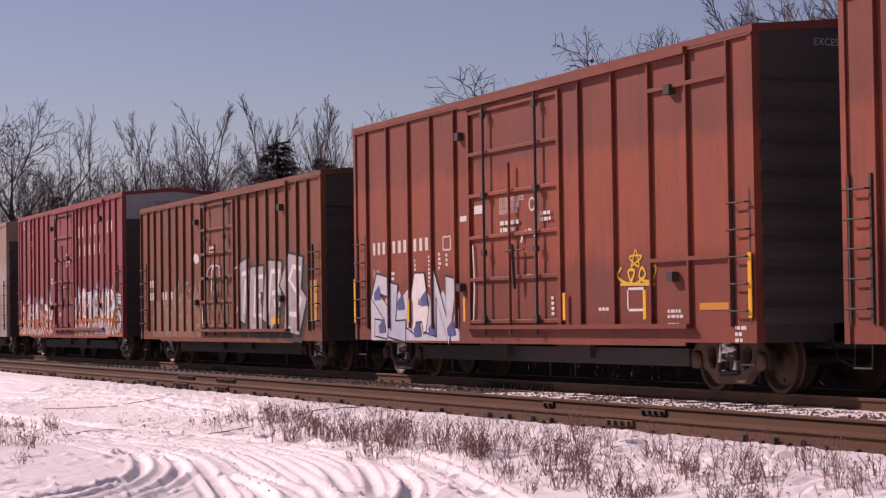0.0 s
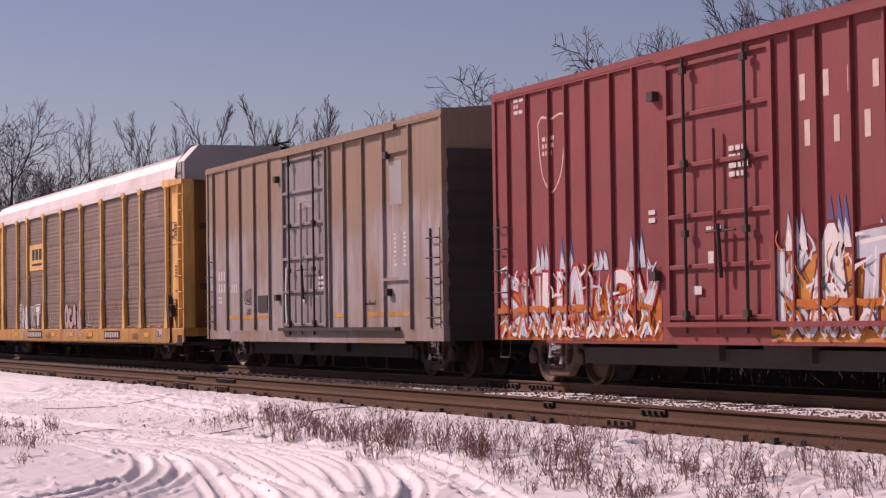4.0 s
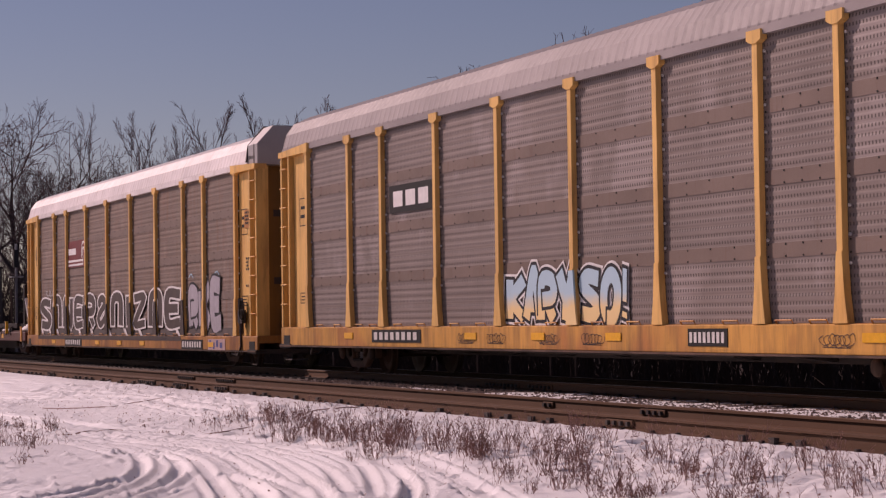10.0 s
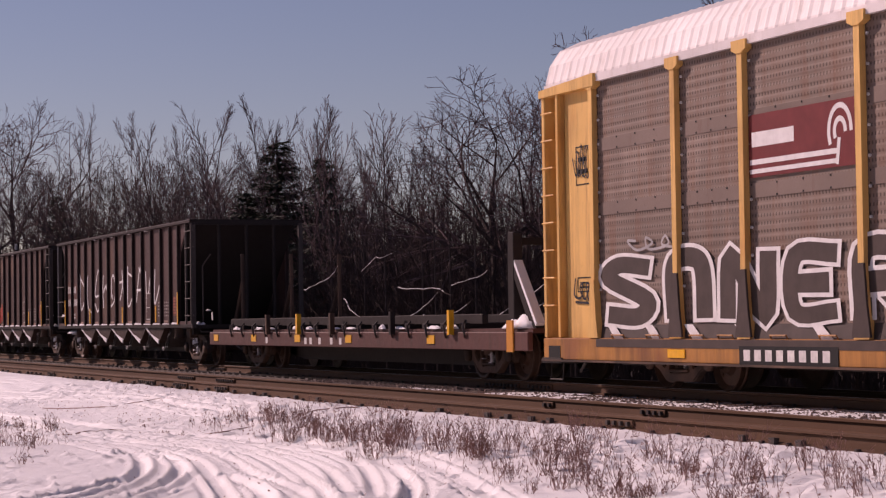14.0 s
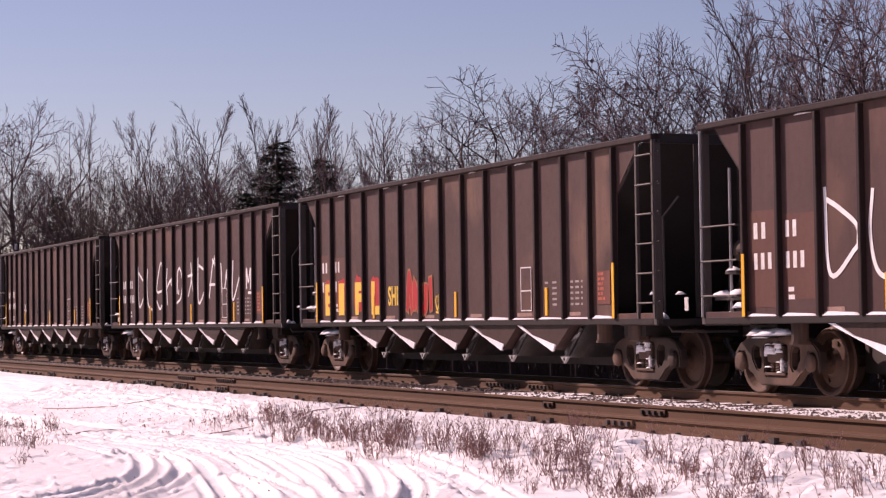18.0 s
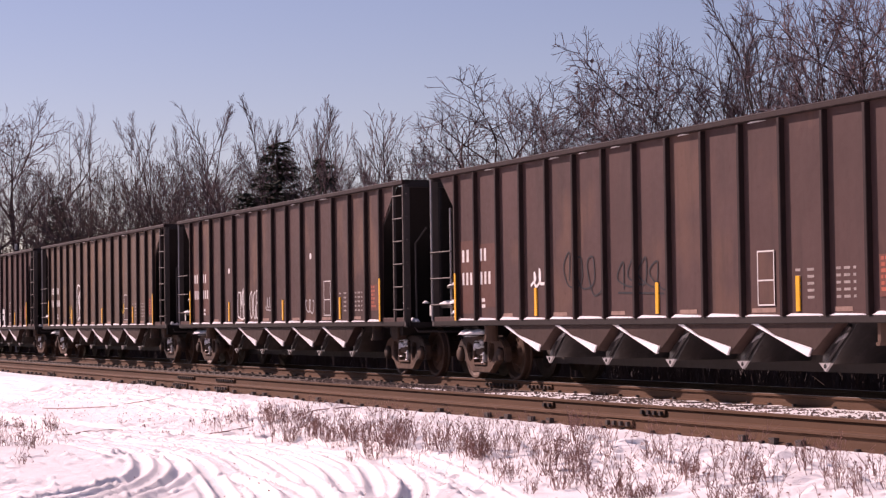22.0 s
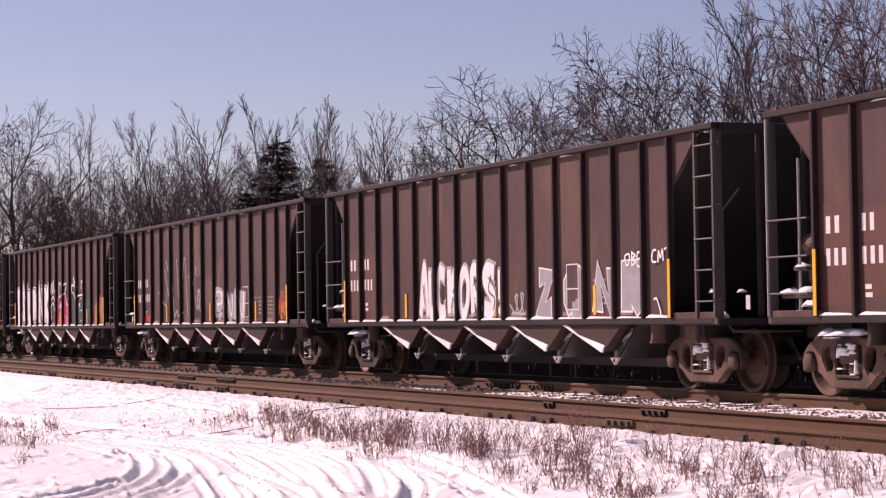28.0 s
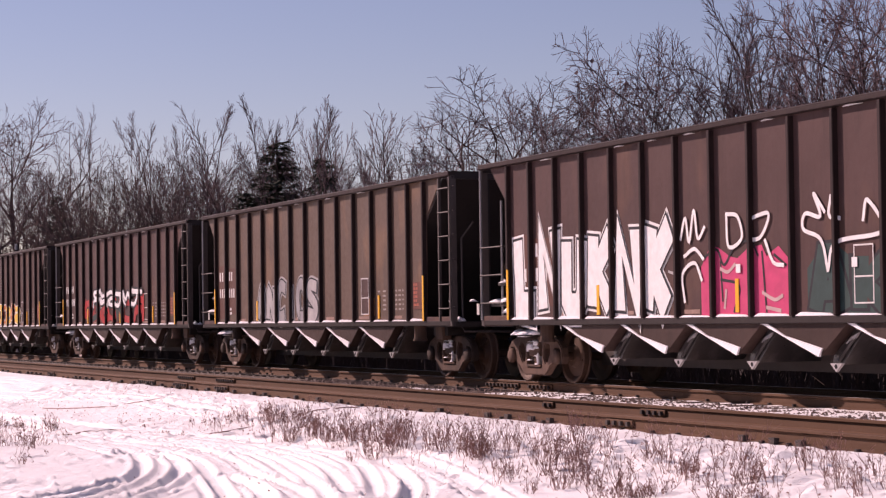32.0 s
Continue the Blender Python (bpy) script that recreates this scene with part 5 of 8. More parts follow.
    for s in (-1, 1):
        part("jack_opening", B(*sorted((s * (half - 0.2), s * (half - 0.62))), -SIDE - 0.078, -SIDE - 0.068, deck0 + 0.03, deck0 + 0.22), M_BLACKP, car, "black opening in the sill's end")
        for z, hh in ((3.2, 0.6), (1.5, 0.22)):
            xa, xb = s * (half - 1.55), s * (half - 1.05)
            xa, xb = min(xa, xb), max(xa, xb)
            g = Geo()
            for a, b, c, d in ((xa, xb, z, z + 0.02), (xa, xb, z + hh, z + hh + 0.02), (xa, xa + 0.02, z, z + hh), (xb - 0.02, xb, z, z + hh + 0.02), (xa + 0.06, xb - 0.08, z + hh * 0.3, z + hh * 0.42), (xa + 0.08, xb - 0.12, z + hh * 0.62, z + hh * 0.74)):
                flat(g, [(a, c), (b, c), (b, d), (a, d)], -SIDE + 0.044)
            part("stencil", g, M_BLACKP, car, "black-framed placard of fine print")
        part("corner_step", Geo().tube([(s * (half - 0.15), -SIDE, deck0), (s * (half - 0.15), -SIDE - 0.02, deck0 - 0.32), (s * (half - 0.6), -SIDE - 0.02, deck0 - 0.32), (s * (half - 0.6), -SIDE, deck0)], 0.016, 5), M_DARK, car)
        part("train_line", Geo().tube([(s * (half - 0.2), -0.9, deck0 - 0.05), (s * (half + 0.2), -0.8, deck0 - 0.22), (s * (half + 0.55), -0.5, deck0 - 0.2)], 0.025, 5), M_DARK, car)
    part("hand_brake", Geo().tube([(half - 1.3, -SIDE - 0.05, deck1 + 0.05), (half - 1.3, -SIDE - 0.08, deck1 + 0.9)], 0.06, 8).box(half - 1.45, half - 1.1, -SIDE - 0.1, -SIDE, deck1 + 0.3, deck1 + 0.62), M_DARK, car, "black hand brake housing")
    ring = [(half - 1.02 + 0.17 * math.cos(a * 0.524), -SIDE - 0.13, deck1 + 0.62 + 0.27 * math.sin(a * 0.524)) for a in range(13)]
    part("brake_wheel", Geo().tube(ring, 0.022, 5).tube([ring[0], ring[6]], 0.015, 5).tube([ring[3], ring[9]], 0.015, 5), M_BLACKP, car, "black brake wheel")
    part("brake_chain", Geo().tube([(half - 1.3, -SIDE - 0.07, deck1 + 0.3), (half - 1.22, -SIDE - 0.1, deck0 + 0.1), (half - 1.5, -SIDE - 0.08, deck0 - 0.1), (half - 2.2, -SIDE - 0.03, deck0 - 0.08)], 0.03, 5), M_DARK, car)
    return car


# ---- hopper ----
M_DIMPRINT = plain("faded_stencil_paint", (0.36, 0.31, 0.29), 0.7, 0.4, 9)
M_LADDER = paint("worn_grey_ladder_paint", (0.085, 0.07, 0.066), dirt=(0.04, 0.03, 0.026), rough=0.6)
HOPPER_RIBS = (1.15, 2.03, 2.98, 3.95, 4.96, 5.98, 7.0, 8.02, 9.05, 10.08, 11.11, 12.15, 13.17, 14.12, 14.95)
HOPPER_L = 16.3


def build_hopper():
    random.seed(11)
    half = HOPPER_L / 2
    car = thing("hopper_car", (0, TRACK_Y, 0), "brown open-top hopper car with shade-darkened ribs and slope ends", "hopper car", "hopper cars of the train")
    s0, top = 1.08, 3.8
    a, b = HOPPER_RIBS[0], HOPPER_RIBS[-1]
    ys = SIDE - 0.03
    for sy in (-1, 1):
        # side sheet runs out in a pointed gusset over the slope sheets
        part("side_sheet", Geo().prism([(a - half, s0), (b - half, s0), (b + 0.05 - half, 3.02), (b + 0.8 - half, top - 0.08), (a - 0.8 - half, top - 0.08), (a - 0.05 - half, 3.02)], "y", *sorted((sy * (ys - 0.02), sy * ys))), M_HOP, car, "brown steel side sheet")
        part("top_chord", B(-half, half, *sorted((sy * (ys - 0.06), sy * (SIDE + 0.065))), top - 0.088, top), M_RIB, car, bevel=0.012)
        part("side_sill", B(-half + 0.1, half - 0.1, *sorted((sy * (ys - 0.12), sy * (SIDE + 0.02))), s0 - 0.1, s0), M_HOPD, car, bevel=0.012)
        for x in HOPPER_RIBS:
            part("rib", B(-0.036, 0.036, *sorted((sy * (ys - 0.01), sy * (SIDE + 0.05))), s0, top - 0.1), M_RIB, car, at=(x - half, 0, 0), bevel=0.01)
        for s in (-1, 1):
            part("corner_post", B(*sorted((s * half, s * (half - 0.09))), *sorted((sy * (ys - 0.06), sy * (SIDE + 0.02))), s0 - 0.1, top - 0.08), M_LADDER, car)
    g = Geo()
    for x0, x1 in zip(HOPPER_RIBS[:-1], HOPPER_RIBS[1:]):
        h = 0.025 + 0.03 * random.random()
        g.prism([(x0 - half + 0.07, s0), (x0 - half + 0.2, s0 + h), (x1 - half - 0.2, s0 + h * 0.7), (x1 - half - 0.07, s0)], "y", -SIDE - 0.02, -ys)
    for x0, x1 in zip(HOPPER_RIBS[:-1], HOPPER_RIBS[1:]):
        if random.random() < 0.6:
            q = x0 + random.uniform(0.1, 0.4) - half
            g.prism([(q, top - 0.105), (q + random.uniform(0.2, 0.45), top - 0.1), (q + 0.12, top - 0.082)], "y", -ys - 0.03, -ys)
    part("snow_ledge", g, M_SNOWP, car, "thin lines of snow on the side sill and under the top chord")
    # slope sheets, cross ridges and end frames
    for s in (-1, 1):
        xa, xt = (a if s < 0 else b) - half, (a - 0.8 if s < 0 else b + 0.8) - half
        part("slope_sheet", Geo().prism([(xa - s * 2.1, 1.0), (xt - s * 0.01, top - 0.1), (xt + s * 0.04, top - 0.1), (xa - s * 2.02, 1.0)], "y", -ys + 0.02, ys - 0.02), M_HOPD, car, "black slope sheet of the hopper end")
        part("end_beam", B(*sorted((s * half, s * (half - 0.12))), -SIDE, SIDE, top - 0.14, top), M_HOPD, car)
        part("end_platform", B(*sorted((s * half, s * (half - 1.25))), -SIDE + 0.02, SIDE - 0.02, s0 - 0.12, s0 - 0.02), M_HOPD, car)
        for y in (-0.75, 0.0, 0.75):
            part("end_strut", Geo().tube([(s * (half - 0.1), y, s0), (s * (half - 0.1), y, top - 0.1)], 0.05, 6), M_HOPD, car)
        build_coupler(car, s * half, s, reach=0.7)
        build_truck(car, s * 6.95)
        part("truck_bolster", B(*sorted((s * 6.6, s * 7.3)), -1.25, 1.25, 0.8, s0 - 0.1), M_HOPD, car)
    ladder(car, "ladder", half - 0.56, half - 0.05, -SIDE - 0.01, s0, top - 0.08, 6, M_LADDER, out=0.035)
    for s in (-1, 1):
        part("end_sill_plate", B(*sorted((s * (half - 0.02), s * (half - 1.28))), -SIDE - 0.015, -SIDE + 0.03, s0 - 0.1, s0 + 0.07), M_HOP, car, "brown sill plate under the open end", bevel=0.006)
        part("jacking_pad", Geo().tube([(s * 6.0, -1.28, 0.72), (s * 6.0, -1.28, s0 - 0.09)], 0.12, 12).tube([(s * 6.0, -1.28, 0.70), (s * 6.0, -1.28, 0.74)], 0.14, 12), M_TRUCK, car, "rusty drum-shaped jacking pad")
    for k in range(6):
        z = s0 + (top - 0.08 - s0) * (k + 0.5) / 6
        part("rung_bolt", Geo().tube([(half - 0.03, -SIDE + 0.01, z + 0.02), (half + 0.06, -SIDE + 0.01, z + 0.03), (half + 0.07, -SIDE + 0.01, z - 0.02)], 0.012, 5), M_LADDER, car)
    # trailing end: handrails and the brake rod
    ladder(car, "hand_rails", -half + 0.08, -half + 1.05, -SIDE + 0.02, s0 + 0.05, s0 + 1.5, 3, M_LADDER, stiles=False)
    part("brake_stand", Geo().tube([(-half + 0.45, -0.9, s0), (-half + 0.45, -0.9, 3.05)], 0.035, 6), M_HOPD, car)
    part("air_tank", Geo().tube([(-half + 0.75, -1.0, 1.55), (-half + 0.75, 0.4, 1.55)], 0.2, 14), M_HOPD, car, "black air reservoir", smooth=False)
    rnd = random.Random(3)
    for dx, dy, z, w in ((0.3, -1.2, s0 - 0.02, 0.3), (0.75, -1.15, s0 - 0.02, 0.34), (1.0, -1.25, s0 + 0.28, 0.16), (0.5, -1.0, s0 + 0.12, 0.25), (1.35, -1.3, 0.82, 0.3), (1.75, -1.25, 0.84, 0.22), (0.95, -1.15, 0.78, 0.2), (HOPPER_L - 0.4, -1.25, s0 - 0.02, 0.1)):
        g = Geo()
        for k in range(5):
            q = w * rnd.uniform(0.35, 0.8)
            lump(g, rnd, rnd.uniform(-0.8, 0.8) * w, rnd.uniform(-0.12, 0.1), 0, q, q * 0.8, q * rnd.uniform(0.2, 0.6))
        part("snow_clump", g, M_SNOWP, car, "lump of snow caught on the end platform", at=(-half + dx, dy, z), smooth=True)
    for k, (dx, z, w) in enumerate(((0.35, 1.36, 0.3), (0.8, 1.36, 0.34), (0.6, 1.72, 0.22), (0.95, 1.2, 0.3))):
        part("brake_step", B(-half + dx - w * 0.7, -half + dx + w * 0.7, -1.4, -1.05, z - 0.05, z), M_LADDER, car, bevel=0.008)
        g = Geo()
        for j in range(6):
            q = w * rnd.uniform(0.3, 0.75)
            lump(g, rnd, -half + dx + rnd.uniform(-0.6, 0.6) * w, -1.34 + rnd.uniform(-0.03, 0.1), z, q, q * 0.5, q * rnd.uniform(0.15, 0.45))
        part("snow_clump", g, M_SNOWP, car, "lump of snow on the brake gear", smooth=True)
    part("stand_pipe", Geo().tube([(-half + 0.55, -1.36, s0), (-half + 0.55, -1.36, 3.15)], 0.022, 6), M_GALV, car, "thin grey stand pipe")
    part("brake_cylinder", Geo().tube([(-half + 0.45, -1.1, 2.0), (-half + 1.05, -1.1, 2.0)], 0.17, 14).tube([(-half + 0.98, -1.1, 2.0), (-half + 1.12, -1.1, 2.0)], 0.2, 14), M_TRUCK, car, "rusty brake cylinder")
    part("brake_valve", B(-half + 0.35, -half + 0.75, -1.1, -0.75, 1.75, 2.0).box(-half + 0.4, -half + 0.6, -1.15, -0.9, 1.5, 1.75), M_TRUCK, car, "rusty brake valve", bevel=0.03)
    part("brake_pipe", Geo().tube([(-half + 0.2, -1.2, s0), (-half + 0.25, -1.2, 1.9), (-half + 0.5, -1.1, 2.1), (-half + 0.9, -1.0, 1.5)], 0.022, 5), M_HOPD, car)
    part("corner_rail", Geo().tube([(-half + 0.04, -SIDE - 0.03, s0), (-half + 0.04, -SIDE - 0.03, 3.7)], 0.022, 6), M_GALV, car, "thin grey upright grab rail")
    part("white_label", B(half - 0.18, half - 0.07, -0.95, -0.94, s0 + 0.1, s0 + 0.3), M_WHITE, car)
    # leading end: pipes, lever and clinging snow
    part("uncoupling_lever", Geo().tube([(half - 0.05, -1.35, s0 - 0.05), (half + 0.05, -1.3, s0 - 0.2), (half + 0.08, -0.2, s0 - 0.22)], 0.02, 5), M_LADDER, car)
    part("brake_hose", Geo().tube([(half + 0.1, -0.4, 0.75), (half + 0.35, -0.42, 0.5), (half + 0.6, -0.38, 0.42), (half + 0.8, -0.3, 0.6)], 0.03, 6), M_DARK, car)
    part("retainer_pipe", Geo().tube([(half - 0.6, -1.05, s0), (half - 0.62, -1.05, 2.6), (half - 0.4, -0.9, 2.9)], 0.02, 5), M_LADDER, car)
    part("body_bracket", B(half - 1.35, half - 1.0, -1.3, -1.1, 0.72, s0 - 0.1), M_TRUCK, car, "rusty body bracket", bevel=0.02)
    for k in range(7):
        dx, z = rnd.uniform(0.1, 1.1), rnd.choice((s0 - 0.02, s0 - 0.02, 1.42, 0.74))
        part("snow_clump", lump(Geo(), rnd, half - dx, -1.3 + rnd.uniform(-0.1, 0.3), z, rnd.uniform(0.04, 0.13), 0.06, rnd.uniform(0.03, 0.09)), M_SNOWP, car, "crust of snow on the end platform", smooth=True)
    # five discharge pockets
    for k in range(5):
        x = 3.15 + k * 2.04 - half
        body = part("pocket", Geo().prism([(x, s0 - 0.1), (x + 1.38, 0.57), (x + 2.0, s0 - 0.1)], "y", -SIDE + 0.04, SIDE - 0.04), M_POCKET, car, "grimy brown discharge pocket under the sill")
        part("pocket_snow", Geo().prism([(x - 0.02, s0 - 0.1), (x + 1.36, 0.55), (x + 1.44, 0.66), (x + 0.55, s0 - 0.26), (x + 0.14, s0 - 0.1)], "y", -SIDE + 0.015, -SIDE + 0.05), M_SNOWP, body, "snow stuck along the pocket's edge")
        part("pocket_door", Geo().prism([(x + 1.4, 0.57), (x + 2.0, s0 - 0.1), (x + 2.2, s0 - 0.1), (x + 1.62, 0.45), (x + 1.38, 0.45)], "y", -SIDE + 0.22, SIDE - 0.22), M_WET, body, "wet black discharge door")
        part("door_frame", Geo().tube([(x + 1.55, -SIDE + 0.2, 0.5), (x + 2.08, -SIDE + 0.2, s0 - 0.14)], 0.03, 5), M_WET, body)
        part("door_snow", Geo().prism([(x + 1.75, 0.72), (x + 1.98, 0.8), (x + 2.04, 0.86), (x + 1.86, 0.8)], "y", -SIDE + 0.17, -SIDE + 0.2), M_GALV, body, "pale grey smear on the door")
        part("door_latch", Geo().prism([(x + 1.52, 0.47), (x + 1.8, 0.47), (x + 1.66, 0.36)], "y", -SIDE + 0.08, -SIDE + 0.12), M_GALV, body)
        part("latch_hole", Geo().tube([(x + 1.66, -SIDE + 0.075, 0.43), (x + 1.66, -SIDE + 0.082, 0.43)], 0.03, 8), M_BLACKP, body)
    part("cross_sill", B(-half + 2.2, half - 2.2, -0.3, 0.3, 0.3, s0 - 0.15), M_DARK, car)
    for x in (4.4, 8.6, 12.42):
        part("reflector", B(x - half, x - half + 0.09, -ys - 0.02, -ys, s0 + 0.06, s0 + 0.52), M_AMBER, car, "upright yellow reflector strip")
    for x in (a, b):
        part("reflector", B(x - half + 0.0, x - half + 0.07, -SIDE - 0.06, -SIDE - 0.05, s0, s0 + 0.85), M_AMBER, car, "upright yellow reflector strip")
    part("data_panel", B(11.48 - half, 11.89 - half, -ys - 0.012, -ys, s0 + 0.15, s0 + 0.87), M_HOP, car, "brown data panel outlined in white")
    g = Geo()
    for x0, x1, z0, z1 in ((11.47, 11.9, 1.22, 1.24), (11.47, 11.9, 1.94, 1.96), (11.47, 11.49, 1.22, 1.96), (11.88, 11.9, 1.22, 1.96), (11.49, 11.88, 1.55, 1.57)):
        flat(g, [(x0 - half, z0), (x1 - half, z0), (x1 - half, z1), (x0 - half, z1)], -ys - 0.016)
    part("panel_outline", g, M_WHITE, car)
    g = Geo()
    for k in range(5):
        bars(g, 12.4 - half, 1.3 + k * 0.09, (0.12, 0.0, 0.16), 0.035, 0.08, -ys - 0.004)
        bars(g, 13.35 - half, 1.3 + k * 0.09, (0.1, 0.14, 0.06), 0.035, 0.07, -ys - 0.004)
    part("stencil", g, M_DIMPRINT, car)
    return car


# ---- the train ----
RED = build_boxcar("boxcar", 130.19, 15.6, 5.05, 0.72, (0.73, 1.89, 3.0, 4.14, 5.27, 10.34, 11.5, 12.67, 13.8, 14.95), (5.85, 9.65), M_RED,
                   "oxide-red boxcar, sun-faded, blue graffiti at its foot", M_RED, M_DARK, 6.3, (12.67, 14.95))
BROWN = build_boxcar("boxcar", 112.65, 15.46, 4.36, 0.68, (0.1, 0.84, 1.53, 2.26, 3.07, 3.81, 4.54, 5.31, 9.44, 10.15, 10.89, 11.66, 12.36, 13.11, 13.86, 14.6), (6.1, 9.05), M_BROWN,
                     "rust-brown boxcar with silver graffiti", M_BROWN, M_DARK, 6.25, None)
MAROON = build_boxcar("boxcar", 94.9, 15.6, 5.0, 0.74, (0.61, 1.39, 2.25, 2.87, 3.6, 4.45, 5.2, 9.59, 10.18, 10.96, 11.7, 12.52, 13.28, 14.04, 14.79), (6.15, 9.14), M_MAROON,
                      "maroon boxcar with a band of multicoloured graffiti", M_MAROON, M_GALV, 6.3, None)
GREY = build_boxcar("boxcar", 77.07, 15.5, 5.0, 0.70, (0.62, 1.75, 2.85, 4.0, 5.13, 9.3, 10.2, 11.33, 12.5, 13.9), (6.1, 9.07), M_GREY,
                    "weathered grey boxcar with rust-brown fading", M_GREY, M_GREY, 6.25, (12.5, 13.9))
FRONT = build_boxcar("boxcar", 147.9, 15.6, 5.2, 0.72, (0.75, 1.9, 3.0, 4.14, 5.27, 10.34, 11.5, 12.67, 13.8, 14.95), (5.85, 9.65), M_RED,
                     "oxide-red boxcar ahead of the faded one", M_RED, M_DARK, 6.3, None)
M_PANEL = paint("grey_brown_perforated_sheet", (0.245, 0.182, 0.150), dirt=(0.2, 0.09, 0.05), streak=0.9, rough=0.6, patch=(0.27, 0.205, 0.17), fine=26, holes=True)
M_PANELG = paint("grey_perforated_sheet", (0.265, 0.215, 0.195), dirt=(0.15, 0.09, 0.06), streak=0.45, rough=0.5, patch=(0.31, 0.26, 0.245), fine=26, holes=True)
M_LAP = paint("brown_lap_band", (0.22, 0.163, 0.136), dirt=(0.15, 0.07, 0.045), streak=0.6, rough=0.6, fine=20)
RACK_W = build_autorack("autorack", 48.0, "yellow autorack with brown mesh panels and a white roof", M_ROOFW, M_PANEL)
RACK_G = build_autorack("autorack", 19.57, "yellow autorack with grey mesh panels and a grey roof", M_ROOFG, M_PANELG)
RACK_L = build_autorack("autorack", -9.23, "yellow autorack with large white-outlined graffiti", M_ROOFW, M_PANEL, 0.2, M_DECKR)


def build_flatcar():
    length, half = 19.0, 9.5
    car = thing("flat_car", (-29.0 + half + run(0), TRACK_Y, 0), "maroon flat car with tie-down stakes and braced bulkheads", "flat car", "")
    part("deck", B(-half, half, -1.4, 1.4, 0.98, 1.06), M_FLAT, car, "dark worn deck with patches of snow")
    for sy in (-1, 1):
        part("side_sill", B(-half, half, *sorted((sy * 1.4, sy * SIDE)), 0.68, 1.0), M_FLAT, car, bevel=0.015)
    part("centre_sill", Geo().prism([(-half + 1, 0.7), (-half + 4.5, 0.36), (half - 4.5, 0.36), (half - 1, 0.7)], "y", -0.5, 0.5), M_DARK, car)
    part("side_rail", B(-half + 1.4, half - 2.2, -1.36, -1.24, 1.14, 1.32).box(-half + 1.4, half - 2.2, 1.24, 1.36, 1.14, 1.32), M_HOPD, car, "black rail along the deck edge", bevel=0.012)
    rnd = random.Random(61)
    for k in range(17):
        x = -half + 1.7 + k * 0.9
        part("cross_bolster", B(x - 0.14, x + 0.14, -1.45, 1.45, 1.06, 1.16), M_HOPD, car, bevel=0.01)
        part("chain_hook", Geo().tube([(x + 0.1, -1.42, 1.2), (x + 0.22, -1.54, 1.12), (x + 0.3, -1.54, 0.96), (x + 0.24, -1.5, 0.9)], 0.022, 5), M_DARK, car)
        if k % 3 != 1:
            part("deck_snow", lump(Geo(), rnd, x + 0.45, -1.44, 1.06, rnd.uniform(0.15, 0.36), 0.06, rnd.uniform(0.04, 0.1)), M_SNOWP, car, "patch of snow on the deck edge")
    for x, mt in ((4.90, M_TRUCK), (7.10, M_AMBER), (9.29, M_TRUCK), (12.80, M_HOPD), (15.74, M_AMBER)):
        part("stake", B(x - half, x - half + 0.1, -1.6, -1.5, 0.95, 1.4), mt, car)
    for x in (0.42, 3.54, 6.77, 10.06, 14.55):
        part("reflector", B(x - half, x - half + 0.36, -SIDE - 0.014, -SIDE, 0.78, 0.94), M_AMBER, car, "amber reflector")
    g = Geo()
    for k, x in enumerate((4.64, 7.41, 7.76, 8.35, 9.10, 9.66)):
        flat(g, [(x - half, 0.74), (x - half + 0.16, 0.74), (x - half + 0.16, 0.88), (x - half, 0.88)], -SIDE - 0.006)
    part("stencil", g, M_WHITE, car)
    # braced stanchions at both ends
    for s in (-1, 1):
        for y in (-1.25, 0.0, 1.25):
            x = s * (half - 1.9) if s < 0 else half - 1.0
            if s < 0:
                part("stanchion", Geo().tube([(x + 0.2, y, 1.0), (x + 0.15, y, 2.9)], 0.05, 6), M_TRUCK, car)
                part("brace", Geo().tube([(x - 0.6, y, 1.05), (x + 0.15, y, 2.2)], 0.055, 6), M_TRUCK, car)
                continue
            part("stanchion", B(x - 0.12, x + 0.12, y - 0.09, y + 0.09, 1.0, 2.72), M_HOPD, car, bevel=0.015)
            part("brace", Geo().prism([(x, 2.3), (x, 2.08), (x + s * 0.75, 1.05), (x + s * 0.98, 1.05)], "y", y - 0.08, y + 0.08), M_HOPD, car)
            if s > 0:
                part("brace_snow", Geo().prism([(x + s * 0.1, 2.17), (x + s * 0.95, 1.1), (x + s * 1.0, 1.15), (x + s * 0.1, 2.26)], "y", y - 0.08, y + 0.08), M_SNOWP, car, "snow lying along the brace")
        if s > 0:
            part("cross_tie", B(*sorted((s * (half - 1.05), s * (half - 0.95))), -1.3, 1.3, 2.5, 2.62), M_HOPD, car)
            part("deck_snow", lump(lump(Geo(), random.Random(5), half - 0.9, -1.2, 1.06, 0.5, 0.25, 0.16), random.Random(6), half - 0.5, -1.25, 1.06, 0.4, 0.2, 0.22), M_SNOWP, car, "heaped snow at the end of the deck", smooth=True)
    part("end_plate", B(half - 0.8, half - 0.55, -1.53, -1.5, 0.66, 1.2), M_ORANGE, car, "orange end marking")
    # the deck sits low over its trucks
    for piece in car.children:
        piece.location.z -= 0.13
    for s in (-1, 1):
        build_coupler(car, s * half, s)
        build_truck(car, s * 6.9)
    return car


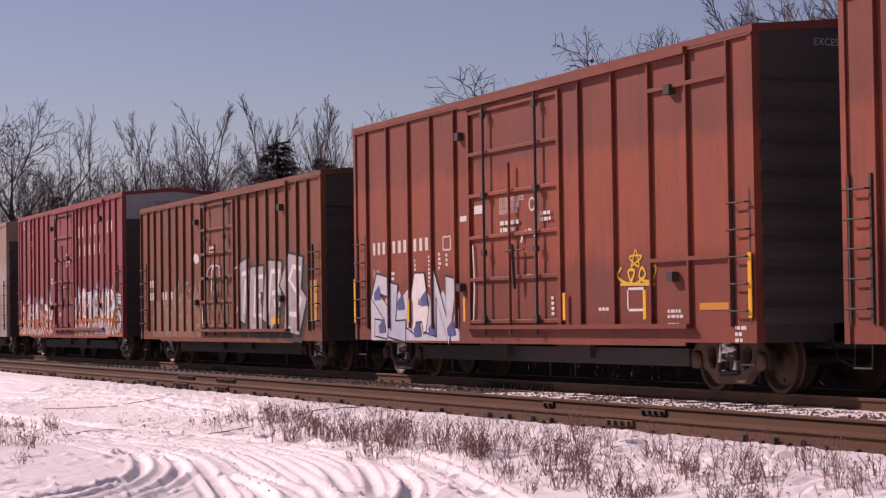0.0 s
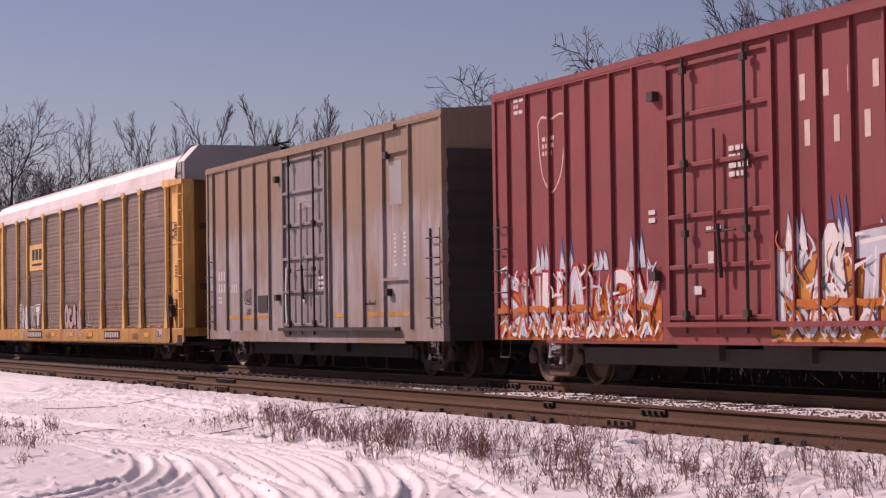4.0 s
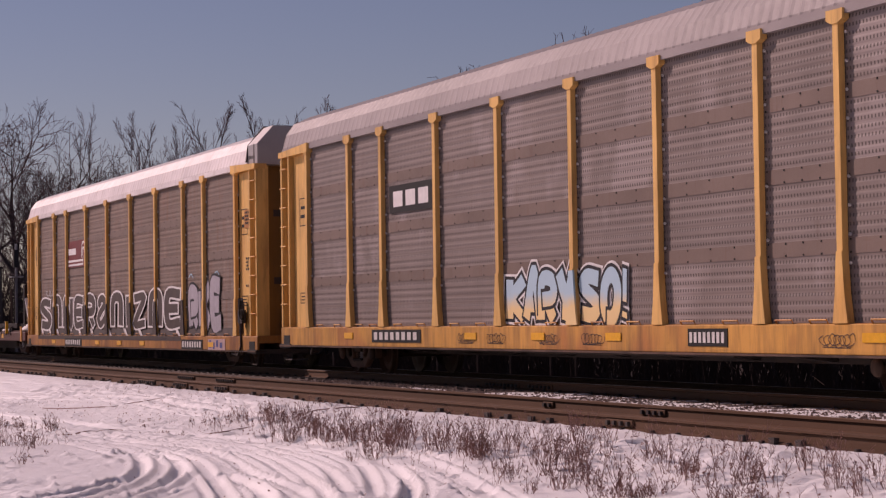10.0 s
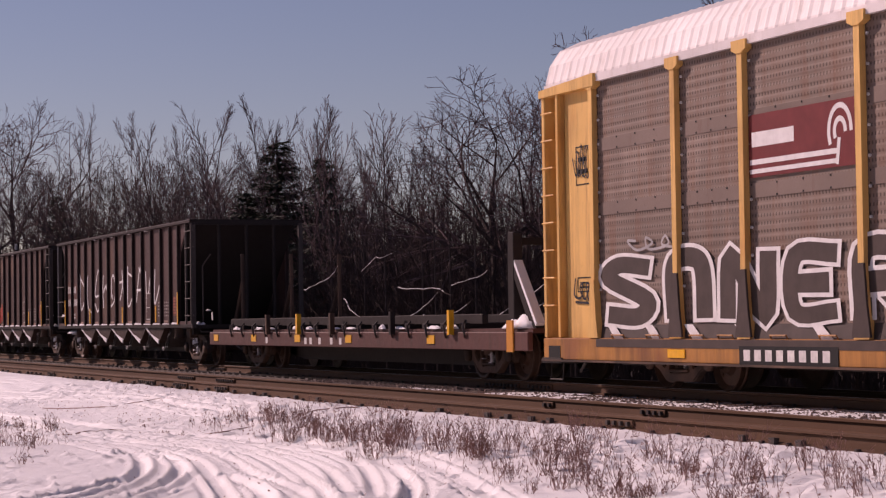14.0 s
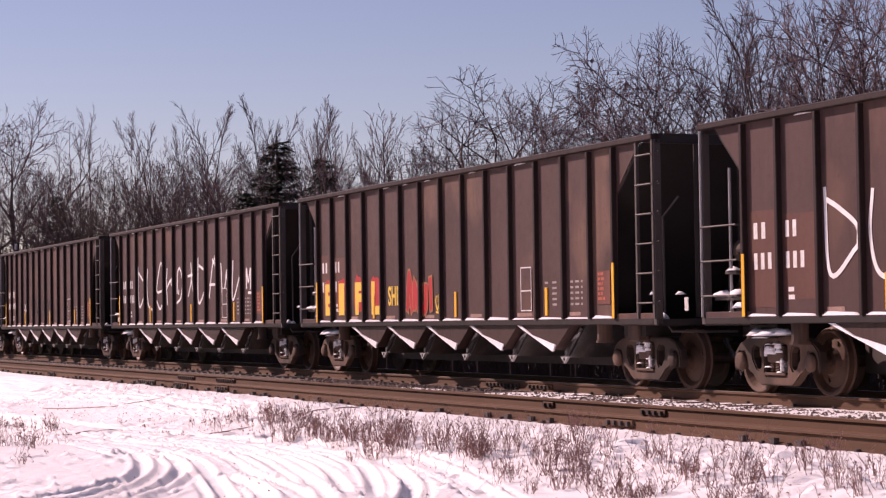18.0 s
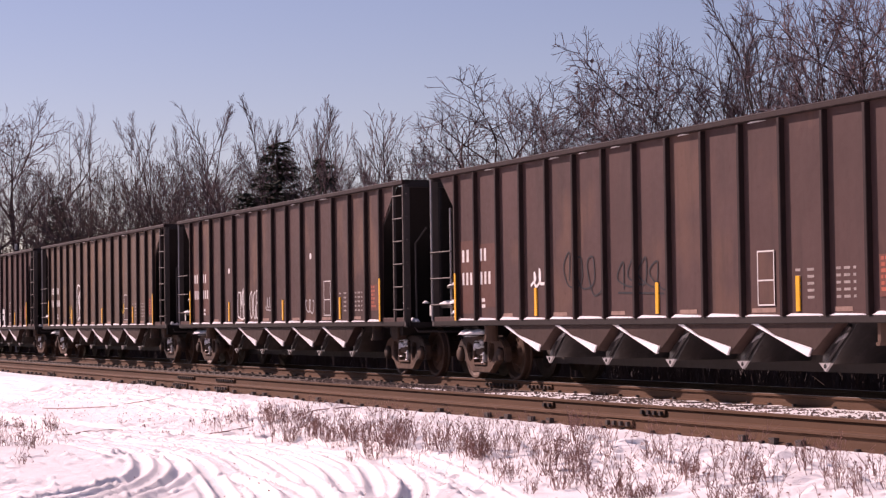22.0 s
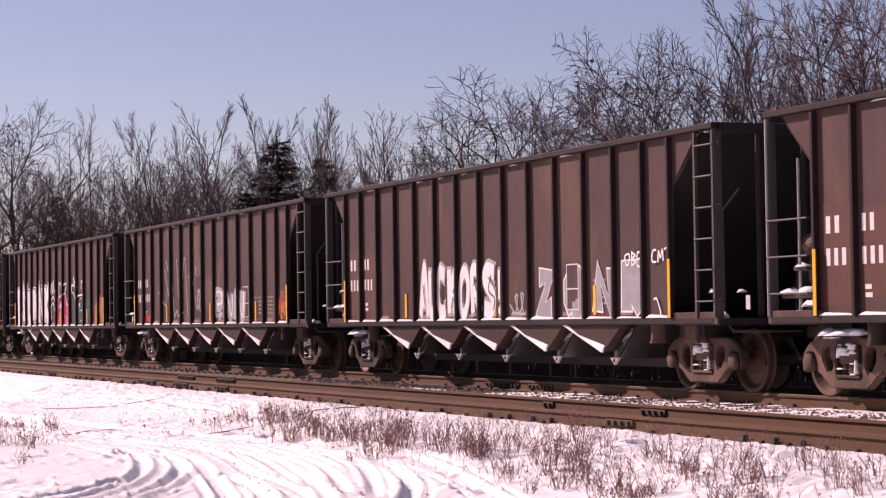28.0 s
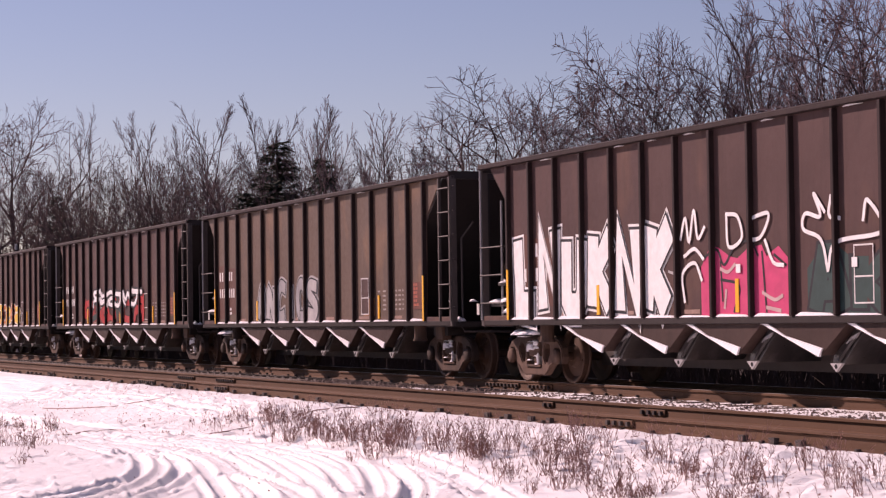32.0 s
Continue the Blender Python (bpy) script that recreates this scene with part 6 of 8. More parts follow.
FLAT = build_flatcar()
HOPPER = build_hopper()
HOPPERS = [HOPPER]
PITCH = 17.636
for k in range(1, 14):
    HOPPERS.append(copy_thing(HOPPER, pose(0, TRACK_Y, 0)))
SIDE_MESHES = {}
for k, mt in ((1, M_HOPDULL), (4, M_HOPDULL), (5, M_HOPOLIVE), (8, M_HOPDULL), (10, M_HOPOLIVE), (12, M_HOPDULL)):
    for ob in HOPPERS[k].children:
        if ob.name.startswith("side_sheet"):
            key = (ob.data.name, mt.name)
            if key not in SIDE_MESHES:
                SIDE_MESHES[key] = ob.data.copy()
                SIDE_MESHES[key].materials.clear()
                SIDE_MESHES[key].materials.append(mt)
            ob.data = SIDE_MESHES[key]
HOPPER_X = [-46.83 - PITCH * k + HOPPER_L / 2 for k in range(14)]
CARS = [(FRONT, 147.9 + 7.8), (RED, 130.19 + 7.8), (BROWN, 112.65 + 7.73), (MAROON, 94.9 + 7.8), (GREY, 77.07 + 7.75), (RACK_W, 61.5), (RACK_G, 33.07), (RACK_L, 4.27), (FLAT, -19.5)]
CARS += list(zip(HOPPERS, HOPPER_X))


# ---- painted marks and graffiti ----
M_SILVER = plain("silver_spray_paint", (0.44, 0.42, 0.42), 0.45, 0.35, 5)
M_CHALK = plain("white_spray_paint", (0.80, 0.78, 0.77), 0.6, 0.2, 6)
M_INK = plain("black_spray_paint", (0.03, 0.03, 0.035), 0.6, 0.3, 6)
M_PALEBLUE = plain("pale_blue_spray_paint", (0.50, 0.56, 0.68), 0.55, 0.25, 4)
M_NAVY = plain("blue_spray_paint", (0.10, 0.12, 0.30), 0.55, 0.3, 4)
M_SKYBLUE = plain("sky_blue_spray_paint", (0.30, 0.50, 0.62), 0.5, 0.25, 4)
M_LEMON = plain("yellow_spray_paint", (0.85, 0.55, 0.08), 0.5, 0.2, 4)
M_FIRE = plain("orange_spray_paint", (0.60, 0.17, 0.03), 0.5, 0.3, 4)
M_SCARLET = plain("red_spray_paint", (0.50, 0.03, 0.03), 0.5, 0.3, 4)
M_PINK = plain("pink_spray_paint", (0.62, 0.07, 0.17), 0.5, 0.25, 4)
M_PALEPINK = plain("pale_pink_spray_paint", (0.55, 0.38, 0.37), 0.55, 0.25, 4)
M_TEAL = plain("dark_green_spray_paint", (0.035, 0.07, 0.065), 0.55, 0.3, 4)
M_BROWNFILL = plain("dark_brown_spray_paint", (0.085, 0.062, 0.055), 0.55, 0.35, 3)
M_PALEORANGE = plain("faded_orange_spray_paint", (0.38, 0.18, 0.085), 0.6, 0.4, 3)
M_RUSTPINK = plain("faded_pink_spray_paint", (0.33, 0.17, 0.13), 0.6, 0.4, 3)
M_STARYELLOW = plain("yellow_tag_paint", (0.75, 0.45, 0.05), 0.5, 0.2, 4)
M_LILAC = plain("silver_lilac_spray_paint", (0.45, 0.42, 0.47), 0.5, 0.3, 4)
M_CREAM = plain("cream_lettering", (0.72, 0.55, 0.47), 0.6, 0.25, 5)
M_MAROONSIGN = plain("maroon_sign", (0.20, 0.035, 0.035), 0.5, 0.25, 4)
M_DATAORANGE = plain("faded_orange_placard", (0.46, 0.12, 0.075), 0.55, 0.25, 4)


def blob(rnd, cx, cz, w, h, spike):
    """An uneven rounded patch round a centre."""
    out = []
    for k in range(16):
        a = 6.2832 * k / 16
        c, s = math.cos(a), math.sin(a)
        r = 0.5 / max(abs(c), abs(s)) ** 0.6 * rnd.uniform(0.85, 1.0)
        out.append((cx + c * r * w, cz + s * r * h + spike * h * rnd.random() * (k % 2) * (s > 0.5)))
    return out


# skeletons of the wild shapes in a unit square: loops, hooks, arrows and bars
FORMS = (((0.12, 0.0), (0.2, 0.95)), ((0.2, 0.9), (0.8, 0.85), (0.75, 0.5), (0.25, 0.45), (0.8, 0.3), (0.95, 0.0))), \
        (((0.15, 0.95), (0.05, 0.4), (0.4, 0.05), (0.85, 0.2)), ((0.4, 0.55), (0.95, 0.7), (0.8, 0.0))), \
        (((0.1, 0.05), (0.35, 0.9), (0.6, 0.45), (0.85, 1.0)), ((0.85, 1.0), (0.9, 0.5), (0.7, 0.0))), \
        (((0.9, 0.85), (0.45, 1.0), (0.1, 0.7), (0.5, 0.5), (0.9, 0.3), (0.5, 0.02), (0.08, 0.15)),), \
        (((0.2, 1.0), (0.15, 0.0)), ((0.9, 1.0), (0.25, 0.5), (0.95, 0.02)), ((0.55, 0.95), (0.6, 0.6))), \
        (((0.1, 0.1), (0.15, 0.8), (0.55, 1.0), (0.9, 0.7), (0.8, 0.15), (0.4, 0.0), (0.1, 0.25)),), \
        (((0.05, 0.9), (0.95, 1.0)), ((0.5, 0.95), (0.45, 0.4), (0.6, 0.0), (0.95, 0.1)))


def wild(car, half, x0, x1, z0, z1, n, fills, outline, seed, y, label, rim=0.035, inner=None, marks=2, back=None, fat_=0.34, tall=0.25, shine=None):
    """A wild-style piece: thick interlocked hooks and bars side by side, rimmed, with thin lines over them."""
    rnd = random.Random(seed)
    rims, cut, glint = Geo(), Geo(), Geo()
    layers = {}
    w, hh = (x1 - x0) / n, z1 - z0
    if back:
        g = Geo()
        m = n * 6
        tops = [z0 + hh * rnd.uniform(0.72, 1.0) for k in range(m + 1)]
        tops[0] = tops[-1] = z0 + hh * 0.4
        xs = [x0 - 0.08 + (x1 - x0 + 0.16) * (k + rnd.uniform(-0.3, 0.3)) / m - half for k in range(m + 1)]
        for k in range(m):
            flat(g, [(xs[k], z0 - 0.01), (xs[k + 1], z0 - 0.01), (xs[k + 1], tops[k + 1]), (xs[k], tops[k])], y + 0.0012)
        part("cloud", g, back, car, "sprayed ground under the graffiti")
    last = -1
    for k in range(n):
        f = rnd.randrange(len(FORMS))
        if f == last:
            f = (f + 3) % len(FORMS)
        last = f
        h = hh * rnd.uniform(0.85, 1.0 + tall)
        lean = rnd.uniform(-0.15, 0.2) * w
        width = w * rnd.uniform(1.1, 1.35)
        thick = fat_ * min(w, hh * 0.75) * rnd.uniform(0.85, 1.1)
        yk = y - 0.0034 * k
        up = rnd.random() < 0.5 and f in (1, 2, 4)
        for j, line in enumerate(FORMS[f]):
            line = [(1 - a, 1 - b if up else b) for a, b in line]
            pts = [(x0 + w * k + a * width + lean * b - half + rnd.uniform(-0.05, 0.05) * w, z0 + thick / 2 + b * max(0.1, h - thick) + rnd.uniform(-0.04, 0.04) * h) for a, b in line]
            t1 = thick * rnd.uniform(0.55, 1.25)
            stroke(rims, pts, thick + 2 * rim, yk - 0.0004 * j, t1 + 2 * rim)
            stroke(layers.setdefault(k % len(fills), Geo()), pts, thick, yk - 0.0014 - 0.0005 * j, t1)
            if shine:
                stroke(glint, [(a + thick * 0.2, b + thick * 0.15) for a, b in pts], thick * 0.16, yk - 0.003, thick * 0.08)
        for m in range(marks):
            a, b = x0 + w * (k + rnd.random()) - half, z0 + hh * rnd.uniform(0.05, 0.6)
            stroke(cut, [(a, b), (a + rnd.uniform(-0.12, 0.15) * w, b + rnd.uniform(0.1, 0.25) * hh), (a + rnd.uniform(-0.3, 0.35) * w, b + rnd.uniform(0.25, 0.4) * hh)], rnd.uniform(0.25, 0.6) * thick * 0.5, y - 0.0034 * n - 0.003 - 0.0002 * m, 0.012)
    piece = part("graffiti", rims, outline, car, label)
    for k, g in layers.items():
        part("fill", g, fills[k], piece)
    if marks:
        part("stroke_work", cut, inner or outline, piece)
    if shine:
        part("highlight", glint, shine, piece)
    return piece


def waves(car, half, x0, x1, z0, z1, mats, y, seed, label):
    """Thick flowing lines over a broken band, between two heights."""
    rnd = random.Random(seed)
    for j, mt in enumerate(mats):
        g = Geo()
        x = x0 + 0.1
        while x < x1 - 0.6:
            n = rnd.randint(4, 7)
            step = rnd.uniform(0.16, 0.3)
            pts = [(x + step * k - half, z0 + 0.06 + (z1 - z0) * (0.75 if k % 2 else 0.1) * rnd.uniform(0.6, 1.2) * (0.55 if j == 0 else 0.9)) for k in range(n) if x + step * k < x1]
            if len(pts) > 2:
                stroke(g, pts, rnd.uniform(0.09, 0.17) if j == 0 else rnd.uniform(0.05, 0.1), y - 0.002 * j, 0.04)
            x += step * n * rnd.uniform(0.6, 0.9)
        if j == len(mats) - 1:
            for k in range(int((x1 - x0) / 0.5)):
                a = x0 + 0.5 * k + rnd.uniform(-0.1, 0.1) - half
                stroke(g, [(a, 1.24 + rnd.uniform(-0.05, 0.05)), (a + 0.3, 1.25), (a + 0.5, 1.22)], rnd.uniform(0.09, 0.15), y + 0.002, 0.08)
        part("graffiti", g, mt, car, label)


def fat(car, half, body, x0, x1, z0, z1, core_mat, rim_mat, y, label, rim=0.1, core=0.03):
    """Fat rimmed letters stretched to a place."""
    h = z1 - z0
    a, b = letters(body, h, rim * h), letters(body, h, core * h)
    xs, zs = [v.co.x for v in a.vertices], [v.co.z for v in a.vertices]
    fit = Matrix.Diagonal(((x1 - x0) / (max(xs) - min(xs)), 1, h / (max(zs) - min(zs)), 1)) @ Matrix.Translation((-min(xs), 0, -min(zs)))
    for me, mt in ((a, rim_mat), (b, core_mat)):
        me.transform(fit)
        me.materials.clear()
        me.materials.append(mt)
    piece = part("graffiti", a, None, car, label, at=(x0 - half, y, z0))
    part("fill", b, None, piece, at=(0, -0.005, 0))
    return piece


def tangle(car, half, x0, x1, z0, z1, mats, n, w, y, seed, label, tall=0.35):
    """Short curved strokes of several colours sprayed over one another."""
    rnd = random.Random(seed)
    for j, mt in enumerate(mats):
        g = Geo()
        for k in range(n):
            x, z, a = rnd.uniform(x0, x1) - half, rnd.uniform(z0, z1), rnd.choice((1.57, 1.57, 0.9, 2.2, 0.2)) + rnd.uniform(-0.35, 0.35)
            d, c = tall * rnd.uniform(0.4, 1.2) / 2, rnd.uniform(-0.12, 0.12)
            line = [(x - d * math.cos(a), max(z0, z - d * math.sin(a))), (x + c, z), (x + d * math.cos(a), min(z1 + 0.1, z + d * math.sin(a)))]
            stroke(g, line, w * rnd.uniform(0.5, 1.3), y - 0.0012 * j, w * rnd.uniform(0.1, 0.6))
        part("graffiti", g, mt, car, label)


def scrawl(car, half, lines, w, mat, y, label):
    g = Geo()
    for line in lines:
        stroke(g, [(x - half, z) for x, z in line], w, y)
    return part("graffiti", g, mat, car, label)


def tag(car, half, x, z, w, h, mat, y, seed, label, width=0.025, n=9):
    """A quick one-line scribble."""
    rnd = random.Random(seed)
    a, turn = rnd.random() * 6, rnd.uniform(1.5, 2.1)
    pts = [(x + w * k / n + 0.16 * w * math.cos(turn * k + a), z + h * (0.5 + rnd.uniform(0.25, 0.5) * math.sin(turn * k + a))) for k in range(n)]
    scrawl(car, half, [pts, [(x, z + h * 0.1), (x + w * 0.9, z + h * 0.05)]] if seed % 2 else [pts], width, mat, y, label)


def glyph_bars(g, half, x0, x1, z0, z1, n, y, fill=0.5):
    w = (x1 - x0) / n
    for k in range(n):
        a = x0 + w * k - half
        flat(g, [(a, z0), (a + w * fill, z0), (a + w * fill, z1), (a, z1)], y)


def small_print(g, half, x, z, rows, cols, y, size=0.05, seed=1):
    rnd = random.Random(seed)
    for r in range(rows):
        a = x
        for c in range(cols):
            w = size * rnd.uniform(1.0, 3.0)
            flat(g, [(a - half, z - r * size * 1.7), (a + w - half, z - r * size * 1.7), (a + w - half, z - r * size * 1.7 + size), (a - half, z - r * size * 1.7 + size)], y)
            a += w + size * 0.6


# letter forms in a unit square, as thick angular lines
FORM_OF = {
    "S": (((0.92, 0.88), (0.3, 0.95), (0.1, 0.72), (0.85, 0.34), (0.7, 0.06), (0.06, 0.1)),), "Q": (((0.3, 0.03), (0.1, 0.3), (0.12, 0.72), (0.38, 0.96), (0.68, 0.94), (0.9, 0.68), (0.86, 0.26), (0.62, 0.03), (0.3, 0.03)),), "O": (((0.14, 0.0), (0.14, 0.72), (0.3, 0.95), (0.7, 0.95), (0.86, 0.72), (0.86, 0.0)),),
    "N": (((0.12, 0.0), (0.16, 0.95), (0.84, 0.05), (0.88, 1.0)),), "E": (((0.95, 0.92), (0.14, 0.92), (0.14, 0.08), (0.95, 0.08)), ((0.14, 0.5), (0.8, 0.5))),
    "R": (((0.14, 0.0), (0.14, 0.92), (0.8, 0.92), (0.84, 0.55), (0.2, 0.48)), ((0.42, 0.48), (0.9, 0.0))), "&": (((0.95, 0.02), (0.25, 0.75), (0.5, 0.97), (0.74, 0.76), (0.14, 0.32), (0.36, 0.05), (0.95, 0.42)),),
    "I": (((0.5, 0.0), (0.5, 1.0)),), "Z": (((0.06, 0.92), (0.86, 0.92), (0.14, 0.08), (0.95, 0.08)),), "K": (((0.14, 0.0), (0.18, 1.0)), ((0.95, 0.98), (0.3, 0.5), (0.92, 0.0))),
    "A": (((0.06, 0.0), (0.42, 0.96), (0.62, 0.96), (0.94, 0.0)), ((0.24, 0.34), (0.8, 0.34))), "U": (((0.12, 1.0), (0.14, 0.2), (0.34, 0.06), (0.68, 0.06), (0.86, 0.2), (0.88, 1.0)),),
    "T": (((0.02, 0.9), (0.98, 0.96)), ((0.52, 0.92), (0.46, 0.0))), "H": (((0.14, 0.0), (0.12, 1.0)), ((0.86, 0.02), (0.9, 0.95)), ((0.12, 0.5), (0.9, 0.46))), "C": (((0.92, 0.86), (0.4, 0.95), (0.12, 0.66), (0.14, 0.28), (0.42, 0.05), (0.94, 0.12)),),
    "Y": (((0.06, 1.0), (0.5, 0.46), (0.94, 1.0)), ((0.5, 0.5), (0.42, -0.06))), "L": (((0.16, 1.0), (0.14, 0.1), (0.95, 0.06)),), "!": (((0.5, 1.0), (0.46, 0.34)), ((0.45, 0.14), (0.44, 0.02))), "P": (((0.14, 0.0), (0.14, 0.92), (0.84, 0.9), (0.8, 0.5), (0.2, 0.46)),)}


def band(g, pts, w, y, ends=0.0, taper=1.0):
    """A painted line with sharp corners."""
    n = len(pts)
    P = [Vector(p) for p in pts]
    P[0], P[-1] = P[0] + (P[0] - P[1]).normalized() * ends, P[-1] + (P[-1] - P[-2]).normalized() * ends
    vs = []
    for k in range(n):
        a = (P[k] - P[k - 1]).normalized() if k else (P[1] - P[0]).normalized()
        b = (P[k + 1] - P[k]).normalized() if k < n - 1 else a
        m = Vector((-a.y - b.y, a.x + b.x))
        m = m.normalized() if m.length > 0.05 else Vector((-a.y, a.x))
        q = w / 2 * (1 + (taper - 1) * k / max(1, n - 1)) / max(0.8, m.dot(Vector((-a.y, a.x))))
        vs += [(P[k].x + m.x * q, y - 0.0001 * k, P[k].y + m.y * q), (P[k].x - m.x * q, y - 0.0001 * k, P[k].y - m.y * q)]
    return g.raw(vs, [(2 * k, 2 * k + 1, 2 * k + 3, 2 * k + 2) for k in range(n - 1)])


def block(car, half, rows, z0, z1, fills, rim_mat, y, label, rim=0.06, thick=0.3, jag=0.12, seed=1, halo=None, shadow=None, shine=None, soft=False, slant=0.0):
    """Hand-drawn graffiti letters; rows are (letter, x0, x1). Each letter lies a little over the one before.
    A letter is drawn as tall as wide and then stretched, so that its uprights widen with it."""
    rnd = random.Random(seed)
    rims, glow, cast, glint = Geo(), Geo(), Geo(), Geo()
    layers = {}

    def lay(g, pts, w, yy, ends, tp, x0, aspect, dx=0.0, dz=0.0):
        one = band(Geo(), glide(pts, 5) if soft and len(pts) > 2 else pts, w, yy, ends, tp)
        g.raw([(x0 + px * aspect + dx, py, pz + dz) for px, py, pz in one.v], one.f)

    for k, (ch, x0, x1) in enumerate(rows):
        lo, hi = z0 + rnd.uniform(-0.2, 0.4) * jag * (z1 - z0), z1 - rnd.uniform(-0.5, 1.0) * jag * (z1 - z0)
        h = hi - lo
        aspect = (x1 - x0) / h
        t = thick * h
        lean = (slant + rnd.uniform(-0.6, 0.8) * jag) * h
        yk = y - 0.0024 * k
        for j, line in enumerate(FORM_OF[ch]):
            pts = [(t / 2 + a * (h - t) + lean * (b - 0.5), lo + t * 0.3 + b * (h - t * 0.6)) for a, b in line]
            tp = rnd.uniform(0.8, 1.25)
            at = (tp, x0 - half, aspect)
            if shadow:
                lay(cast, pts, t + rim, y + 0.003, t * 0.3, *at, 0.1, -0.16)
            if halo:
                lay(glow, pts, t + 2 * rim + 0.08, y + 0.0015, rim + 0.04, *at)
            lay(rims, pts, t + 2 * rim, yk, rim, *at)
            lay(layers.setdefault(k % len(fills), Geo()), pts, t, yk - 0.001 - 0.0001 * j, 0.0, *at)
            if shine:
                lay(glint, pts, t * 0.16, yk - 0.002, -t * 0.2, *at, t * 0.2, t * 0.1)
    piece = part("graffiti", rims, rim_mat, car, label)
    for k, g in layers.items():
        part("fill", g, fills[k], piece)
    for g, mt in ((glow, halo), (cast, shadow), (glint, shine)):
        if mt:
            part("stroke_work", g, mt, piece)
    return piece


def even(text, x0, x1, lap=0.06):
    """Places for the letters of a text side by side between x0 and x1."""
    w = (x1 - x0) / len(text)
    return [(ch, x0 + w * k - lap * w, x0 + w * (k + 1) + lap * w) for k, ch in enumerate(text)]


def field(car, half, x0, x1, z0, z1, mat, y, label, seed, rough=0.25):
    """A sprayed ground with an uneven top."""
    rnd = random.Random(seed)
    n = max(6, int((x1 - x0) * 4))
    xs = [x0 + (x1 - x0) * (k + (rnd.uniform(-0.3, 0.3) if 0 < k < n else 0)) / n - half for k in range(n + 1)]
    tops = [z1 - (z1 - z0) * rough * rnd.random() * (2.2 if k in (0, n) else 1.0) for k in range(n + 1)]
    g = Geo()
    for k in range(n):
        flat(g, [(xs[k], z0), (xs[k + 1], z0), (xs[k + 1], tops[k + 1]), (xs[k], tops[k])], y)
    return part("cloud", g, mat, car, label)


def flames(car, half, xs, z0, h, mats, y, label):
    """Pointed tongues of paint over a piece."""
    for j, mt in enumerate(mats):
        g = Geo()
        for k, x in enumerate(xs):
            q = h * (1 - 0.35 * j) * (0.7 + 0.3 * math.sin(k * 2.3 + j))
            for d in (-0.16, 0.02, 0.17):
                flat(g, [(x + d - 0.11 - half, z0 - 0.12), (x + d + 0.11 - half, z0 - 0.12), (x + d + 0.06 - half, z0 + q * (0.35 if d else 0.5)), (x + d - 0.02 - half, z0 + q * (1.0 if d else 0.75))], y - 0.0025 * j - 0.0004 * (d > 0))
        part("graffiti", g, mt, car, label)


def two_tone(name, low, high, z0, z1, rough=0.55):
    """Spray paint that goes over from one colour to another with height."""
    m, nt, b = nodes_of(name)
    tc, sep = nt.nodes.new("ShaderNodeTexCoord"), nt.nodes.new("ShaderNodeSeparateXYZ")
    nt.links.new(tc.outputs["Object"], sep.inputs[0])
    wob = nt.nodes.new("ShaderNodeMath")
    wob.operation = "MULTIPLY_ADD"
    wob.inputs[1].default_value = 0.3
    nt.links.new(noise_tex(nt, coords(nt), 3.0, 3), wob.inputs[0])
    nt.links.new(sep.outputs["Z"], wob.inputs[2])
    nt.links.new(blend(nt, ramp(nt, wob.outputs[0], z0 + 0.15, z1 + 0.15), low, high), b.inputs["Base Color"])
    b.inputs["Roughness"].default_value = rough
    b.inputs["Specular IOR Level"].default_value = 0.15
    return m


M_CHARCOAL = plain("charcoal_spray_paint", (0.065, 0.06, 0.06), 0.6, 0.4, 4)
M_SKYCREAM = two_tone("sky_blue_to_cream_spray_paint", (0.82, 0.60, 0.30), (0.40, 0.58, 0.68), 1.25, 1.5)
M_MISTBLUE = plain("misty_blue_spray_paint", (0.56, 0.60, 0.66), 0.55, 0.2, 4)
M_AMBERFILL = plain("amber_spray_paint", (0.66, 0.27, 0.06), 0.55, 0.3, 3)
M_STEEL = plain("steel_grey_spray_paint", (0.33, 0.32, 0.33), 0.5, 0.35, 3)
M_WORN = paint("rubbed_pink_orange_paint", (0.30, 0.145, 0.09), dirt=(0.19, 0.07, 0.04), streak=1.3, patch=(0.27, 0.21, 0.17), patch_at=(0.5, 0.56))
M_WORNTEAL = plain("rubbed_grey_green_spray_paint", (0.30, 0.30, 0.26), 0.65, 0.5, 5)
M_WORNPINK = plain("rubbed_pale_pink_spray_paint", (0.40, 0.24, 0.185), 0.65, 0.5, 5)
M_WORNDARK = paint("rubbed_brown_orange_paint", (0.20, 0.09, 0.05), dirt=(0.10, 0.05, 0.035), streak=1.3, patch=(0.26, 0.12, 0.05), patch_at=(0.5, 0.58))
YB = -SIDE - 0.005
# oxide-red boxcar
h = 7.8
g = Geo()
glyph_bars(g, h, 1.0, 1.8, 2.4, 2.64, 3, YB)
glyph_bars(g, h, 2.08, 2.95, 2.4, 2.64, 3, YB)
glyph_bars(g, h, 3.18, 4.06, 2.4, 2.64, 3, YB)
for x, z, r, c, s in ((2.0, 1.98, 2, 1, 0.06), (3.2, 2.2, 7, 1, 0.05), (3.9, 2.25, 8, 1, 0.045), (4.4, 2.28, 4, 1, 0.05), (4.75, 2.25, 3, 1, 0.05), (10.9, 1.2, 1, 3, 0.05), (13.1, 1.15, 2, 4, 0.045), (13.1, 0.95, 1, 3, 0.05), (9.2, 1.4, 4, 1, 0.05), (15.0, 0.9, 3, 2, 0.05)):
    small_print(g, h, x, z, r, c, YB, s, int(x * 10))
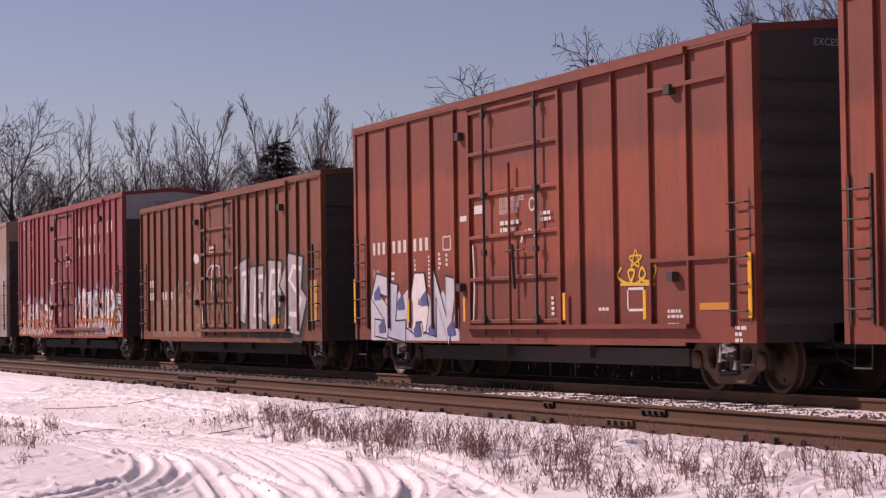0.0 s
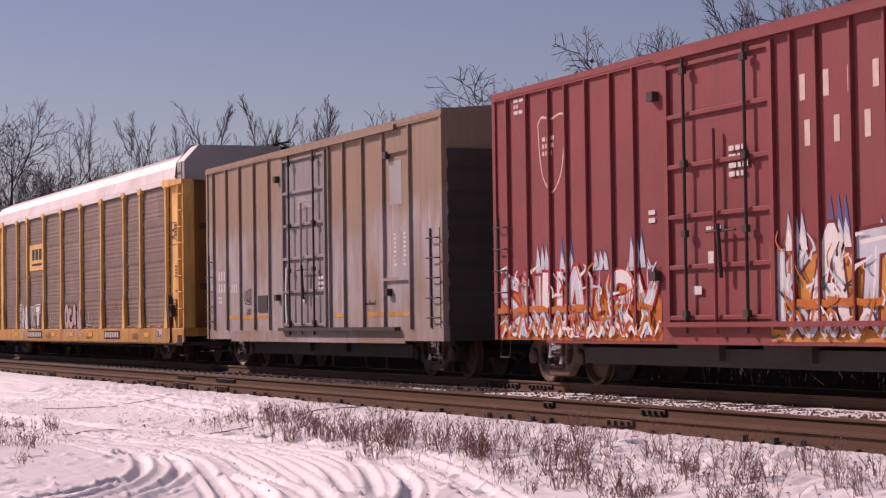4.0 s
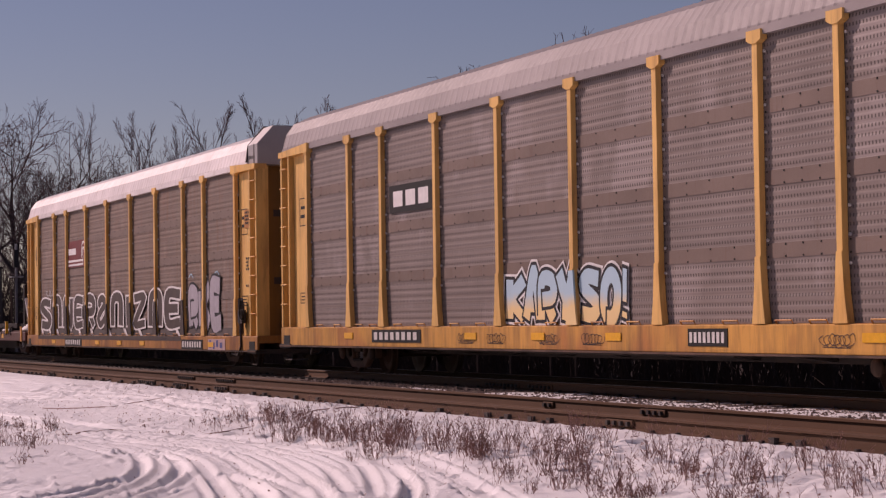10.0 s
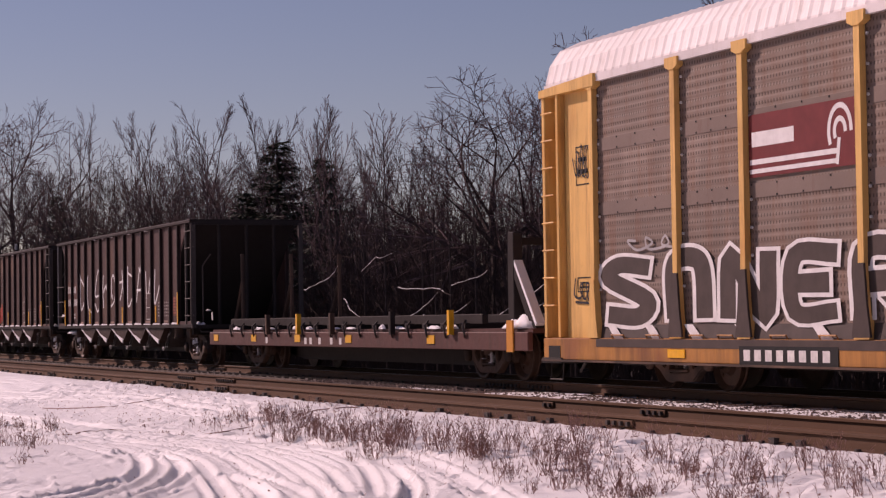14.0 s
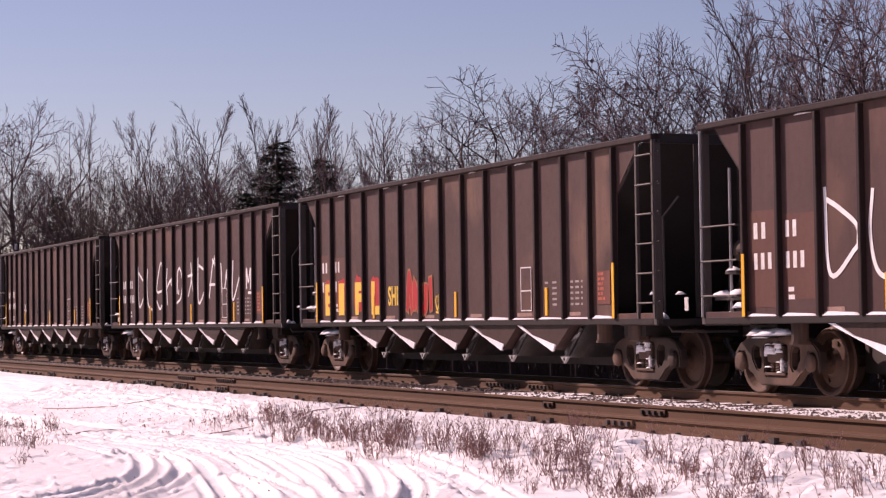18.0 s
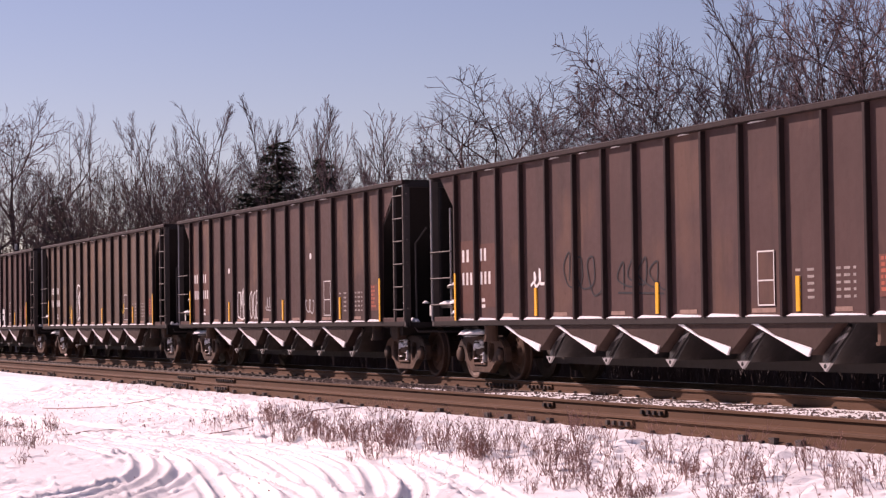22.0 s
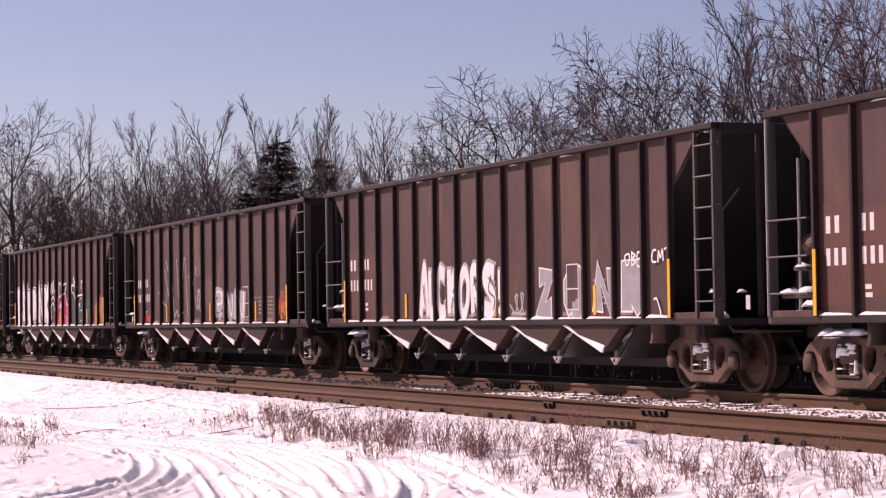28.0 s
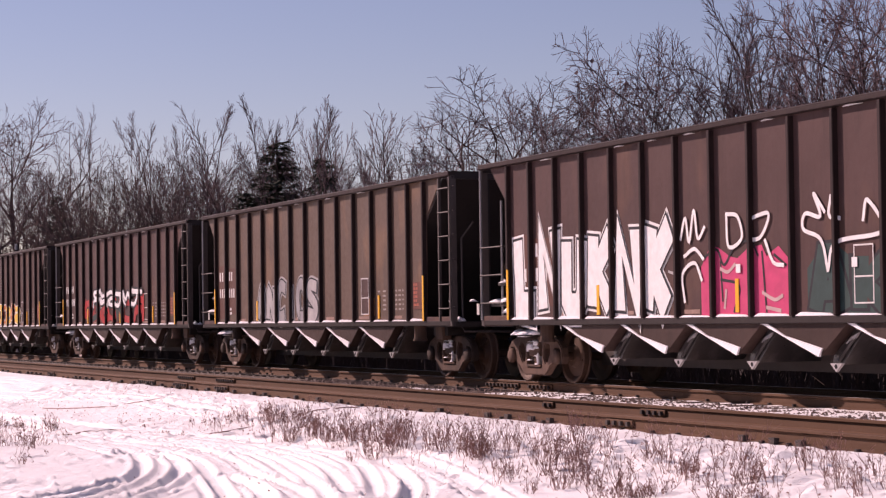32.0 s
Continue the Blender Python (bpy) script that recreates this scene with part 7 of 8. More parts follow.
for x0, x1, z0, z1 in ((4.62, 4.66, 2.36, 2.63), (4.97, 5.01, 2.36, 2.63), (4.62, 5.01, 2.36, 2.39), (4.62, 5.01, 2.6, 2.63), (5.45, 5.75, 2.85, 2.95), (11.85, 12.42, 1.18, 1.22), (11.85, 12.42, 1.5, 1.54), (11.85, 11.89, 1.18, 1.54), (12.38, 12.42, 1.18, 1.54), (6.1, 6.5, 2.95, 3.1)):
    flat(g, [(x0 - h, z0), (x1 - h, z0), (x1 - h, z1), (x0 - h, z1)], YB)
part("stencil", g, M_WHITE, RED, "white stencilled marks")
lettering("sign_text", "CLOSE AND LOCK\nDOOR BEFORE\nMOVING CAR", 7.2 - h, 3.09, 0.085, M_WHITE, RED, YB - 0.01, label="white stencilled words")
lettering("sign_text", "LD LMT\nLT WT", 1.0 - h, 2.03, 0.075, M_WHITE, RED, label="white stencilled words")
lettering("sign_text", "SEAL", 8.3 - h, 1.75, 0.09, M_WHITE, RED, YB - 0.02, label="white stencilled word")
g = Geo()
for z in (2.7,):
    small_print(g, h, 7.25, z, 2, 4, YB - 0.02, 0.07, int(z * 10))
    small_print(g, h, 8.85, z + 0.1, 2, 3, YB - 0.02, 0.06, 3)
for k in range(4):
    a = 0.5 + k * 0.7
    stroke(g, [(8.4 + 0.3 * math.cos(a + b * 0.35) - h, 2.35 + 0.22 * math.sin(a + b * 0.35)) for b in range(2)], 0.06, YB - 0.02)
for k in range(8):
    stroke(g, [(8.55 - h + 0.11 * math.cos(k * 0.785), 3.0 + 0.11 * math.sin(k * 0.785)), (8.55 - h + 0.11 * math.cos(k * 0.785 + 0.785), 3.0 + 0.11 * math.sin(k * 0.785 + 0.785))], 0.03, YB - 0.02)
stroke(g, [(6.05 - h, 1.1), (6.1 - h, 1.75), (6.06 - h, 2.4)], 0.05, YB - 0.02)
part("door_stencil", g, M_WHITE, RED)
field(RED, h, 0.85, 5.35, 0.71, 1.72, M_MISTBLUE, YB - 0.001, "pale blue-white sprayed ground", 5, 0.3)
block(RED, h, (("S", 0.85, 2.05), ("L", 1.75, 3.0), ("A", 2.75, 4.1), ("N", 3.75, 5.3)), 0.76, 1.92, (M_MISTBLUE, M_PALEBLUE, M_CHALK), M_INK, YB - 0.003, "pale blue and white graffiti with black edges", rim=0.035, thick=0.29, jag=0.16, seed=4)
g = Geo()
for x, z in ((1.5, 0.85), (3.35, 0.78), (4.1, 0.8), (1.25, 1.5), (2.5, 1.3), (3.7, 1.35), (5.0, 0.8)):
    flat(g, [(x - 0.16 - h, z), (x + 0.18 - h, z + 0.02), (x + 0.16 - h, z + 0.12), (x + 0.08 - h, z + 0.3), (x - 0.2 - h, z + 0.14)], YB - 0.014)
part("stroke_work", g, M_NAVY, RED, "slate-blue accents")
tag(RED, h, 11.65, 1.56, 1.2, 0.34, M_STARYELLOW, YB - 0.004, 3, "yellow graffiti tag", 0.045, 12)
scrawl(RED, h, [[(12.0, 1.85), (12.15, 2.1), (12.25, 1.85), (11.95, 2.0), (12.35, 2.0), (12.0, 1.85)]], 0.03, M_STARYELLOW, YB - 0.004, "yellow painted star")
for x in (0.06, 3.0, 5.72, 9.78, 12.5, 15.5):
    z1 = 1.95 if x in (0.06, 15.5) else 1.5
    part("reflector", B(x - h - 0.04, x - h + 0.05, -SIDE - 0.065, -SIDE - 0.05, 1.06, z1), M_AMBER, RED, "upright yellow reflector strip")
part("orange_label", B(14.05 - h, 14.85 - h, -SIDE - 0.012, -SIDE, 1.18, 1.28), M_ORANGE, RED)
lettering("sign_text", "EXCESS HEIGHT CAR", 0, 0, 0.1, M_SILVER, RED, label="faded words on the end").matrix_local = Matrix.Translation((7.815, -0.55, 4.78)) @ Matrix.Rotation(radians(90), 4, "Z")

# rust-brown boxcar
h = 7.73
block(BROWN, h, (("T", 8.95, 10.5), ("E", 10.1, 11.6), ("R", 11.25, 12.75), ("S", 12.5, 14.55)), 0.92, 2.5, (M_SILVER,), M_INK, YB - 0.003, "silver graffiti with black edges and a charcoal shadow", rim=0.06, thick=0.42, jag=0.1, slant=0.16, seed=9, shadow=M_CHARCOAL, shine=M_CHALK)
field(BROWN, h, 1.25, 6.0, 0.74, 2.05, M_WORN, YB - 0.001, "worn orange and pink graffiti", 10, 0.4)
block(BROWN, h, even("OUN", 2.2, 5.6), 0.8, 1.9, (M_WORN,), M_RUSTPINK, YB - 0.002, "rubbed graffiti lines", rim=0.03, thick=0.22, seed=12)
tangle(BROWN, h, 2.3, 6.0, 0.8, 2.15, (M_WORNPINK, M_WORNTEAL, M_PALEORANGE, M_WORNPINK), 24, 0.11, YB - 0.004, 71, "rubbed grey-green, pink and orange strokes", 0.5)
field(BROWN, h, 6.4, 8.95, 1.0, 2.25, M_WORNDARK, YB - 0.004, "worn brown and orange graffiti on the door", 11, 0.2)
scrawl(BROWN, h, [[(6.55, 1.7), (6.75, 2.45), (7.75, 2.5), (7.8, 2.3)], [(8.95, 2.4), (9.5, 2.4), (9.4, 1.75), (9.2, 1.35)]], 0.05, M_PALEBLUE, YB - 0.008, "pale outline of old graffiti")
tangle(BROWN, h, 6.5, 8.9, 1.05, 2.2, (M_PALEORANGE, M_WORNPINK, M_WORNDARK), 10, 0.12, YB - 0.012, 72, "rubbed orange strokes on the door", 0.6)
g = Geo()
glyph_bars(g, h, 0.95, 1.7, 2.1, 2.3, 3, YB)
glyph_bars(g, h, 0.95, 1.45, 1.75, 1.95, 2, YB)
glyph_bars(g, h, 2.3, 3.5, 1.75, 1.95, 4, YB - 0.012)
flat(g, [(5.35 - h, 2.75), (5.5 - h, 2.9), (5.85 - h, 2.85), (5.9 - h, 2.68), (5.6 - h, 2.62)], YB)
small_print(g, h, 6.9, 2.95, 2, 3, YB - 0.015, 0.07, 4)
small_print(g, h, 13.0, 0.95, 2, 3, YB - 0.02, 0.05, 5)
stroke(g, [(7.1 - h, 1.9), (7.2 - h, 2.45), (7.75 - h, 2.5), (7.8 - h, 2.2)], 0.06, YB - 0.03)
stroke(g, [(6.25 - h, 1.1), (6.2 - h, 1.5)], 0.14, YB - 0.03)
part("stencil", g, M_WHITE, BROWN, "white stencilled marks")
part("yellow_patch", B(14.6 - h, 15.1 - h, -SIDE - 0.01, -SIDE, 1.1, 2.0), M_DECK, BROWN)
part("yellow_patch", B(11.9 - h, 12.5 - h, -SIDE - 0.024, -SIDE, 1.05, 1.2), M_AMBER, BROWN)

# maroon boxcar
h = 7.8
g = Geo()
for n, x0, x1, z in ((9, 9.75, 14.7, 3.87), (7, 9.85, 14.6, 3.27)):
    w = (x1 - x0) / n
    for k in range(n):
        a = x0 + k * w - h
        flat(g, [(a, z), (a + 0.13, z), (a + 0.13, z + 0.34), (a, z + 0.34)], YB)
shield = [(1.8, 4.3), (1.95, 4.4), (2.3, 4.35), (2.65, 4.4), (2.8, 4.3), (2.75, 3.8), (2.62, 3.4), (2.3, 3.15), (1.98, 3.4), (1.85, 3.8), (1.8, 4.3)]
stroke(g, [(x - h, z) for x, z in shield], 0.035, YB)
small_print(g, h, 1.95, 4.0, 3, 3, YB, 0.07, 7)
part("lettering", g, M_CREAM, MAROON, "cream block marks and a shield outline")
g = Geo()
small_print(g, h, 7.95, 3.36, 4, 3, YB - 0.015, 0.07, 9)
small_print(g, h, 0.85, 4.75, 3, 2, YB, 0.06, 2)
small_print(g, h, 7.3, 2.3, 1, 4, YB - 0.015, 0.05, 2)
small_print(g, h, 5.6, 2.6, 2, 1, YB - 0.01, 0.07, 2)
flat(g, [(7.35 - h, 1.75), (7.55 - h, 1.75), (7.55 - h, 2.0), (7.35 - h, 2.0)], YB - 0.02)
flat(g, [(6.9 - h, 1.4), (7.15 - h, 1.4), (7.15 - h, 1.52), (6.9 - h, 1.52)], YB - 0.02)
part("stencil", g, M_WHITE, MAROON)
field(MAROON, h, 8.95, 15.5, 0.74, 2.12, M_AMBERFILL, YB - 0.001, "orange sprayed ground", 15, 0.22)
block(MAROON, h, even("KATEAPS", 9.0, 15.45, 0.08), 0.85, 2.1, (M_MISTBLUE, M_CHALK, M_MISTBLUE, M_SKYBLUE), M_MAROONSIGN, YB - 0.003, "pale blue and white graffiti with dark edges on orange", rim=0.05, thick=0.26, jag=0.14, seed=16, shine=M_CHALK, soft=True)
flames(MAROON, h, (9.6, 10.6, 11.7, 12.4, 13.4, 14.1), 2.05, 0.62, (M_NAVY, M_MISTBLUE, M_CHALK), YB - 0.002, "blue and white tongues over the graffiti")
waves(MAROON, h, 9.3, 15.35, 0.74, 1.3, (M_PALEBLUE, M_CHALK, M_FIRE), YB - 0.036, 17, "pale blue and orange waves at the foot")
field(MAROON, h, 0.2, 5.95, 0.74, 1.75, M_FIRE, YB - 0.001, "rusty orange sprayed ground", 17, 0.25)
block(MAROON, h, even("SNUALRY", 0.25, 5.9, 0.08), 0.85, 1.9, (M_MISTBLUE, M_PALEPINK, M_CHALK), M_SCARLET, YB - 0.003, "pale graffiti with red edges", rim=0.045, thick=0.23, jag=0.14, seed=18, shine=M_CHALK, soft=True)
flames(MAROON, h, (1.9, 2.8, 4.0, 5.2), 1.95, 0.55, (M_NAVY, M_MISTBLUE), YB - 0.002, "blue tongues over the graffiti")
waves(MAROON, h, 0.2, 5.95, 0.74, 1.25, (M_CHALK, M_PALEBLUE, M_FIRE), YB - 0.036, 19, "white and orange waves at the foot")

tangle(MAROON, h, 9.1, 15.4, 0.8, 2.1, (M_INK, M_CHALK, M_FIRE, M_MISTBLUE), 24, 0.05, YB - 0.042, 73, "black, white and orange strokes through the graffiti")
tangle(MAROON, h, 0.3, 5.9, 0.8, 1.95, (M_SCARLET, M_CHALK, M_PALEBLUE, M_FIRE), 22, 0.055, YB - 0.042, 74, "red and white strokes through the graffiti")
part("orange_band", B(9.9 - h, 15.2 - h, -SIDE - 0.0345, -SIDE - 0.0335, 1.22, 1.28), M_ORANGE, MAROON)
lettering("sign_text", "EXCESS HEIGHT CAR", 0, 0, 0.1, M_BROWNFILL, MAROON, label="dark words on the end").matrix_local = Matrix.Translation((7.815, -0.55, 4.62)) @ Matrix.Rotation(radians(90), 4, "Z")

# grey boxcar
h = 7.75
g = Geo()
glyph_bars(g, h, 0.95, 1.62, 2.14, 2.36, 3, YB)
glyph_bars(g, h, 0.95, 1.62, 1.84, 2.06, 3, YB)
glyph_bars(g, h, 2.05, 2.62, 1.82, 2.03, 3, YB)
small_print(g, h, 0.95, 1.68, 2, 2, YB, 0.06, 3)
small_print(g, h, 13.0, 2.75, 8, 1, YB, 0.05, 3)
small_print(g, h, 13.5, 2.75, 8, 1, YB, 0.05, 5)
small_print(g, h, 8.5, 2.0, 3, 2, YB - 0.02, 0.07, 5)
for k in range(8):
    stroke(g, [(7.7 - h + 0.09 * math.cos(k * 0.785), 2.5 + 0.09 * math.sin(k * 0.785)), (7.7 - h + 0.09 * math.cos(k * 0.785 + 0.785), 2.5 + 0.09 * math.sin(k * 0.785 + 0.785))], 0.035, YB - 0.02)
stroke(g, [(6.35 - h, 1.0), (6.3 - h, 1.6), (6.36 - h, 2.3)], 0.09, YB - 0.02)
stroke(g, [(7.55 - h, 1.55), (7.55 - h, 1.8)], 0.1, YB - 0.02)
part("stencil", g, M_WHITE, GREY, "white stencilled marks")
lettering("sign_text", "CLOSE AND LOCK DOORS\nBEFORE MOVING CAR", 7.2 - h, 3.72, 0.11, M_WHITE, GREY, YB - 0.01, width=1.36, label="white stencilled words")
for x0, x1 in ((1.85, 2.75), (2.95, 3.9), (4.1, 5.0), (9.5, 10.1), (11.5, 12.4), (12.6, 13.8)):
    part("yellow_stripe", B(x0 - h, x1 - h, -SIDE - 0.006, -SIDE, 1.18, 1.27), M_DECK, GREY)
part("vent_plate", B(4.25 - h, 4.95 - h, -SIDE - 0.03, -SIDE, 1.34, 1.72), M_DARK, GREY, "black plate")
part("pale_patch", B(12.8 - h, 13.45 - h, -SIDE - 0.006, -SIDE, 3.35, 4.2), M_GALV, GREY)
tag(GREY, h, 3.15, 1.5, 0.55, 0.45, M_INK, YB, 7, "small black tag", 0.022, 22)
tag(GREY, h, 3.3, 1.25, 0.35, 0.2, M_INK, YB, 9, "small black tag", 0.02, 12)
tag(GREY, h, 11.4, 1.42, 0.6, 0.1, M_INK, YB, 5, "small black tag", 0.03, 6)


# autoracks: logo plates as plain shapes, sill plates, graffiti
h = 13.5
YR = -SIDE + 0.008
YS = -SIDE - 0.075


def plate(car, x0, x1, z0, z1, mat, y, label, shapes, smat):
    p = part("plate", B(x0 - h, x1 - h, y - 0.006, y + 0.004, z0, z1), mat, car, label)
    g = Geo()
    for a, b, c, d in shapes:
        flat(g, [(x0 + (x1 - x0) * a - h, z0 + (z1 - z0) * c), (x0 + (x1 - x0) * b - h, z0 + (z1 - z0) * c), (x0 + (x1 - x0) * b - h, z0 + (z1 - z0) * d), (x0 + (x1 - x0) * a - h, z0 + (z1 - z0) * d)], y - 0.01)
    part("emblem", g, smat, p)


TRIO = ((0.1, 0.32, 0.22, 0.78), (0.39, 0.61, 0.22, 0.78), (0.68, 0.9, 0.22, 0.78))
plate(RACK_W, 6.5, 8.98, 3.02, 3.92, M_YELLOW, YR, "yellow plate with a black emblem", ((0.18, 0.36, 0.4, 0.82), (0.41, 0.6, 0.4, 0.82), (0.65, 0.84, 0.4, 0.82), (0.18, 0.84, 0.18, 0.27)), M_BLACKP)
plate(RACK_G, 6.65, 8.9, 3.18, 3.72, M_BLACKP, YR, "black plate with a white emblem", TRIO, M_CHALK)
p = part("plate", B(6.42 - h, 9.0 - h, YR - 0.006, YR + 0.004, 2.95, 3.8), M_MAROONSIGN, RACK_L, "maroon plate with a white emblem")
g = Geo()
for x0, x1, z0, z1 in ((6.45, 8.55, 3.0, 3.06), (6.45, 8.6, 3.12, 3.19), (6.5, 7.55, 3.36, 3.56)):
    flat(g, [(x0 - h, z0), (x1 - h, z0), (x1 - h, z1), (x0 - h, z1)], YR - 0.01)
for r in (0.12, 0.25):
    stroke(g, [(8.62 - h + r * math.cos(a * 0.3), 3.4 + 1.3 * r * math.sin(a * 0.3)) for a in range(0, 13)], 0.07, YR - 0.01)
stroke(g, [(8.55 - h, 3.0), (8.6 - h, 3.3)], 0.07, YR - 0.01)
part("emblem", g, M_CHALK, p)
for car, dz, rows in ((RACK_W, 0, ((6.5, 8.9), (18.1, 20.0))), (RACK_G, 0, ((5.8, 8.4), (18.55, 19.65))), (RACK_L, -0.24, ((6.2, 8.6), (20.4, 22.4)))):
    for x0, x1 in rows:
        plate(car, x0, x1, 0.67 + dz, 0.92 + dz, M_BLACKP, YS, "black sill plate with white bars", tuple((0.05 + k * 0.115, 0.05 + k * 0.115 + 0.07, 0.2, 0.8) for k in range(8)), M_WHITE)
    for x in (10.5, 13.3, 16.0, 22.9, 4.2):
        part("reflector", B(x - h, x - h + 0.5, YS - 0.012, YS, 0.74 + dz, 0.86 + dz), M_AMBER, car, "yellow reflector strip")
    part("corner_placard", B(25.75 - h, 26.3 - h, -SIDE + 0.03, -SIDE + 0.045, 3.35, 3.8), M_DECK, car, "placard of fine print")
    g = Geo()
    small_print(g, h, 25.8, 3.7, 4, 3, -SIDE + 0.026, 0.05, 3)
    small_print(g, h, 25.85, 2.6, 4, 2, -SIDE + 0.026, 0.05, 6)
    small_print(g, h, 25.85, 1.95, 1, 2, -SIDE + 0.026, 0.05, 9)
    part("stencil", g, M_BLACKP, car)
plate(RACK_W, 24.3, 24.78, 0.7, 0.94, M_WHITE, YS, "small white and dark label", ((0.1, 0.45, 0.1, 0.9), (0.55, 0.9, 0.1, 0.45)), M_NAVY)
for car, xs in ((RACK_W, (9.6, 15.6, 21.5)), (RACK_G, (10.2, 11.5, 13.6, 15.2, 22.0)), (RACK_L, (9.5, 18.2))):
    for k, x in enumerate(xs):
        tag(car, h, x, 0.66, 0.7, 0.2, M_INK if k % 2 else M_BROWNFILL, YS - 0.001, int(x * 10) | 1, "small dark scribble on the sill", 0.011, 26)
block(RACK_W, h, even("ENPKT", 4.3, 8.3, 0.08), 0.99, 1.78, (M_SILVER, M_CHALK, M_STEEL), M_INK, YR - 0.004, "silver and white graffiti with black edges", rim=0.035, thick=0.26, seed=31, halo=M_CHALK)
block(RACK_W, h, even("QCAIL", 12.2, 15.0, 0.1), 0.99, 1.72, (M_PALEPINK,), M_INK, YR - 0.004, "pale pink graffiti", rim=0.035, thick=0.30, jag=0.2, seed=32, soft=True)
scrawl(RACK_W, h, [[(12.4, 0.94), (12.9, 0.75), (13.4, 0.92)], [(13.6, 0.94), (13.9, 0.72), (14.3, 0.93)], [(14.4, 0.94), (14.8, 0.74), (15.1, 0.93)]], 0.09, M_PALEPINK, YS - 0.001, "pale pink paint on the sill")
scrawl(RACK_W, h, [[(4.9, 0.94), (5.4, 0.72), (5.7, 0.93)], [(5.9, 0.94), (6.2, 0.72)], [(6.3, 0.94), (6.5, 0.72)]], 0.09, M_SILVER, YS - 0.001, "silver paint on the sill")
tag(RACK_W, h, 10.0, 1.1, 0.7, 0.5, M_SILVER, YR - 0.004, 8, "white tag", 0.04, 7)
tag(RACK_W, h, 15.3, 1.05, 0.8, 0.5, M_SILVER, YR - 0.004, 9, "white tag", 0.04, 7)
scrawl(RACK_W, h, [[(18.7, 1.5), (18.8, 1.78), (19.0, 1.55), (19.15, 1.8), (19.3, 1.5)], [(18.7, 1.45), (19.0, 1.4), (19.35, 1.46)], [(18.8, 1.62), (19.2, 1.66)]], 0.035, M_DATAORANGE, YR - 0.004, "small red scribble")
block(RACK_G, h, (("K", 12.0, 13.05), ("A", 12.8, 13.65), ("R", 13.35, 14.2), ("Y", 14.05, 14.95), ("S", 14.9, 15.8), ("Q", 15.65, 16.45), ("!", 16.3, 16.75)), 1.0, 1.9, (M_SKYCREAM,), M_INK, YR - 0.004, "fat graffiti letters fading from sky blue to cream", rim=0.055, thick=0.30, jag=0.1, seed=6, halo=M_CHALK, soft=True)
for car, x, z1, mt in ((RACK_G, 14.82, 1.85, M_SKYCREAM), (RACK_W, 6.32, 1.75, M_CHALK), (RACK_W, 14.82, 1.6, M_PALEPINK)):
    part("post_paint", Geo().prism([(x - h - 0.2, 0.985), (x - h - 0.13, 1.34), (x - h - 0.08, 1.9 if z1 > 1.88 else z1), (x - h + 0.08, z1), (x - h + 0.13, 1.34), (x - h + 0.2, 0.985)], "y", -SIDE - 0.092, -SIDE - 0.06), mt, car, "spray paint over the post's foot")
# tall outlined letters, painted over the feet of the posts too
SPELL = (("S", 1.85, 3.9), ("O", 3.85, 5.5), ("N", 5.45, 7.2), ("E", 7.15, 8.75), ("R", 8.7, 10.35), ("&", 10.3, 12.05), ("O", 12.1, 13.95), ("I", 13.75, 14.95), ("Z", 14.85, 16.65), ("O", 16.6, 18.45), ("E", 18.4, 20.4))
block(RACK_L, h, SPELL, 0.98, 2.02, (M_BROWNFILL,), M_CHALK, YR - 0.004, "tall dark graffiti letters with white edges", rim=0.055, thick=0.24, jag=0.05, seed=3, soft=True)
part("sill_paint", B(1.9 - h, 20.3 - h, -SIDE - 0.076, -SIDE - 0.066, 0.64, 0.765), M_BROWNFILL, RACK_L, "dark spray paint that runs on over the sill")
for x in POSTS[1:8]:
    part("post_paint", Geo().prism([(x - h - 0.2, 0.8), (x - h - 0.13, 1.2), (x - h - 0.08, 1.72), (x - h + 0.08, 1.72), (x - h + 0.13, 1.2), (x - h + 0.2, 0.8)], "y", -SIDE - 0.092, -SIDE - 0.06), M_BROWNFILL, RACK_L, "dark spray paint over the post's foot")
g = Geo()
for k, xx in enumerate((2.2, 3.4, 4.6, 6.0, 7.9, 9.6, 11.9, 13.9, 15.6, 17.4, 19.6)):
    flat(g, [(xx - h, 0.98), (xx + 0.25 - h, 0.98), (xx + 0.6 - h, 0.72), (xx + 0.3 - h, 0.72)], -SIDE - 0.03)
part("drip_marks", g, M_CHALK, RACK_L, "white graffiti strokes running down onto the ledge")
part("ledge", Geo().prism([(-SIDE + 0.02, 0.78), (-SIDE + 0.02, 0.98), (-SIDE - 0.02, 0.78)], "x", 1.8 - h, 25.2 - h), M_BROWNFILL, RACK_L, "dark ledge under the panels")
block(RACK_L, h, (("R", 20.75, 21.85), ("I", 21.6, 22.2), ("K", 21.95, 23.0), ("E", 22.8, 24.0)), 0.93, 2.2, (M_LILAC,), M_INK, YR - 0.004, "fat silver-lilac graffiti letters", rim=0.06, thick=0.32, jag=0.14, seed=8, soft=True)
scrawl(RACK_L, h, [[(20.9, 2.3), (21.1, 2.38), (21.3, 2.28)], [(22.1, 2.3), (22.3, 2.42)], [(23.2, 2.32), (23.5, 2.38), (23.7, 2.25)]], 0.04, M_SKYBLUE, YR - 0.004, "thin blue spray lines over the letters")
tag(RACK_L, h, 1.05, 3.2, 0.55, 0.7, M_INK, -SIDE + 0.03, 12, "black tag on the corner sheet", 0.03, 14)
tag(RACK_L, h, 1.0, 1.3, 0.65, 0.45, M_INK, -SIDE + 0.03, 13, "black tag on the corner sheet", 0.04, 10)
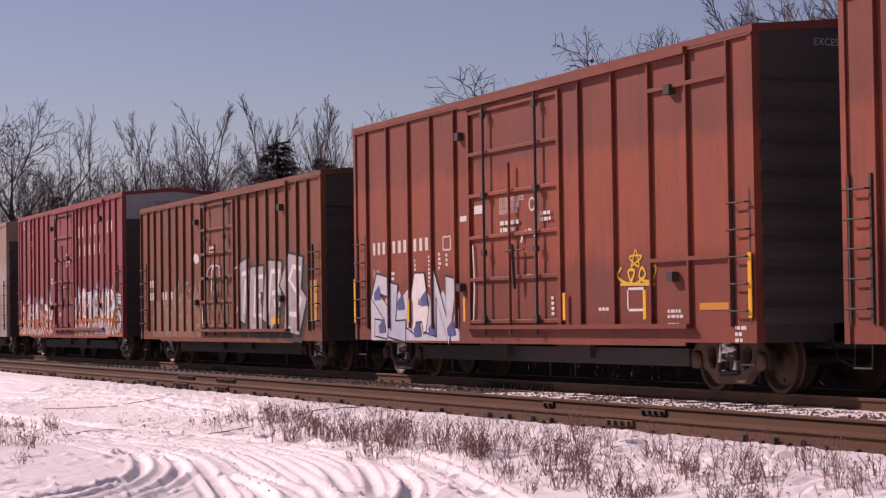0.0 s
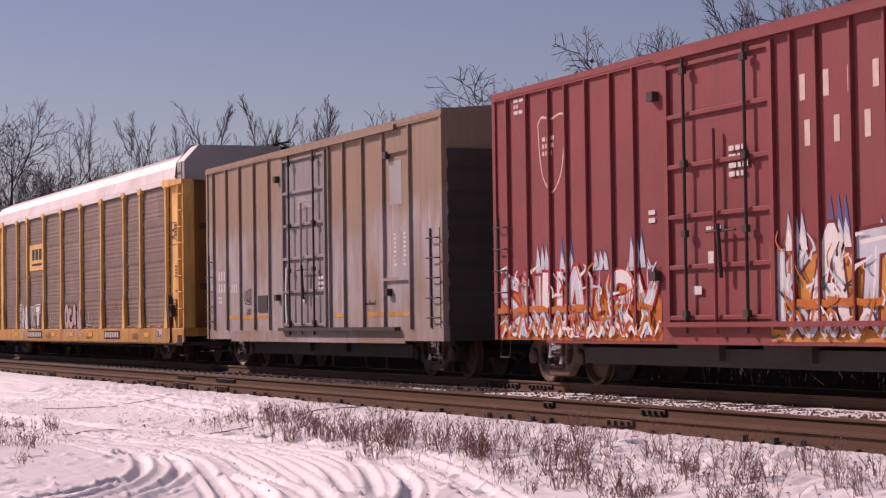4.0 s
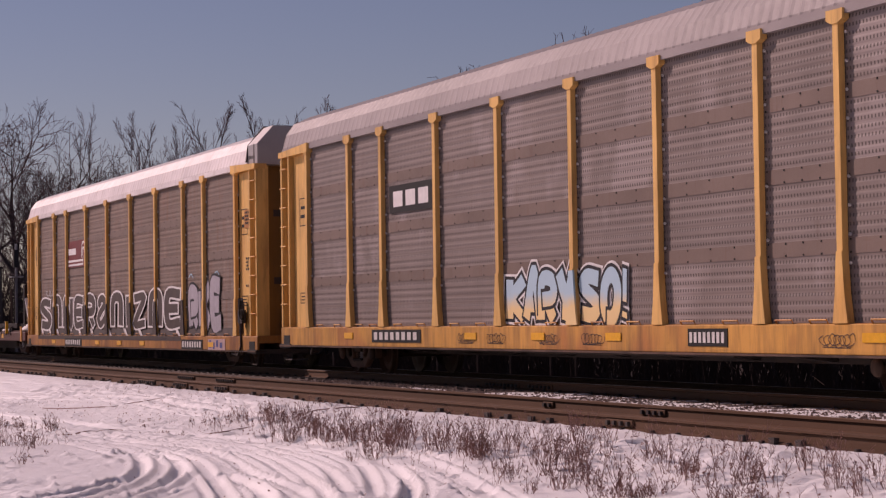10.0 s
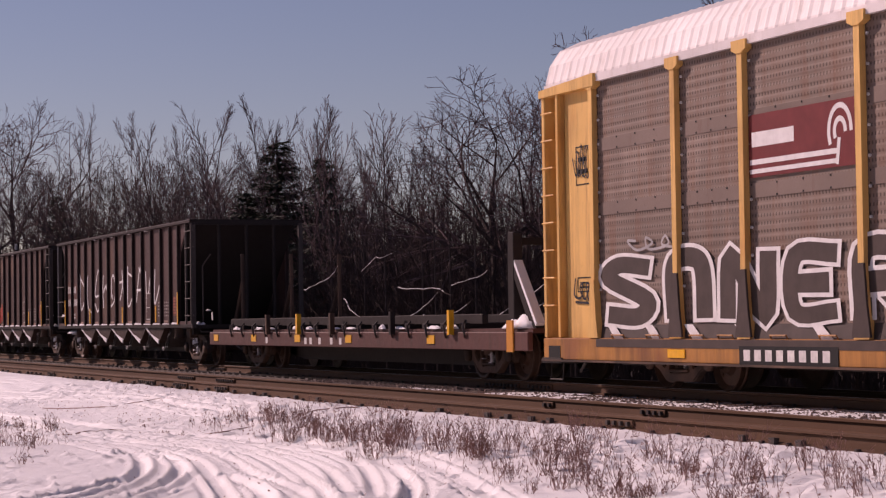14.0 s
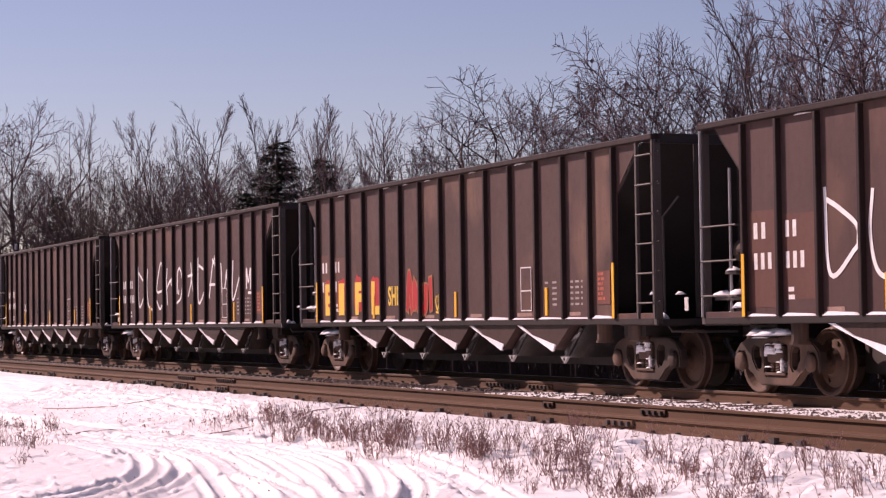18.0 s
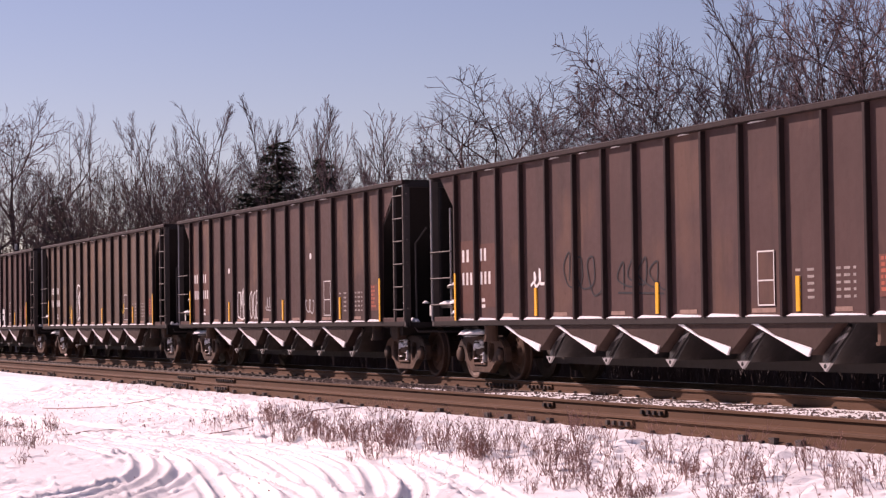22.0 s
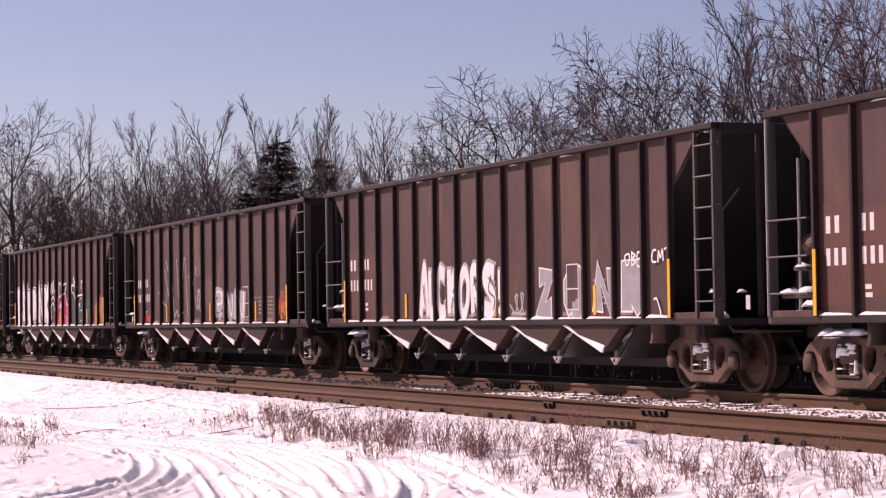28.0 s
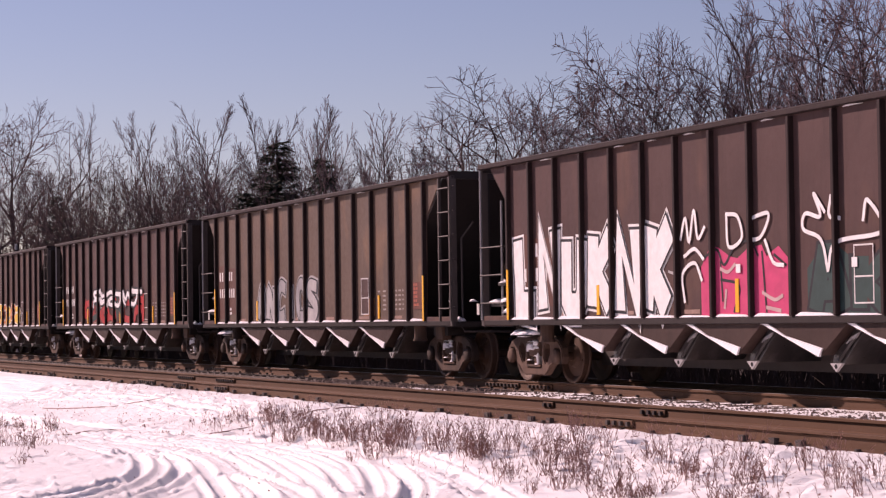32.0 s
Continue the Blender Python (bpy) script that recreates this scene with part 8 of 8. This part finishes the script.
tag(RACK_L, h, 2.9, 2.05, 1.6, 0.25, M_SILVER, YR - 0.004, 14, "small white tag", 0.04, 10)
plate(RACK_L, 22.9, 24.4, 0.42, 0.7, M_PALEPINK, YS, "pink scribble on the sill", ((0.1, 0.2, 0.2, 0.9), (0.3, 0.4, 0.1, 0.7), (0.5, 0.6, 0.3, 0.9), (0.7, 0.85, 0.2, 0.7)), M_NAVY)

# hoppers
h = HOPPER_L / 2
YH = -SIDE + 0.03 - 0.005
marks = Geo()
glyph_bars(marks, h, 1.35, 1.75, 2.12, 2.34, 2, YH, 0.5)
glyph_bars(marks, h, 2.15, 2.5, 2.12, 2.34, 2, YH, 0.5)
glyph_bars(marks, h, 1.35, 1.88, 1.71, 1.93, 3, YH, 0.5)
glyph_bars(marks, h, 2.15, 2.68, 1.71, 1.93, 3, YH, 0.5)
small_print(marks, h, 2.2, 1.4, 2, 1, YH, 0.06, 5)
MARKS = marks.mesh("stencil", M_WHITE)
M_REPAINT = paint("red_brown_touch_up_paint", (0.115, 0.046, 0.034), dirt=(0.09, 0.045, 0.035), streak=0.6)
PATCH_A = B(1.26 - h, 1.95 - h, YH + 0.001, YH + 0.004, 1.2, 2.5).mesh("patch", M_REPAINT)
PATCH_B = B(2.1 - h, 2.9 - h, YH + 0.001, YH + 0.004, 1.3, 2.42).mesh("patch", M_REPAINT)
M_REDBROWN = plain("faded_red_brown_placard", (0.17, 0.065, 0.05), 0.6, 0.3, 5)
placard = B(14.3 - h, 14.75 - h, YH - 0.006, YH, 1.3, 1.82).mesh("placard", M_REDBROWN)
lines = Geo()
small_print(lines, h, 14.34, 1.75, 6, 2, YH - 0.009, 0.045, 3)
LINES = lines.mesh("placard_print", M_DATAORANGE)
M_TANPRINT = plain("dull_tan_stencil_paint", (0.34, 0.22, 0.18), 0.65, 0.4, 9)
foot = Geo()
for k, (x0, x1) in enumerate(((3.1, 3.5), (5.1, 5.6), (7.15, 7.6), (9.3, 9.8), (11.3, 11.9), (13.3, 13.7))):
    flat(foot, [(x0 - h, 1.13), (x1 - h, 1.13), (x1 - h, 1.19), (x0 - h, 1.19)], YH)
FOOT = foot.mesh("foot_print", M_TANPRINT)
for k, car in enumerate(HOPPERS):
    part("stencil", MARKS, None, car, "white block marks")
    if k not in (7, 9):
        p = part("placard", placard, None, car, "faded orange placard")
        part("print", LINES, None, p)
    if k % 3 != 2:
        part("repainted_patch", PATCH_A, None, car, "red-brown repainted patch behind the marks")
        part("repainted_patch", PATCH_B, None, car, "red-brown repainted patch behind the marks")
    part("foot_print", FOOT, None, car)


def dusk(car, extra):
    """Thin tall white letters along the side."""
    rows = [[(3.1, 2.7), (3.2, 1.6), (3.83, 1.95)], [(3.15, 2.55), (3.4, 2.44), (3.8, 2.2), (3.83, 1.95)], [(4.16, 2.62), (4.09, 2.1), (4.23, 1.63), (4.6, 1.5), (4.76, 1.57)], [(5.85, 2.35), (5.58, 2.76), (5.15, 2.02), (5.8, 2.0)], [(5.14, 1.73), (5.49, 1.5), (5.85, 1.75)],
            [(6.25, 2.58), (6.19, 2.14), (6.27, 1.62)], [(6.2, 2.05), (6.55, 2.25), (6.9, 2.3)], [(6.6, 2.24), (6.9, 1.92)], [(7.26, 1.9), (7.32, 2.44), (7.56, 2.55), (7.77, 2.23), (7.64, 1.8), (7.22, 1.64)], [(7.4, 1.98), (7.42, 1.88)],
            [(8.33, 2.33), (8.98, 2.38)], [(8.36, 1.81), (8.66, 2.24), (8.63, 2.66)], [(8.66, 2.24), (8.82, 1.89), (8.98, 1.82)], [(9.38, 2.58), (9.7, 2.5), (10.02, 2.4)], [(9.31, 2.77), (9.33, 1.63), (10.02, 2.0)],
            [(10.31, 1.74), (10.71, 2.65), (11.07, 2.02)], [(10.36, 2.06), (11.04, 2.07)], [(10.62, 2.7), (10.71, 2.6), (10.85, 2.78)], [(11.37, 2.57), (11.52, 1.62), (11.82, 2.3), (11.95, 2.44)], [(11.82, 2.3), (12.11, 1.79)], [(12.4, 2.6), (12.36, 1.65), (13.16, 2.47)]]
    scrawl(car, h, rows + extra, 0.068, M_CHALK, YH - 0.002, "tall thin white graffiti letters")


dusk(HOPPERS[0], [])
dusk(HOPPERS[2], [[(13.5, 1.92), (13.5, 2.38), (13.64, 2.06), (13.82, 2.38), (13.81, 1.9)], [(13.94, 1.93), (13.94, 2.28), (14.05, 2.4)], [(13.93, 2.13), (14.06, 2.12)], [(13.63, 1.81), (14.03, 1.8)]])
H = HOPPERS[1]
for ch, x, w in (("E", 1.52, 0.42), ("I", 2.35, 0.34), ("F", 3.35, 0.46), ("L", 4.3, 0.46)):
    part("red_glow", flat(Geo(), blob(random.Random(int(x * 9)), x + 0.22 - h, 1.62, 0.56, 0.74, 0.1), YH - 0.002), M_SCARLET, H, "red spray round the letter")
    lettering("graffiti", ch, x - h, 1.27, 0.58, M_LEMON, H, YH - 0.006, width=w, offset=0.05, label="fat yellow graffiti letter")
lettering("graffiti", "SHE", 5.24 - h, 1.4, 0.36, M_LEMON, H, YH - 0.004, width=0.62, offset=0.012, label="yellow graffiti letters")
block(H, h, even("ANUI", 6.2, 7.65, 0.12), 1.2, 1.92, (M_SCARLET,), M_PALEORANGE, YH - 0.003, "red graffiti with orange edges", rim=0.035, thick=0.30, jag=0.2, seed=41, soft=True)
tag(H, h, 7.7, 1.2, 0.28, 0.4, M_LEMON, YH - 0.003, 21, "yellow tag", 0.04, 8)
H = HOPPERS[3]
tag(H, h, 5.5, 1.4, 1.5, 0.8, M_INK, YH - 0.003, 22, "black tag", 0.03, 14)
tag(H, h, 7.4, 1.4, 1.6, 0.7, M_INK, YH - 0.003, 23, "black tag", 0.03, 14)
tag(H, h, 4.3, 1.56, 0.5, 0.38, M_CHALK, YH - 0.003, 24, "white tag", 0.05, 8)
H = HOPPERS[4]
scrawl(H, h, [[(5.36, 1.82), (5.2, 1.78), (5.18, 1.28), (5.34, 1.22)], [(5.4, 1.24), (5.42, 1.84), (5.5, 1.5), (5.58, 1.88), (5.6, 1.24)], [(5.66, 1.9), (5.66, 1.22)], [(5.78, 1.86), (5.76, 1.24)], [(5.66, 1.52), (5.78, 1.54)], [(5.2, 1.24), (5.5, 1.18), (5.78, 1.22)],
              [(6.3, 1.84), (6.16, 1.7), (6.18, 1.3), (6.3, 1.22), (6.36, 1.5), (6.3, 1.84)], [(6.56, 1.82), (6.44, 1.7), (6.44, 1.3), (6.58, 1.2), (6.58, 1.48)], [(6.76, 1.84), (6.66, 1.8), (6.66, 1.24), (6.78, 1.22)], [(6.66, 1.54), (6.76, 1.56)], [(6.84, 1.22), (6.85, 1.9), (6.98, 1.3), (6.98, 1.98)]], 0.034, M_CHALK, YH - 0.004, "thin white graffiti letters")
tag(H, h, 7.4, 1.35, 0.4, 0.4, M_SILVER, YH - 0.003, 27, "faint tag", 0.03, 8)
tag(H, h, 10.25, 1.22, 0.6, 0.45, M_SILVER, YH - 0.003, 28, "silver tag", 0.035, 10)
for x, z in ((10.6, 2.52), (4.45, 2.36)):
    part("white_disc", flat(Geo(), [(x - h + 0.07 * math.cos(a * 0.628), z + 0.07 * math.sin(a * 0.628)) for a in range(10)], YH - 0.003), M_CHALK, H)
H = HOPPERS[5]
scrawl(H, h, [[(5.2, 1.3), (5.25, 2.3), (5.7, 2.25), (5.4, 1.9), (5.75, 1.45), (5.3, 1.25)], [(5.5, 1.3), (5.6, 2.1)]], 0.06, M_CHALK, YH - 0.003, "white graffiti scrawl")
tag(H, h, 11.2, 1.4, 0.6, 0.35, M_STARYELLOW, YH - 0.003, 30, "yellow tag", 0.05, 8)
tag(H, h, 4.1, 1.3, 0.4, 0.45, M_STARYELLOW, YH - 0.003, 31, "yellow tag", 0.03, 8)
H = HOPPERS[6]
wild(H, h, 8.7, 10.4, 1.1, 1.75, 2, (M_SILVER, M_CHALK), M_INK, 42, YH - 0.003, "rounded silver graffiti", marks=2, rim=0.05)
scrawl(H, h, [[(8.9, 1.8), (9.1, 2.35), (9.35, 1.9), (9.0, 1.95)]], 0.06, M_CHALK, YH - 0.003, "white graffiti scrawl")
tag(H, h, 4.2, 1.35, 0.5, 0.4, M_STARYELLOW, YH - 0.003, 33, "yellow tag", 0.04, 8)
H = HOPPERS[7]
block(H, h, (("A", 5.1, 5.65), ("U", 5.55, 6.05), ("C", 5.95, 6.5), ("K", 6.45, 7.05), ("Q", 7.0, 7.6), ("R", 7.55, 8.1), ("S", 8.1, 8.75), ("!", 8.7, 9.0)), 1.1, 2.05, (M_CHALK,), M_SILVER, YH - 0.003, "bright white graffiti letters", rim=0.02, thick=0.27, jag=0.12, seed=7, soft=True, halo=M_SILVER)
scrawl(H, h, [[(5.35, 1.75), (5.45, 1.35)], [(5.8, 1.95), (5.82, 1.5), (5.9, 1.4)], [(6.25, 1.75), (6.2, 1.45), (6.35, 1.4)], [(6.72, 1.3), (6.8, 1.5)], [(7.28, 1.7), (7.3, 1.4)], [(7.8, 1.75), (7.85, 1.62)], [(8.5, 1.85), (8.4, 1.6), (8.65, 1.45), (8.6, 1.25)]], 0.035, M_BROWNFILL, YH - 0.022, "dark cuts between the white letters")
block(H, h, (("Z", 10.28, 11.05), ("Q", 11.32, 12.2), ("N", 12.35, 13.25), ("R", 13.3, 14.2)), 1.1, 1.94, (M_STEEL,), M_CHALK, YH - 0.003, "grey block graffiti letters with white edges", rim=0.03, thick=0.36, jag=0.06, seed=5)
tag(H, h, 9.35, 1.15, 0.65, 0.45, M_SILVER, YH - 0.003, 35, "grey tag", 0.04, 9)
scrawl(H, h, [[(13.55, 1.9), (13.52, 2.02), (13.66, 2.04), (13.64, 1.9), (13.55, 1.88)], [(13.74, 1.86), (13.74, 2.08)], [(13.74, 2.07), (13.85, 2.02), (13.75, 1.97), (13.86, 1.92), (13.74, 1.87)], [(14.03, 2.06), (13.92, 2.05), (13.92, 1.86), (14.03, 1.87)], [(13.92, 1.96), (14.0, 1.97)],
              [(14.5, 2.08), (14.4, 2.06), (14.38, 1.92), (14.5, 1.9)], [(14.56, 1.9), (14.58, 2.06), (14.64, 1.96), (14.7, 2.08), (14.72, 1.92)], [(14.76, 2.08), (14.9, 2.12)], [(14.84, 2.16), (14.84, 1.92)], [(14.42, 1.35), (14.5, 1.36), (14.6, 1.2), (14.62, 1.12)]], 0.032, M_CHALK, YH - 0.02, "small white spray tags")
H = HOPPERS[8]
scrawl(H, h, [[(3.6, 1.95), (4.3, 1.6), (4.5, 2.0)], [(4.26, 2.6), (4.5, 2.1), (4.88, 1.54)], [(4.95, 2.35), (5.24, 1.28)], [(5.48, 2.8), (5.62, 1.78)], [(5.75, 2.05), (6.05, 2.1)], [(6.05, 2.3), (6.27, 2.84), (6.4, 2.2), (6.56, 1.26)], [(6.68, 2.33), (6.92, 2.03), (7.2, 2.25)], [(7.3, 2.35), (7.34, 2.55)], [(5.2, 1.25), (5.5, 1.45), (5.6, 1.3), (6.2, 1.4)], [(4.4, 2.8), (4.6, 2.5)]], 0.045, M_SILVER, YH - 0.003, "scattered white spray strokes")
part("dark_panel", B(7.35 - h, 8.1 - h, YH - 0.005, YH, 1.25, 2.3), M_INK, H)
tag(H, h, 7.4, 1.3, 0.6, 0.8, M_SILVER, YH - 0.009, 40, "silver tag on a dark patch", 0.04, 12)
block(H, h, even("RNN", 8.9, 11.6, 0.1), 1.1, 1.95, (M_SILVER, M_STEEL), M_BROWNFILL, YH - 0.003, "rubbed silver graffiti", rim=0.03, thick=0.36, jag=0.16, seed=46, shine=M_CHALK, soft=True)
wild(H, h, 2.1, 2.6, 1.1, 1.5, 1, (M_SCARLET,), M_SCARLET, 47, YH - 0.001, "red spray patch", rim=0.0, marks=0, fat_=0.6)
wild(H, h, 14.0, 14.8, 1.15, 1.6, 4, (M_FIRE, M_SCARLET), M_FIRE, 48, YH - 0.008, "orange graffiti", rim=0.01, fat_=0.3, marks=1, inner=M_CHALK)
H = HOPPERS[9]
block(H, h, even("LNUKNK", 1.3, 6.85, 0.1), 1.08, 2.58, (M_CHALK,), M_INK, YH - 0.003, "tall white angular graffiti with black cuts", rim=0.045, thick=0.32, jag=0.14, seed=49, halo=M_CHALK)
scrawl(H, h, [[(6.7, 1.75), (6.95, 1.7)], [(6.6, 2.2), (6.75, 2.5)], [(4.9, 2.6), (4.95, 3.0)]], 0.04, M_SILVER, YH - 0.001, "thin white overspray")
field(H, h, 7.65, 10.0, 1.06, 2.08, M_PINK, YH - 0.002, "pink graffiti", 50, 0.2)
scrawl(H, h, [[(7.7, 1.9), (8.1, 2.02), (8.3, 1.8), (8.6, 2.05), (9.0, 2.1), (9.2, 1.9)], [(8.2, 1.85), (8.25, 1.3)], [(8.2, 1.6), (8.7, 1.5), (8.55, 1.15)], [(9.3, 1.95), (9.4, 1.1)], [(9.6, 1.9), (9.9, 1.75)]], 0.04, M_INK, YH - 0.006, "black lines in the pink graffiti")
scrawl(H, h, [[(8.2, 1.75), (8.4, 1.7), (8.6, 1.8)], [(8.35, 1.45), (8.3, 1.2)], [(9.3, 1.4), (9.6, 1.3), (9.8, 1.35)], [(9.4, 1.2), (9.75, 1.15)]], 0.05, M_PALEPINK, YH - 0.007, "pale pink scribbles")
scrawl(H, h, [[(7.1, 2.2), (7.25, 2.5), (7.35, 2.15), (7.5, 2.6), (7.6, 2.2), (7.8, 2.35)], [(7.2, 1.95), (7.5, 2.05), (7.75, 1.9)], [(7.2, 1.3), (7.15, 1.7), (7.5, 1.85), (7.7, 1.6)], [(8.4, 2.5), (8.45, 2.05), (8.8, 2.15), (8.7, 2.45), (8.4, 2.5)], [(9.0, 2.4), (9.5, 2.45), (9.3, 2.15), (9.0, 2.15), (9.0, 2.4)], [(9.4, 2.1), (9.6, 1.8), (9.85, 1.75)],
               [(10.9, 1.65), (10.75, 2.05), (10.35, 2.2), (10.4, 2.4), (10.75, 2.35), (10.6, 2.65), (10.85, 2.4)], [(10.9, 1.65), (11.1, 2.0), (12.1, 2.1), (11.8, 2.5), (11.7, 2.25)], [(11.0, 2.6), (10.95, 2.35), (11.2, 2.3)]], 0.055, M_CHALK, YH - 0.018, "loose white spray lines")
field(H, h, 10.4, 13.3, 1.06, 2.05, M_TEAL, YH - 0.002, "dark green sprayed ground", 51, 0.3)
block(H, h, even("AKR", 10.4, 13.3, 0.05), 1.08, 2.0, (M_TEAL,), M_INK, YH - 0.004, "dark green graffiti", rim=0.04, thick=0.29, jag=0.15, seed=51)
wild(H, h, 13.6, 14.9, 1.12, 2.0, 2, (M_FIRE, M_PALEORANGE), M_FIRE, 52, YH - 0.003, "orange graffiti", marks=3, rim=0.02, inner=M_PALEPINK)
for x in (8.7, 11.5):
    part("white_dot", B(x - h - 0.06, x - h + 0.06, YH - 0.022, YH - 0.018, 1.68, 1.8), M_CHALK, H)
H = HOPPERS[10]
block(H, h, even("ANCIQS", 4.45, 8.8, 0.1), 1.1, 2.0, (M_STEEL, M_SILVER), M_INK, YH - 0.003, "narrow silver graffiti", rim=0.035, thick=0.27, jag=0.15, seed=53, halo=M_SILVER, soft=True)
part("orange_patch", B(11.6 - h, 12.2 - h, YH - 0.006, YH, 1.2, 1.55), M_PALEORANGE, H)
H = HOPPERS[11]
wild(H, h, 4.0, 11.4, 1.15, 1.9, 7, (M_SCARLET, M_TEAL, M_SCARLET), M_SCARLET, 54, YH - 0.003, "red and green graffiti", marks=2, rim=0.02, inner=M_TEAL)
wild(H, h, 5.2, 11.0, 1.6, 2.1, 6, (M_CHALK,), M_INK, 55, YH - 0.02, "white letters over red", marks=1, rim=0.06, inner=M_INK)
H = HOPPERS[12]
wild(H, h, 7.0, 11.0, 1.15, 1.9, 5, (M_LEMON, M_FIRE), M_CHALK, 56, YH - 0.003, "yellow and orange graffiti", marks=2, inner=M_SCARLET)


def motions():
    times = (0, 3.5, 5.5, 8, 11, 14.5, 16.5, 20, 23, 25.5, 27.5, 30, 32)
    for car, x in CARS:
        walk(car, [(t, pose(x + run(t), TRACK_Y, 0)) for t in times])
        # wheels roll while they pass the near stretch of track
        for truck in car.children:
            if not truck.name.startswith("truck") or truck.name.startswith("truck_bolster"):
                continue
            for axle in truck.children:
                if axle.name.startswith("wheelset"):
                    place = axle.location.copy()
                    r = place.z
                    ts = [k / 30 for k in range(961) if -46 < x + run(k / 30) + truck.location.x < -12]
                    if len(ts) < 2:
                        continue
                    a0 = run(ts[0])
                    rows = ([(0, 0.0)] if ts[0] > 0 else []) + [(t, math.degrees((run(t) - a0) / r)) for t in ts]
                    if ts[-1] < 32:
                        rows.append((32, rows[-1][1]))
                    walk(axle, [(t, pose(place.x, place.y, place.z, 0, a, 0)) for t, a in rows])


motions()
